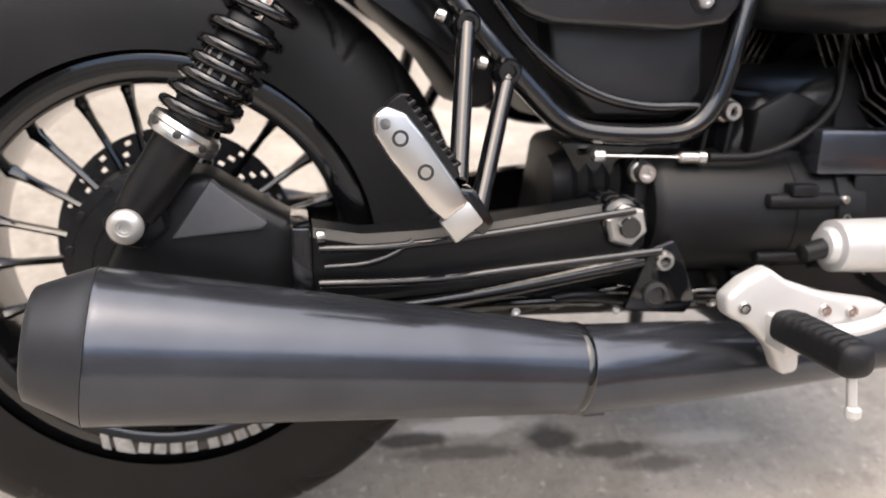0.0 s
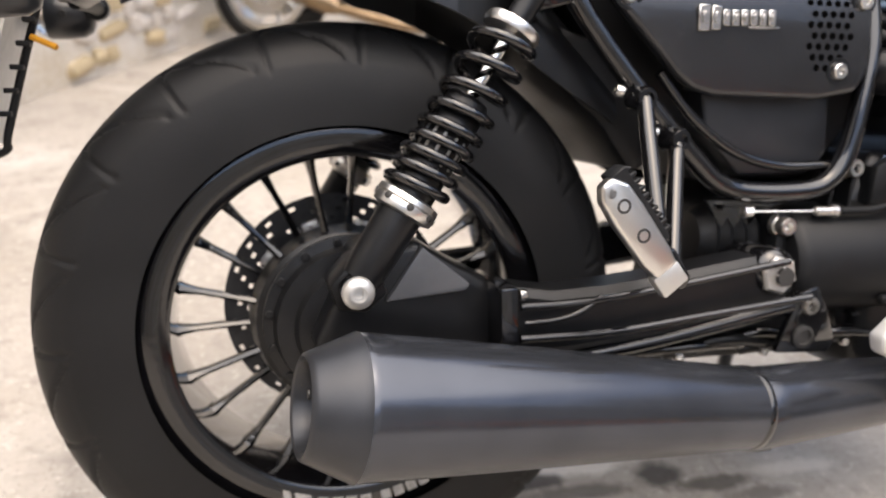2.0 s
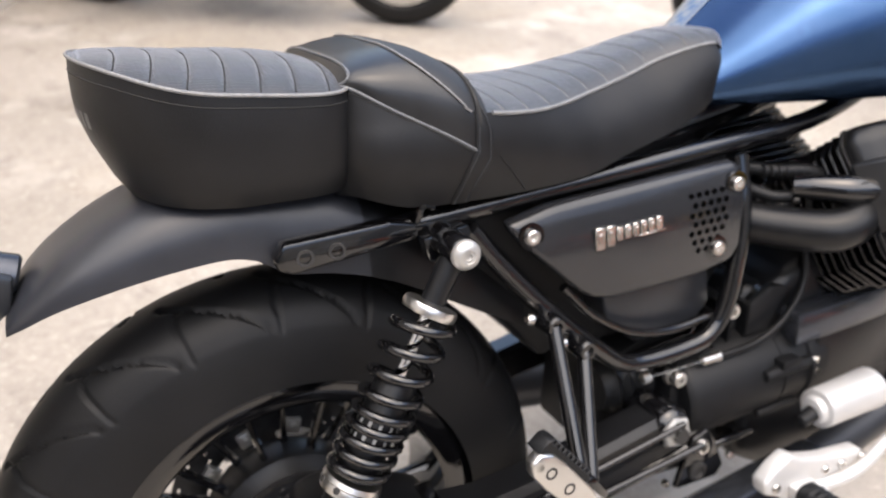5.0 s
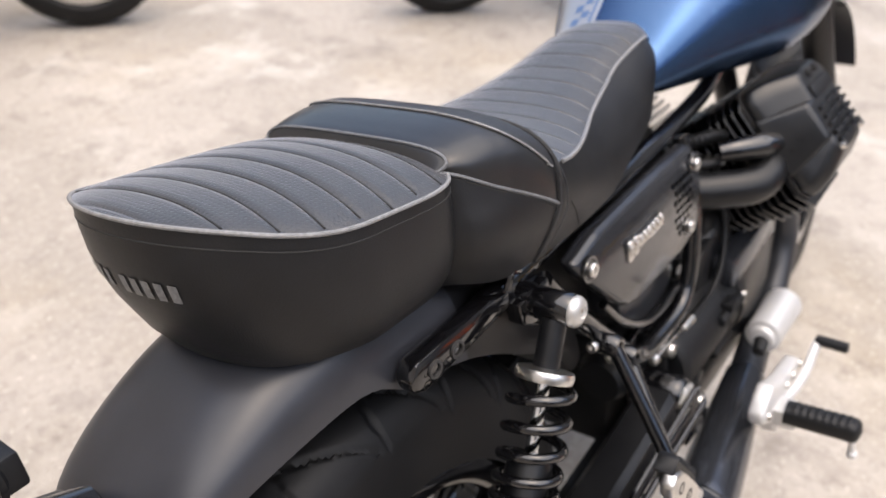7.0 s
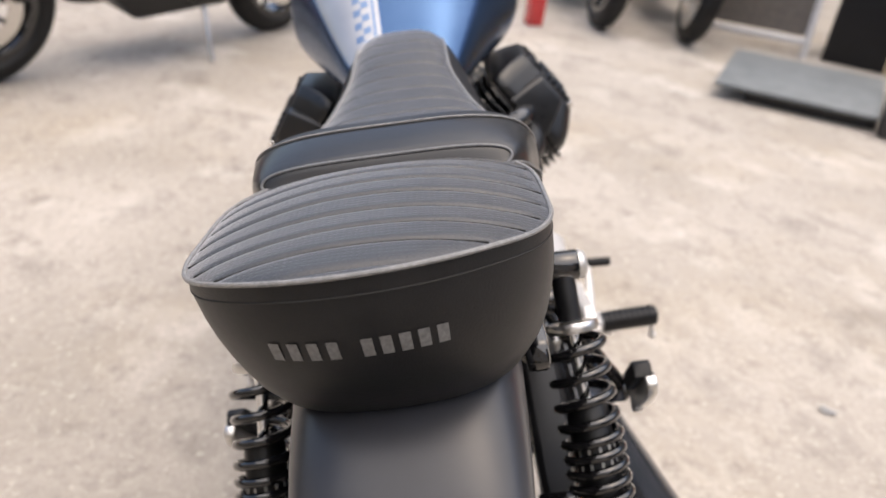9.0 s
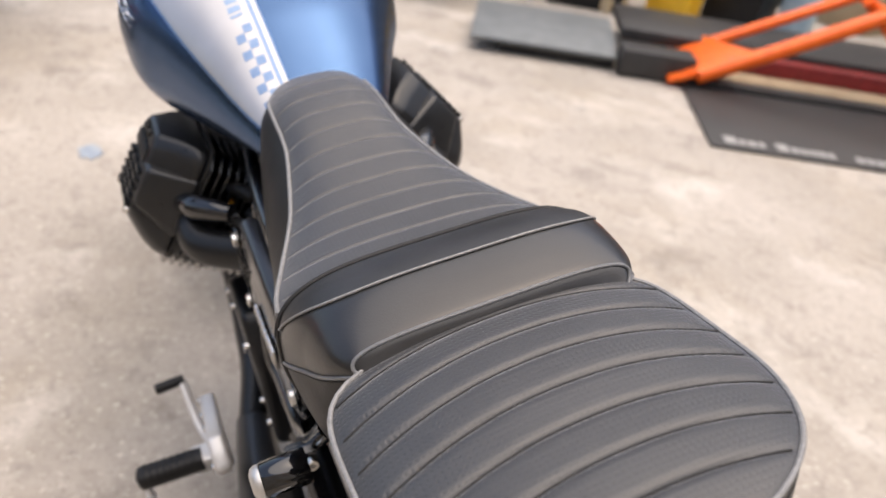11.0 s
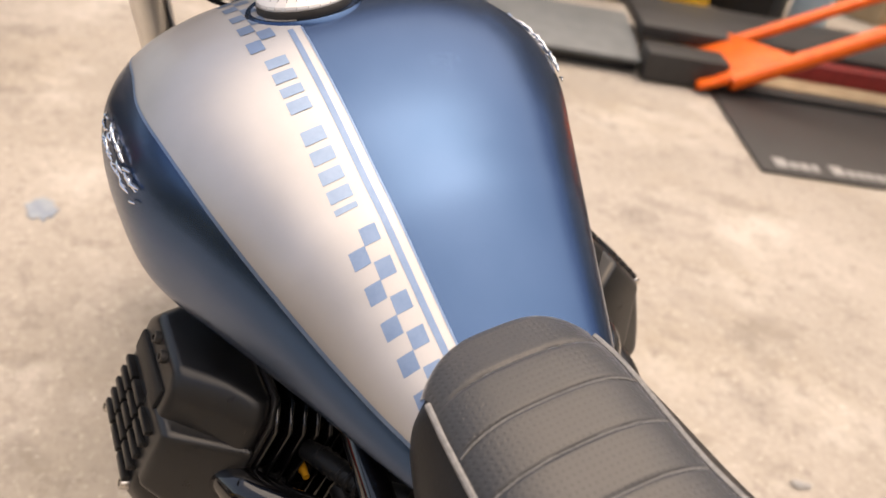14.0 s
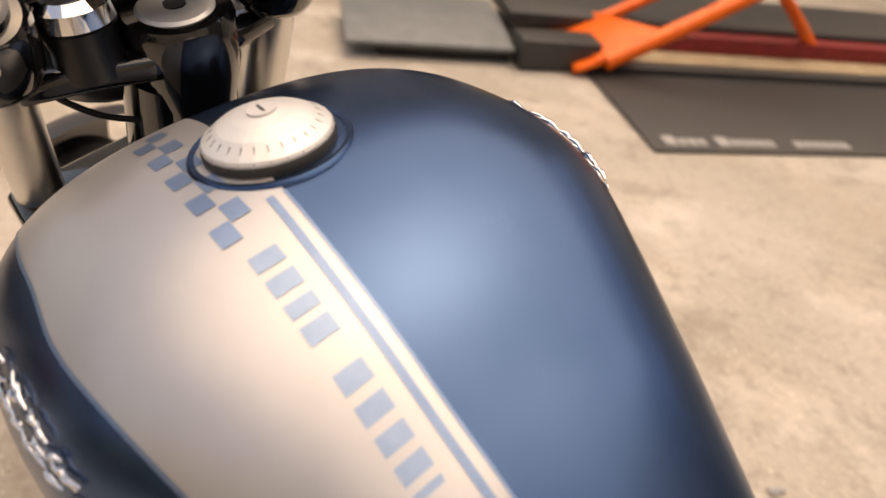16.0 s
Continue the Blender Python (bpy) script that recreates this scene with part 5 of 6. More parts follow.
    # exhaust stub cover and the intake above it
    part("intake_tube", tube([(0.735, side * 0.158, 0.624), (0.708, side * 0.180, 0.612), (0.672, side * 0.172, 0.604), (0.632, side * 0.130, 0.605), (0.60, side * 0.09, 0.610), (0.575, side * 0.05, 0.615)], 0.0265, 24, 8), SATIN, root, "black curved intake tube")
    neck = part("intake_cap", tube([(0.748, side * 0.186, 0.640), (0.732, side * 0.184, 0.647), (0.700, side * 0.170, 0.651), (0.672, side * 0.147, 0.653), (0.655, side * 0.128, 0.652)], 0.0185, 22, 8, ends=0.0135), GLOSS, root, "polished dark intake elbow")
    part("spark_lead", tube([(0.715, side * 0.115, 0.655), (0.690, side * 0.105, 0.662), (0.655, side * 0.088, 0.664), (0.62, side * 0.06, 0.672)], 0.009, 14), MATTE, root)
    for k in range(7):
        q = Vector((0.700 - 0.009 * k, side * (0.108 - 0.0035 * k), 0.6595 + 0.0008 * k))
        part("lead_rib", lathe(q, q + Vector((-1, side * -0.3, 0.06)), [(0, 0.0088), (0.0015, 0.0105), (0.003, 0.0105), (0.0045, 0.0088)], 14, caps=False), MATTE, root)
    part("fuel_hose", tube([(0.660, side * 0.130, 0.640), (0.635, side * 0.112, 0.640), (0.610, side * 0.085, 0.655), (0.60, side * 0.06, 0.68)], 0.0075, 12), MATTE, root)
    part("breather_hose", tube([(0.690, side * 0.10, 0.625), (0.655, side * 0.098, 0.612), (0.62, side * 0.088, 0.622), (0.595, side * 0.07, 0.65)], 0.010, 12), MATTE, root)
    part("hose_clip", lathe((0.662, side * 0.131, 0.640), (0.62, side * 0.10, 0.640), [(0, 0.008), (0.001, 0.0095), (0.007, 0.0095), (0.008, 0.008)], 16), ALLOY, root)
    part("bracket_clip", box((0.628, min(side * 0.094, side * 0.100), 0.600), (0.640, max(side * 0.094, side * 0.100), 0.650), 0.001), STEEL, root)
    for k in range(6):
        q = Vector((0.722 - 0.012 * k, side * (0.200 - 0.0012 * k * k), 0.620 - 0.002 * k))
        part("stud", bolt(q + Vector((0, side * 0.0015, 0)), (0, side, -0.1), 0.0036, 0.003, False), DARK_STEEL, root)


cylinder(-1)
cylinder(1)


# rider foot pegs, pedals and the brake cylinder
def controls(side):
    base = part("peg_bracket", slab([(0.494, 0.352), (0.512, 0.368), (0.535, 0.380), (0.556, 0.366), (0.60, 0.352), (0.665, 0.342), (0.674, 0.330), (0.66, 0.322), (0.60, 0.320), (0.578, 0.296), (0.580, 0.276), (0.562, 0.272), (0.548, 0.30), (0.52, 0.324), (0.498, 0.334)], "y", *sorted((side * 0.208, side * 0.232)), 0.006, 3), CAP_METAL, moto, "cast silver foot-peg bracket")
    for p in ((0.512, 0.343), (0.596, 0.338), (0.625, 0.336), (0.662, 0.333)):
        part("bracket_bolt", bolt((p[0], side * 0.228, p[1]), (0, side, 0), 0.006, 0.008), STEEL, base)
    part("clevis", slab([(0.535, 0.338), (0.575, 0.335), (0.575, 0.305), (0.54, 0.305)], "y", *sorted((side * 0.225, side * 0.262)), 0.005), CAP_METAL, base)
    rows = []
    for i in range(41):
        u = i / 40
        y = side * (0.246 + 0.096 * u)
        e = 1.0 if u < 0.9 else math.sqrt(max(0.02, 1 - ((u - 0.9) / 0.1) ** 2))
        bump = 0.0016 if (i % 4) in (1, 2) and 0.08 < u < 0.9 else 0.0
        ring_ = []
        for q in range(20):
            a = q / 20 * math.tau
            c, s_ = math.cos(a), math.sin(a)
            ring_.append((0.548 + 0.004 * u + (0.0165 * e) * math.copysign(abs(c) ** 0.7, c), y, 0.330 + (0.0150 * e + (bump if s_ > 0.3 else 0)) * math.copysign(abs(s_) ** 0.7, s_)))
        rows.append(ring_)
    peg = part("foot_peg", grid(rows, close_v=True, caps=True), MATTE, base, "black ribbed rubber foot peg", angle=30)
    part("feeler", merge(rod((0.552, side * 0.330, 0.318), (0.556, side * 0.333, 0.282), 0.0042, 12), lathe((0.556, side * 0.333, 0.290), (0.5565, side * 0.3335, 0.22), [(0, 0.005), (0.002, 0.007), (0.008, 0.007), (0.012, 0.003)], 12)), CAP_METAL, peg)
    part("pedal_arm", tube([(0.56, side * 0.222, 0.326), (0.60, side * 0.236, 0.318), (0.645, side * 0.244, 0.328), (0.680, side * 0.247, 0.352), (0.692, side * 0.248, 0.360)], 0.0075, 12, 6, squash=0.7), CAP_METAL, base)
    part("pedal_pad", rod((0.693, side * 0.245, 0.361), (0.690, side * 0.290, 0.361), 0.0085, 14), MATTE, base)
    if side < 0:
        part("master_cylinder", lathe((0.618, side * 0.185, 0.388), (2, side * 0.185, 0.392), [(0, 0.010), (0.002, 0.017), (0.010, 0.019), (0.012, 0.026), (0.11, 0.028), (0.112, 0.022)], 28), CAP_METAL, base, "pale grey master cylinder")
    if side < 0:
        part("plunger", lathe((0.594, side * 0.19, 0.382), (0.63, side * 0.186, 0.388), [(0, 0.005), (0.002, 0.0085), (0.025, 0.0105), (0.034, 0.0105)], 16), MATTE, base)
    base.location = (0.019, side * 0.022, -0.014)


controls(-1)
controls(1)

# front end
def stem(z):
    return 1.415 - 0.498 * (z - 0.325)


for side in (-1, 1):
    fx, fy = (0.0, 0.104) if side > 0 else (-0.015, -0.100)
    top, foot = Vector((stem(0.94) + fx, fy, 0.94)), Vector((1.46 + fx, fy, 0.325))
    leg = part("fork_leg", lathe(top, foot, [(-0.06, 0.0195), (0.0, 0.0205), (0.22, 0.0205), (0.222, 0.027), (0.24, 0.028), (0.62, 0.026), (0.69, 0.024)], 32), ALLOY, moto, "bright fork leg")
    part("slider", lathe(top, foot, [(0.225, 0.0275), (0.24, 0.0285), (0.62, 0.0265), (0.70, 0.0245)], 32), SATIN, leg)
    part("fork_clamp", lathe(top, foot, [(-0.074, 0.018), (-0.072, 0.028), (-0.066, 0.033), (-0.028, 0.035), (-0.020, 0.033), (-0.012, 0.025)], 32), GLOSS, leg)
    part("fork_cap", lathe(top, top + (top - foot), [(0.070, 0.022), (0.080, 0.022), (0.083, 0.018), (0.083, 0.0)], 28), GLOSS, leg)
    part("clamp_bolt", bolt(top + Vector((-0.054, side * 0.004, 0.036)), (-1, side * 0.2, 0), 0.006, 0.007), STEEL, leg)
    part("banjo", bolt((stem(0.78) + fx - 0.02, fy, 0.775), (-1, side * 0.3, 0), 0.008, 0.008), STEEL, leg)
clamp = part("top_yoke", slab([(1.062, -0.055), (1.078, -0.098), (1.12, -0.098), (1.128, -0.05), (1.128, 0.05), (1.135, 0.100), (1.092, 0.102), (1.075, 0.045), (1.058, 0.01)], "z", 0.925, 0.945, 0.007, 3), GLOSS, moto, "gloss black top yoke")
part("stem_boss", lathe((1.096, -0.022, 0.862), (1.082, -0.022, 0.968), [(0, 0.030), (0.03, 0.032), (0.06, 0.040), (0.098, 0.0415), (0.104, 0.038), (0.104, 0.0)], 40), GLOSS, clamp)
part("stem_nut", lathe((1.083, -0.022, 0.9625), (1.072, -0.022, 1.05), [(0, 0.0285), (0.003, 0.0285), (0.005, 0.026), (0.005, 0.0085), (0.001, 0.008), (0.001, 0)], 40), CAP_METAL, clamp, "bright steering stem nut")
part("stem_hole", lathe((1.083, -0.022, 0.9675), (1.072, -0.022, 1.05), [(0, 0.008), (0.0005, 0.008), (0.0006, 0.0)], 24), DARK_STEEL, clamp)
part("head_tube", lathe((1.098, -0.01, 0.92), (1.14, 0, 0.82), [(0, 0.036), (0.06, 0.034), (0.16, 0.034)], 28), GLOSS, clamp)
part("bar_riser", lathe((1.095, 0.043, 0.935), (1.088, 0.043, 1.2), [(0, 0.026), (0.02, 0.024), (0.036, 0.0265), (0.040, 0.022)], 24), SATIN, clamp)
part("riser_cap", lathe((1.092, 0.043, 0.974), (1.088, 0.043, 1.2), [(0, 0.0265), (0.012, 0.0255), (0.018, 0.019), (0.019, 0)], 24), CHROME, clamp)
bar = part("handlebar", tube([(0.95, 0.40, 1.03), (1.02, 0.33, 1.035), (1.08, 0.20, 1.02), (1.10, 0.08, 1.0), (1.10, -0.08, 1.0), (1.08, -0.20, 1.02), (1.02, -0.33, 1.035), (0.95, -0.40, 1.03)], 0.012, 14), GLOSS, moto, "black tubular handlebar")
for side in (-1, 1):
    part("grip", tube([(0.90, side * 0.445, 1.02), (0.95, side * 0.40, 1.03), (1.005, side * 0.345, 1.034)], 0.017, 14), MATTE, bar)
part("headlamp", lathe((1.12, 0, 0.95), (1.4, 0, 0.95), [(0, 0.03), (0.02, 0.07), (0.06, 0.09), (0.12, 0.095), (0.13, 0.09), (0.13, 0.0)], 40), SATIN, moto, "black round headlamp shell")
part("lower_yoke", slab([(1.12, -0.05), (1.15, -0.13), (1.21, -0.13), (1.23, 0), (1.21, 0.13), (1.15, 0.13), (1.12, 0.05)], "z", 0.775, 0.805, 0.008, 3), GLOSS, moto)
part("dial", lathe((1.10, -0.02, 0.99), (1.05, -0.02, 1.09), [(0, 0.03), (0.02, 0.045), (0.04, 0.046), (0.044, 0.042)], 36), GLOSS, moto, "round black instrument")
part("wiring", tube([(1.10, 0.100, 0.955), (1.10, 0.085, 0.941), (1.10, 0.071, 0.9186), (1.10, 0.049, 0.8966), (1.10, 0.02, 0.880)], 0.0026, 10), MATTE, moto, "loose black wire loop")
part("front_mudguard", grid([[(1.465 + 0.345 * math.cos(radians(20 + 62 * i / 24)), (-0.07 + 0.14 * k / 10), 0.325 + (0.345 + 0.012 * math.sin(math.pi * k / 10)) * math.sin(radians(20 + 62 * i / 24))) for k in range(11)] for i in range(25)]), FENDER, moto, "matt grey front mudguard")
part("side_stand", tube([(0.60, 0.10, 0.26), (0.63, 0.16, 0.16), (0.66, 0.228, 0.066)], 0.011, 12), GLOSS, moto, "black side stand")

# tail: lamp, bracket, plate, indicators, reflector
lamp = part("tail_lamp", lathe((-0.262, 0, 0.772), (-0.40, 0, 0.776), [(0, 0.012), (0.001, 0.022), (0.004, 0.0255), (0.03, 0.0295), (0.075, 0.0315), (0.078, 0.031)], 40), BOX_GREY, moto, "round black tail lamp with a red lens")
part("lens", lathe((-0.335, 0, 0.774), (-0.40, 0, 0.776), [(0, 0.031), (0.003, 0.032), (0.014, 0.031), (0.02, 0.027), (0.022, 0.0)], 40), RED_LENS, lamp, "red ribbed lens")
part("plug", merge(box((-0.262, -0.014, 0.757), (-0.238, 0.014, 0.784), 0.003), rod((-0.266, 0, 0.771), (-0.25, 0, 0.771), 0.017, 16)), MATTE, lamp)
part("trim_ring", lathe((-0.258, 0, 0.772), (-0.40, 0, 0.776), [(0, 0.021), (0.002, 0.024), (0.005, 0.024)], 32), ALLOY, lamp)
part("lamp_cable", tube([(-0.248, 0, 0.757), (-0.255, 0.004, 0.742), (-0.258, 0.002, 0.728)], 0.003, 8), MATTE, lamp)
tail = part("tail_bracket", slab([(-0.262, 0.726), (-0.212, 0.706), (-0.220, 0.676), (-0.255, 0.654), (-0.292, 0.668), (-0.285, 0.700)], "y", -0.035, 0.035, 0.004), BOX_GREY, moto, "black plastic tail bracket")
part("bracket_tube", moved(rod((0, 0, 0), (0.052, 0, 0), 0.021, 24), pose(-0.258, 0, 0.716, 0, 22, 0)), MUFFLER, tail)
part("tube_trim", moved(rod((-0.004, 0, 0), (0.002, 0, 0), 0.0175, 24), pose(-0.258, 0, 0.716, 0, 22, 0)), ALLOY, tail)
part("side_clip", box((-0.283, -0.041, 0.672), (-0.268, -0.034, 0.679), 0.001), AMBER, tail)
plate = part("number_plate", moved(slab([(-0.10, -0.095), (0.10, -0.095), (0.10, 0.095), (-0.10, 0.095)], "x", 0, 0.004, 0.001), pose(-0.330, 0.02, 0.605, 0, 17, 7)), PLATE, moto, "worn number plate with a yellow edge")
part("plate_face", moved(slab([(-0.102, -0.097), (0.102, -0.097), (0.102, 0.097), (-0.102, 0.097)], "x", -0.0035, -0.0005, 0.0006), pose(-0.330, 0.02, 0.605, 0, 17, 7)), YELLOW, plate)
for k in range(4):
    part("plate_bar", moved(box((-0.0045, -0.080 + 0.042 * k, -0.07 + 0.0 * k), (-0.003, -0.052 + 0.042 * k, 0.06), 0.0004), pose(-0.330, 0.02, 0.605, 0, 17, 7)), DARK_STEEL, plate)
hanger = part("plate_hanger", tube([(-0.285, -0.02, 0.67), (-0.305, -0.022, 0.60), (-0.325, -0.022, 0.53), (-0.328, -0.018, 0.515), (-0.348, -0.006, 0.506)], 0.004, 8), MATTE, moto, "thin black plate hanger")
for k in range(5):
    part("tab", box((-0.302 - 0.007 * k, -0.034, 0.635 - 0.022 * k), (-0.290 - 0.007 * k, -0.020, 0.640 - 0.022 * k), 0.001), MATTE, hanger)
part("tie_end", rod((-0.296, -0.03, 0.622), (-0.272, -0.04, 0.612), 0.003, 8), AMBER, hanger)
refl = part("rear_reflector", lathe((-0.352, -0.004, 0.485), (-0.40, -0.004, 0.487), [(0, 0.024), (0.004, 0.026), (0.010, 0.026), (0.012, 0.024)], 32), MATTE, moto, "round red reflector on a black back")
part("reflector_lens", lathe((-0.3635, -0.004, 0.4855), (-0.40, -0.004, 0.487), [(0, 0.0255), (0.004, 0.024), (0.005, 0.0)], 32), RED_LENS, refl)
part("reflector_bolt", bolt((-0.352, -0.004, 0.486), (1, 0, 0), 0.006, 0.009, False), STEEL, refl)
for side in (-1, 1):
    y = side * (0.135 if side < 0 else 0.13)
    ind = part("indicator", lathe((-0.262, y, 0.655), (-0.40, y, 0.651), [(0, 0.010), (0.003, 0.017), (0.012, 0.0225), (0.03, 0.0245), (0.048, 0.0245), (0.05, 0.023)], 32), BOX_GREY, moto, "black bullet indicator with a clear lens")
    part("indicator_lens", lathe((-0.311, y, 0.6535), (-0.40, y, 0.651), [(0, 0.0232), (0.006, 0.0215), (0.014, 0.015), (0.018, 0.0)], 28), CLEAR, ind)
    part("stalk", merge(tube([(-0.265, side * 0.03, 0.662), (-0.258, side * 0.08, 0.664), (-0.256, side * 0.115, 0.663)], 0.0085, 12), lathe((-0.258, side * 0.108, 0.664), (-0.258, side * 1, 0.664), [(0, 0.010), (0.002, 0.0135), (0.016, 0.0135), (0.018, 0.010), (0.018, 0.006), (0.014, 0.0)], 20)), MATTE, ind)
    part("dome_screw", bolt((-0.292, y - 0.0235 * 1, 0.656), (0, -1, 0), 0.0045, 0.002), DARK_STEEL, ind)

# ---- the yard round it ----
def wall(name, a, b, height, thick, mat, label):
    """An upright wall from a to b, thick to the outside."""
    a, b = Vector((*a, 0)), Vector((*b, 0))
    d = (b - a).normalized()
    n = Vector((d.y, -d.x, 0)) * thick
    rows = []
    for z in (0, height):
        rows.append([a + Vector((0, 0, z)), b + Vector((0, 0, z)), b + n + Vector((0, 0, z)), a + n + Vector((0, 0, z))])
    return tagged(part(name, grid(rows, close_v=True, caps=True), mat), label, "wall", kind="structure")


w_stone = wall("wall_west", (-2.65, -2.0), (1.88, 8.3), 2.5, -0.35, PLASTER, "flaking plaster over an old rubble stone wall")
# the walls below are unseen, added to shape sky light and reflections
wall("unseen_wall_north", (1.6, 8.3), (9.5, 8.3), 1.7, -0.3, GREY_SURROUND, "added low grey wall out of view that bounds the sky")
wall("unseen_wall_east", (9.5, 8.3), (9.5, 0.8), 1.7, -0.3, GREY_SURROUND, "added low grey wall out of view that bounds the sky")
wall("unseen_wall_southeast", (9.5, 0.8), (9.5, -7.0), 6.5, -0.3, GREY_SURROUND, "added tall grey wall out of view that blocks low sky")
wall("unseen_wall_south", (9.5, -7.0), (3.4, -7.0), 5.0, -0.3, GREY_SURROUND, "added tall grey wall out of view that blocks low sky")
# pale reflector out of view, added to lift the black side parts
wall("unseen_wall_corner", (3.4, -7.0), (-2.65, -7.0), 3.6, -0.3, PLASTER, "added pale plastered wall out of view that brightens reflections")
wall("unseen_wall_rear", (-2.65, -7.0), (-2.65, -2.0), 4.0, -0.3, DARK_SURROUND, "added dark wall out of view that shapes reflections")

# stones showing through the plaster near the ground, one by one
rng = random.Random(7)
wd = Vector((4.53, 10.3, 0)).normalized()
wn_ = Vector((wd.y, -wd.x, 0))


def stone_mesh(k):
    r = random.Random(100 + k)
    bm = bmesh.new()
    bmesh.ops.create_cube(bm, size=1.0)
    bmesh.ops.subdivide_edges(bm, edges=list(bm.edges), cuts=1, use_grid_fill=True)
    for v in bm.verts:
        v.co = v.co.normalized() * 0.36 + v.co * 0.40
        v.co += Vector((r.uniform(-1, 1), r.uniform(-1, 1), r.uniform(-1, 1))) * 0.10
    me = bpy.data.meshes.new("stone")
    bm.to_mesh(me)
    bm.free()
    return me


stones = []
for k in range(6):
    for mat in (STONE, PALE_STONE):
        me = stone_mesh(k)
        finish(me, mat, 50)
        stones.append(me)
row_z = 0.04
count = 0
while row_z < 1.15:
    h = rng.uniform(0.05, 0.12)
    s = 2.3
    while s < 6.4 and count < 290:
        w = rng.uniform(0.06, 0.24)
        clump = math.sin(s * 2.3 + row_z * 5) + math.sin(s * 5.1 - row_z * 9 + 1)
        chance = 0.85 + 0.2 * clump - row_z * 0.35
        if rng.random() < chance:
            ochre = rng.random() < 0.5
            ob = new("stone", stones[2 * rng.randrange(6) + (0 if ochre else 1)])
            p = Vector((-2.65, -2.0, 0)) + wd * (s + w / 2) + wn_ * rng.uniform(-0.030, -0.008)
            ob.matrix_world = Matrix.LocRotScale((p.x, p.y, row_z + h / 2 + rng.uniform(-0.02, 0.025)), Euler((rng.uniform(-0.1, 0.1), rng.uniform(-0.22, 0.22), math.atan2(wd.y, wd.x))), Vector((w, 0.09, h * 0.96)))
            ob.parent = w_stone
            count += 1
        s += w + 0.012
    row_z += h + 0.012


# other motorcycles parked in the yard
def parked_bike(name, front_at, rear_at, paint, label, rim=None, fork=None, sport=False, pipe=None, lean=7):
    """A parked motorcycle; its two wheels stand at the two places."""
    a, b = Vector((*rear_at, 0)), Vector((*front_at, 0))
    wb = (b - a).length
    root = new(name)
    root.matrix_world = Matrix.Translation(a) @ Matrix.Rotation(math.atan2(b.y - a.y, b.x - a.x), 4, "Z") @ Matrix.Rotation(radians(-lean), 4, "X")
    tagged(root, label, "motorcycle", "motorcycles parked in the yard")
    for x, nm in ((0, "rear_wheel"), (wb, "front_wheel")):
        ty = part(nm, moved(lathe((0, -0.06, 0), (0, 1, 0), [(0.02, 0.215), (0.0, 0.235), (0.004, 0.27), (0.025, 0.298), (0.06, 0.308), (0.095, 0.298), (0.116, 0.27), (0.12, 0.235), (0.10, 0.215), (0.02, 0.215)], 48, caps=False), Matrix.Translation((x, 0, 0.306))), RUBBER, root)
        part("rim", moved(lathe((0, -0.05, 0), (0, 1, 0), [(0, 0.19), (0.0, 0.219), (0.012, 0.22), (0.05, 0.205), (0.088, 0.22), (0.10, 0.219), (0.10, 0.19), (0.05, 0.185), (0.0, 0.19)], 48, caps=False), Matrix.Translation((x, 0, 0.306))), rim or GLOSS, ty)
        for k in range(10):
            q = k / 10 * math.tau
            part("spoke", moved(rod((0.03, 0, 0), (0.20, 0, 0), 0.010, 8), Matrix.Translation((x, 0, 0.306)) @ Matrix.Rotation(q, 4, "Y")), rim if rim is ALLOY else GLOSS, ty)
        part("hub", moved(rod((0, -0.09, 0), (0, 0.09, 0), 0.045, 20), Matrix.Translation((x, 0, 0.306))), SATIN, ty)
        for s in (-1, 1):
            part("disc", moved(lathe((0, s * 0.07, 0), (0, s * 1, 0), [(0, 0.09), (0, 0.145), (0.005, 0.145), (0.005, 0.09), (0, 0.09)], 32, caps=False), Matrix.Translation((x, 0, 0.306))), STEEL, ty)
    for s in (-1, 1):
        leg = part("fork_leg", rod((wb, s * 0.095, 0.306), (wb - 0.27, s * 0.095, 0.86), 0.026, 16), fork or ALLOY, root)
        part("upper_tube", rod((wb - 0.17, s * 0.095, 0.66), (wb - 0.29, s * 0.095, 0.90), 0.031, 16), YELLOW if fork is YELLOW else SATIN, leg)
        part("swing_arm", beam([(0.0, 0.28, 0.33), (0.25, 0.29, 0.36), (0.5, 0.31, 0.39)], *sorted((s * 0.075, s * 0.12))), SATIN, root)
        part("caliper", box((wb - 0.17, s * 0.085 - 0.02, 0.33), (wb - 0.10, s * 0.085 + 0.02, 0.42), 0.01), SATIN, root)
        part("handle_grip", rod((wb - 0.38, s * 0.22, 0.97), (wb - 0.46, s * 0.38, 0.94), 0.016, 12), MATTE, root)
        part("foot_peg", rod((0.45, s * 0.17, 0.36), (0.45, s * 0.27, 0.37), 0.012, 10), ALLOY, root)
    engine = part("engine", slab([(0.42, 0.24), (0.9, 0.22), (1.0, 0.32), (0.98, 0.5), (0.78, 0.62), (0.56, 0.60), (0.44, 0.45)], "y", -0.16, 0.16, 0.03, 3), SATIN, root)
    for s in (-1, 1):
        part("clutch_cover", lathe((0.6, s * 0.15, 0.37), (0.6, s * 2, 0.37), [(0, 0.10), (0.03, 0.095), (0.045, 0.07), (0.05, 0.0)], 28), STEEL if pipe else SATIN, engine)
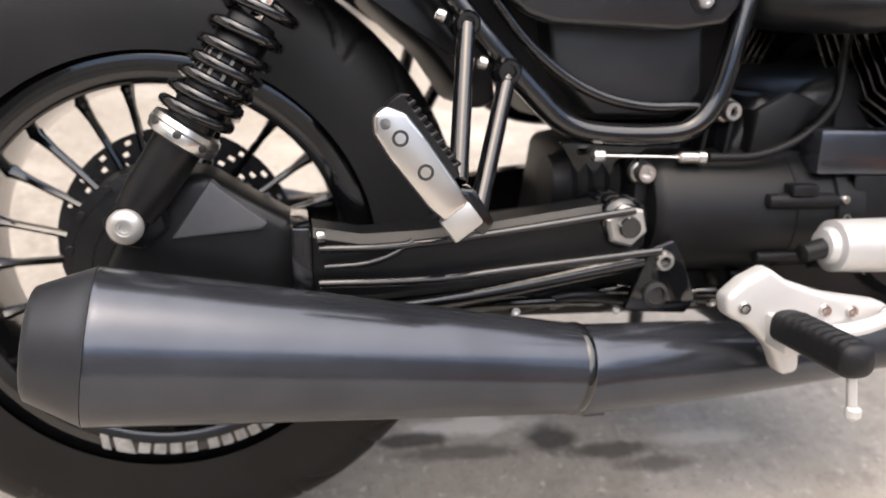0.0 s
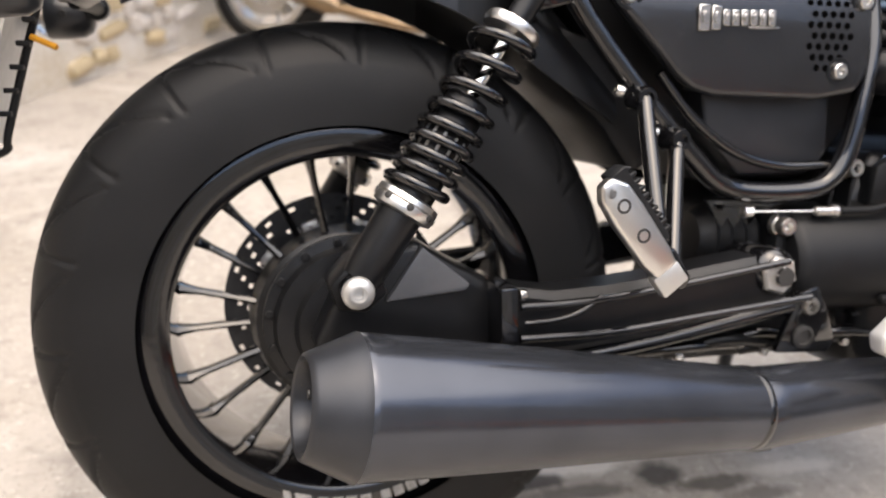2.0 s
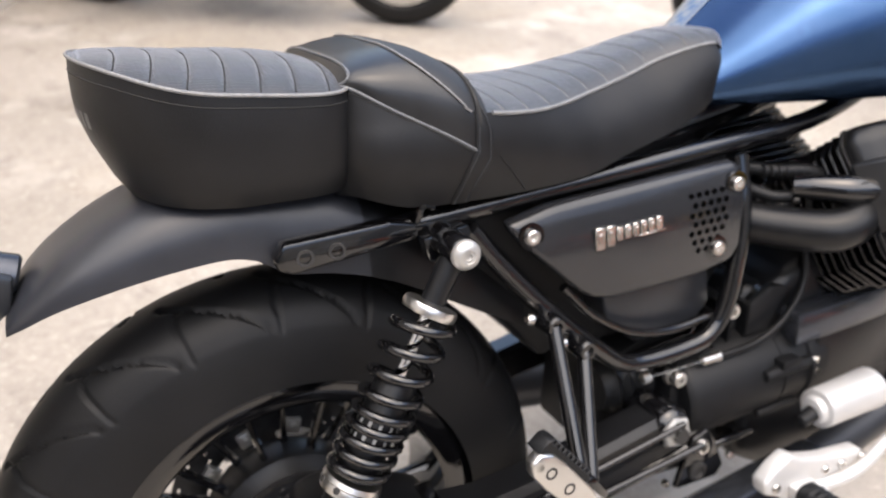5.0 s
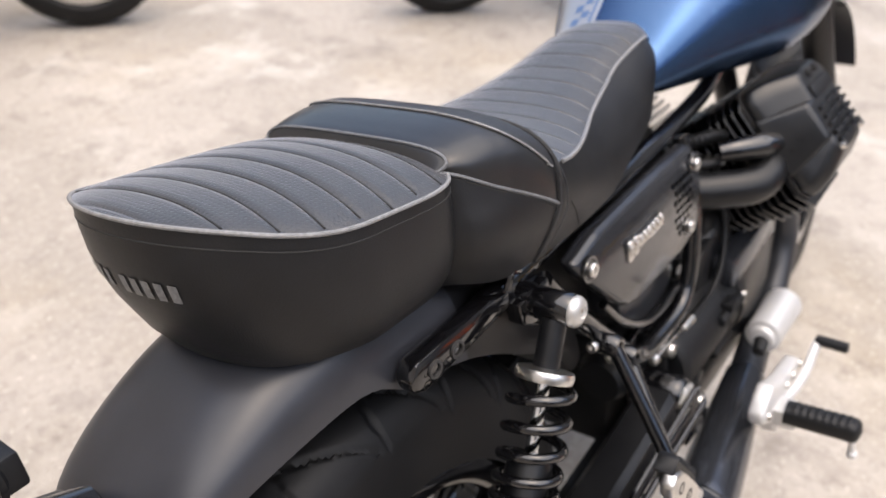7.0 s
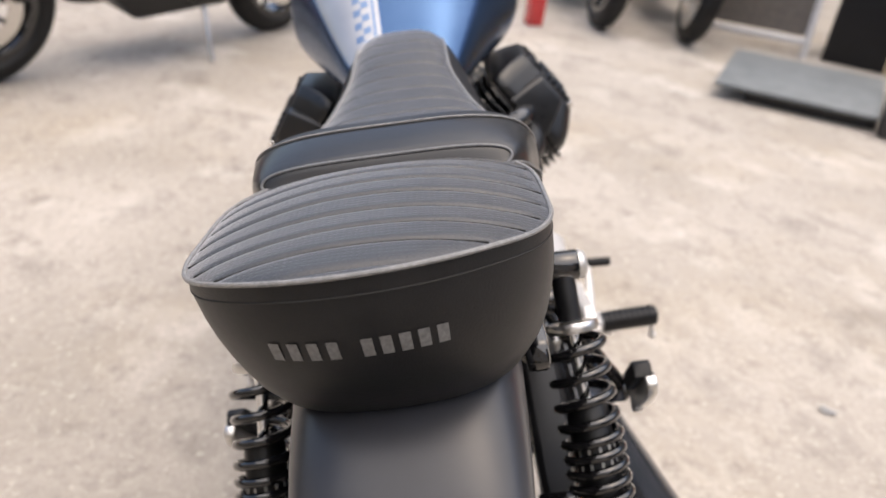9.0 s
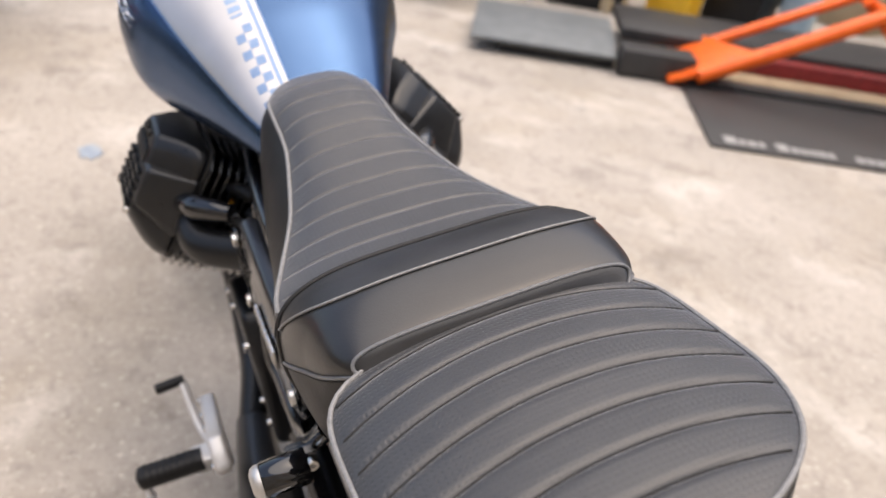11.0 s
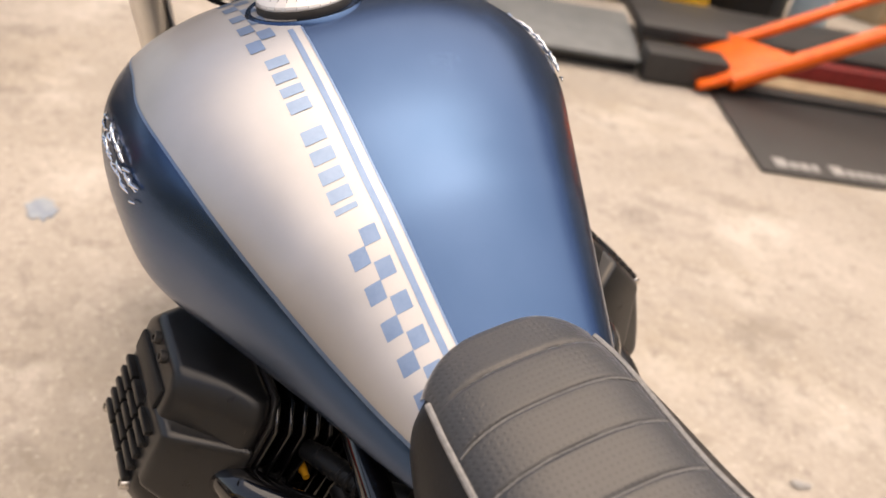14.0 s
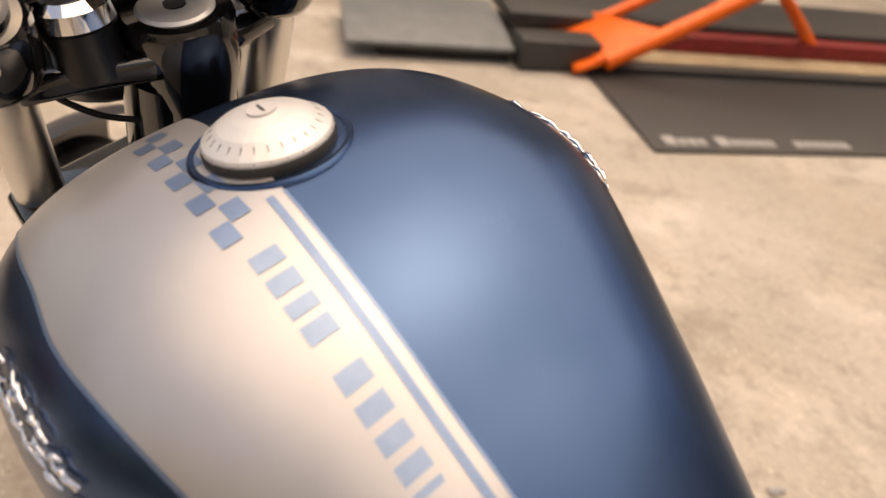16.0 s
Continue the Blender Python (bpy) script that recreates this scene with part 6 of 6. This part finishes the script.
        for k in range(6):
            part("fin", slab([(0.74, 0.46 + 0.024 * k), (0.98, 0.50 + 0.024 * k), (0.98, 0.506 + 0.024 * k), (0.74, 0.466 + 0.024 * k)], "y", *sorted((s * 0.1, s * 0.185)), 0.002, 1), SATIN, engine)
    part("header", tube([(0.98, -0.12, 0.50), (1.06, -0.15, 0.40), (1.02, -0.17, 0.24), (0.8, -0.19, 0.20), (0.45, -0.20, 0.24)], 0.024, 14, 6), pipe or SATIN, root)
    part("silencer", lathe((0.45, -0.20, 0.24), (-0.2, -0.22, 0.42), [(0, 0.03), (0.05, 0.048), (0.42, 0.055), (0.46, 0.045), (0.46, 0.0)], 28), pipe or MUFFLER, root)
    part("radiator", box((wb - 0.42, -0.15, 0.45), (wb - 0.38, 0.15, 0.72), 0.01), MATTE, root)
    rows = []
    for x, w, z0, z1 in ((0.42, 0.10, 0.74, 0.80), (0.55, 0.14, 0.74, 0.90), (0.72, 0.165, 0.73, 0.97), (0.88, 0.16, 0.74, 0.97), (0.99, 0.11, 0.78, 0.92), (1.02, 0.05, 0.80, 0.88)):
        rows.append([(x, w * math.copysign(abs(math.cos(q)) ** 0.7, math.cos(q)), z0 + (z1 - z0) * (0.5 + 0.5 * math.copysign(abs(math.sin(q)) ** 0.7, math.sin(q)))) for q in [k / 24 * math.tau for k in range(24)]])
    part("fuel_tank", grid(rows, close_v=True, caps=True), paint, root)
    part("seat", beam([(-0.28, 0.86, 0.90), (-0.05, 0.80, 0.88), (0.2, 0.76, 0.83), (0.46, 0.75, 0.82)], -0.12, 0.12), LEATHER, root)
    part("tail", beam([(-0.34, 0.82, 0.87), (-0.1, 0.74, 0.82), (0.2, 0.68, 0.77)], -0.10, 0.10), paint, root)
    part("frame", tube([(wb - 0.30, 0, 0.86), (0.9, 0.0, 0.72), (0.5, 0.0, 0.70), (0.35, 0, 0.45)], 0.035, 14), SATIN, root)
    part("front_mudguard", grid([[(wb + 0.325 * math.cos(radians(30 + 110 * i / 12)), -0.07 + 0.14 * k / 6, 0.306 + (0.325 + 0.01 * math.sin(math.pi * k / 6)) * math.sin(radians(30 + 110 * i / 12))) for k in range(7)] for i in range(13)]), paint, root)
    part("head_lamp", lathe((wb - 0.28, 0, 0.86), (2, 0, 0.86), [(0, 0.05), (0.03, 0.085), (0.10, 0.095), (0.11, 0.08), (0.11, 0)], 28), MATTE, root)
    if sport:
        for s in (-1, 1):
            part("fairing", slab([(wb - 0.10, 0.72), (wb - 0.22, 0.90), (wb - 0.45, 0.86), (0.72, 0.62), (0.60, 0.36), (0.80, 0.26), (wb - 0.36, 0.40), (wb - 0.22, 0.60)], "y", *sorted((s * 0.19, s * 0.215)), 0.012, 3), paint, root)
        part("nose", lathe((wb - 0.34, 0, 0.86), (2, 0, 0.78), [(0, 0.20), (0.1, 0.18), (0.22, 0.11), (0.27, 0.03)], 28), paint, root)
    part("stand", tube([(0.55, 0.12, 0.28), (0.58, 0.2, 0.14), (0.6, 0.26, 0.03)], 0.012, 10), STEEL, root)
    part("number_board", box((-0.40, -0.09, 0.55), (-0.385, 0.09, 0.68), 0.003), MATTE, root)
    return root


parked_bike("parked_motorcycle", (1.22, 2.58), (0.07, 3.28), DARK_STEEL, "black naked motorcycle with bronze exhaust pipes", rim=ALLOY, fork=YELLOW, pipe=surface("bronzed exhaust", (0.22, 0.15, 0.09), (0.34, 0.25, 0.16), (0.25, 0.4), metal=0.9, scale=20))
parked_bike("parked_motorcycle", (2.37, 1.74), (3.55, 0.86), DARK_STEEL, "black motorcycle with green tape on a wheel", rim=GLOSS)
parked_bike("parked_motorcycle", (3.30, 3.95), (4.30, 2.95), RED, "red sports motorcycle with dark rims", rim=GLOSS, sport=True)
parked_bike("parked_motorcycle", (1.92, 3.3), (0.85, 4.15), DARK_STEEL, "black motorcycle parked behind the others", rim=GLOSS)
parked_bike("parked_motorcycle", (4.00, 4.15), (5.10, 3.25), RED, "second red sports motorcycle with black wheels", rim=GLOSS, sport=True)
parked_bike("parked_motorcycle", (4.42, -1.05), (5.82, -1.0), DARK_STEEL, "black motorcycle facing the yard", rim=GLOSS)
parked_bike("parked_motorcycle", (4.28, -1.58), (5.68, -1.75), DARK_STEEL, "black motorcycle with bright wheels facing the yard", rim=ALLOY)

# green tape on the near rim of the black machine
tape = part("rim_tape", moved(lathe((0, -0.056, 0), (0, 1, 0), [(0, 0.200), (0.0, 0.212), (0.003, 0.212), (0.003, 0.200), (0, 0.200)], 48, caps=False), Matrix.Translation((0, 0, 0))), GREEN)
tape.matrix_world = Matrix.Translation((2.37, 1.74, 0)) @ Matrix.Rotation(math.atan2(1.74 - 0.86, 2.37 - 3.55), 4, "Z") @ Matrix.Rotation(radians(-7), 4, "X") @ Matrix.Translation((0, 0, 0.306))
tagged(tape, "thin green tape ring on a wheel rim", "rim tape")

# low work lift: grey ramp, black wing with a pale printed line, red frame
U = Vector((-0.425, -0.905, 0))
V = Vector((0.87, -0.49, 0))


def uv(o, u, v, z):
    return Vector((*o, 0)) + U * u + V * v + Vector((0, 0, z))


def plank(o, u0, u1, v0, v1, z0, z1, thick, mat, parent, name, label=""):
    """A plate on the lift whose height runs from z0 at v0 to z1 at v1."""
    rows = []
    for dz in (0, thick):
        rows.append([uv(o, u0, v0, z0 + dz), uv(o, u1, v0, z0 + dz), uv(o, u1, v1, z1 + dz), uv(o, u0, v1, z1 + dz)])
    bm = grid(rows, close_v=True, caps=True)
    bmesh.ops.recalc_face_normals(bm, faces=bm.faces)
    bmesh.ops.bevel(bm, geom=list(bm.edges), offset=0.004, segments=2, affect="EDGES", profile=0.5)
    return part(name, bm, mat, parent, label)


DARK_RED = surface("dull red paint", (0.16, 0.012, 0.012), (0.26, 0.02, 0.02), (0.4, 0.6), scale=20)
lift = new("work_lift")
lift.location = (0, 0, 0)
tagged(lift, "low black motorcycle work lift with a grey ramp", "work lift")
OA = (1.965, -1.95)
plank(OA, 0.0, 3.2, 0.0, 0.78, 0.002, 0.010, 0.012, DARK_STEEL, lift, "wing", "black steel wing plate")
plank(OA, 0.02, 3.2, 0.60, 0.70, 0.0125, 0.0135, 0.004, GREY_STEEL, lift, "wing_strip", "dull grey steel strip")
plank(OA, 0.0, 3.2, 0.80, 0.88, 0.0, 0.0, 0.045, DARK_STEEL, lift, "edge_rail")
plank(OA, 0.12, 3.2, 0.885, 1.055, 0.0, 0.0, 0.05, surface("worn cardboard", (0.28, 0.21, 0.13), (0.4, 0.31, 0.2), (0.7, 0.85), scale=10), lift, "cardboard_strip")
plank(OA, 0.15, 3.2, 1.06, 1.16, 0.0, 0.0, 0.13, DARK_RED, lift, "red_beam", "red painted lift beam")
plank(OA, -0.30, 3.2, 1.16, 1.75, 0.10, 0.10, 0.06, DARK_STEEL, lift, "deck")
plank(OA, -0.33, 0.05, 0.80, 0.98, 0.01, 0.01, 0.13, DARK_STEEL, lift, "hinge_block")
plank(OA, -1.10, -0.34, 0.86, 1.45, 0.06, 0.11, 0.02, GREY_STEEL, lift, "ramp", "grey steel ramp plate")
plank(OA, -0.95, -0.34, 0.92, 1.40, 0.0, 0.0, 0.07, DARK_STEEL, lift, "ramp_base")
k = 0.07
for n_, w in enumerate((0.055, 0.03, 0.04, 0.03, 0.0, 0.055, 0.035, 0.03, 0.03, 0.035, 0.03, 0.0, 0.0, 0.04, 0.035, 0.035, 0.04, 0.03, 0.04)):
    if w:
        plank(OA, k, k + w, 0.045, 0.105 if n_ not in (0, 5) else 0.125, 0.0135, 0.0140, 0.003, WHITE, lift, "printed_bar")
    k += (w or 0.035) + 0.009
# orange tubular stand on the lift
stand = new("orange_stand")
stand.location = (0, 0, 0)
tagged(stand, "bright orange tubular steel stand on the lift", "stand")


def opt(u, v, z):
    return uv(OA, u, v, z)


def slab_between(pts, thick):
    """A plate on four corners."""
    up_ = Vector((0, 0, thick))
    bm = grid([pts, [p + up_ for p in pts]], close_v=True, caps=True)
    bmesh.ops.recalc_face_normals(bm, faces=bm.faces)
    bmesh.ops.bevel(bm, geom=list(bm.edges), offset=0.006, segments=2, affect="EDGES", profile=0.5)
    return bm


part("lower_tube", tube([opt(0.06, 0.76, 0.075), opt(0.45, 0.80, 0.26), opt(0.85, 0.84, 0.46), opt(1.5, 0.92, 0.78)], 0.040, 20, 4), ORANGE, stand)
part("upper_tube", tube([opt(0.04, 1.22, 0.06), opt(0.40, 1.24, 0.24), opt(0.9, 1.32, 0.47), opt(1.5, 1.45, 0.72)], 0.030, 16, 4), ORANGE, stand)
part("foot_plate", slab_between([opt(0.0, 0.74, 0.05), opt(-0.02, 1.24, 0.05), opt(0.16, 1.26, 0.13), opt(0.30, 0.80, 0.20)], 0.035), ORANGE, stand)
part("fork_lug", slab_between([opt(-0.08, 0.74, 0.02), opt(-0.08, 0.90, 0.02), opt(0.05, 0.90, 0.07), opt(0.05, 0.74, 0.07)], 0.03), ORANGE, stand)
part("far_lug", slab_between([opt(-0.10, 1.10, 0.02), opt(-0.10, 1.26, 0.02), opt(0.05, 1.26, 0.07), opt(0.05, 1.10, 0.07)], 0.03), ORANGE, stand)
part("brace", tube([opt(0.85, 1.00, 0.52), opt(1.15, 1.05, 0.30), opt(1.40, 1.10, 0.10)], 0.030, 14, 4), ORANGE, stand)
part("cross_tube", rod(opt(0.9, 0.85, 0.50), opt(0.95, 1.31, 0.48), 0.022, 14), ORANGE, stand)


# clutter beyond the lift
def crate(name, at, size, mat, label, cat, turn=25):
    c = part(name, moved(box((-size[0] / 2, -size[1] / 2, 0), (size[0] / 2, size[1] / 2, size[2]), 0.012), pose(at[0], at[1], 0, 0, 0, turn)), mat)
    tagged(c, label, cat)
    part("lid", moved(box((-size[0] / 2 - 0.008, -size[1] / 2 - 0.008, size[2] - 0.03), (size[0] / 2 + 0.008, size[1] / 2 + 0.008, size[2] + 0.006), 0.006), pose(0, 0, 0)), mat, c).matrix_world = pose(at[0], at[1], 0, 0, 0, turn)
    return c


crate("yellow_box", (3.98, -3.32), (0.30, 0.25, 0.42), YELLOW, "yellow plastic box on the floor", "box")
crate("wooden_box", (4.15, -2.80), (0.34, 0.25, 0.36), STONE, "worn brown wooden box", "box")
crate("dark_bin", (3.86, -3.80), (0.40, 0.35, 0.55), MATTE, "square black plastic waste bin", "bin")
crate("blue_canister", (3.62, -4.10), (0.22, 0.16, 0.36), surface("pale blue plastic", (0.3, 0.42, 0.48), (0.4, 0.52, 0.58), (0.3, 0.5), scale=20), "pale blue plastic canister", "canister")
# plain box that stands in for an unidentified red piece
crate("red_box", (4.30, -0.62), (0.10, 0.10, 0.30), RED, "small upright red box on the floor", "canister", 15)
crate("tool_chest", (4.7, -4.9), (0.7, 0.4, 0.6), DARK_STEEL, "black steel tool chest", "tool chest", -20)
crate("cardboard_box", (3.9, -5.0), (0.5, 0.4, 0.4), surface("brown cardboard", (0.33, 0.24, 0.14), (0.45, 0.34, 0.21), (0.7, 0.85), scale=8), "plain brown cardboard box", "box", 10)
tr = new("metal_trestle")
tr.location = (4.35, -2.2, 0)
tagged(tr, "pale grey tubular trestle with a dark mesh panel", "trestle")
for p, q in (((0.25, 0.45, 0.0), (0.25, 0.45, 0.8)), ((-0.18, -0.1, 0.0), (-0.1, -0.12, 0.8)), ((0.25, 0.45, 0.06), (-0.17, -0.1, 0.10)), ((0.25, 0.45, 0.78), (-0.10, -0.12, 0.78))):
    part("tube", rod(p, q, 0.022, 14), GREY_PAINT, tr)
part("panel", grid([[(0.25, 0.45, 0.10), (-0.15, -0.1, 0.13), (-0.11, -0.11, 0.76), (0.25, 0.45, 0.76)], [(0.26, 0.44, 0.10), (-0.14, -0.11, 0.13), (-0.10, -0.12, 0.76), (0.26, 0.44, 0.76)]], close_v=True, caps=True), surface("dull mesh", (0.1, 0.09, 0.08), (0.16, 0.14, 0.12), (0.6, 0.8), scale=40), tr)
# small things lying on the floor
def leaf(at, size, turn, mat, name, label, cat):
    """A curled scrap on the floor."""
    rows = []
    for i in range(9):
        u = -1 + 2 * i / 8
        w = math.sqrt(max(0.02, 1 - u * u)) * (0.8 + 0.2 * math.sin(5 * u))
        rows.append([(u * size, v * w * size * 0.6, 0.004 + 0.25 * size * (u * u * 0.5 + v * v * 0.4)) for v in (-1, -0.5, 0, 0.5, 1)])
    bm = grid(rows)
    bmesh.ops.solidify(bm, geom=list(bm.faces), thickness=0.0012)
    ob = part(name, bm, mat)
    ob.matrix_world = pose(at[0], at[1], 0, 0, 0, turn)
    tagged(ob, label, cat)


leaf((-0.46, 0.72), 0.018, 20, AMBER, "fallen_leaf", "small dry yellow leaf on the concrete", "leaf")
leaf((0.82, -0.85), 0.022, 60, GREY_PAINT, "paper_scrap", "small torn white paper scrap on the floor", "paper")
BLUE_SPOT = surface("spilt pale blue paint", (0.20, 0.26, 0.34), (0.34, 0.38, 0.42), (0.6, 0.8), scale=30)
spot = part("paint_spot", slab([(0.05 * math.cos(k / 18 * math.tau) * (1 + 0.25 * math.sin(3 * k)), 0.035 * math.sin(k / 18 * math.tau) * (1 + 0.2 * math.cos(2 * k))) for k in range(18)], "z", 0.0005, 0.004, 0.001, 1), BLUE_SPOT)
spot.location = (2.13, 0.43, 0)
tagged(spot, "dried pale blue paint spot on the concrete", "paint spot")
crate("black_cabinet", (4.25, -2.75), (0.5, 0.45, 0.9), MATTE, "tall black plastic storage cabinet", "cabinet", 60)
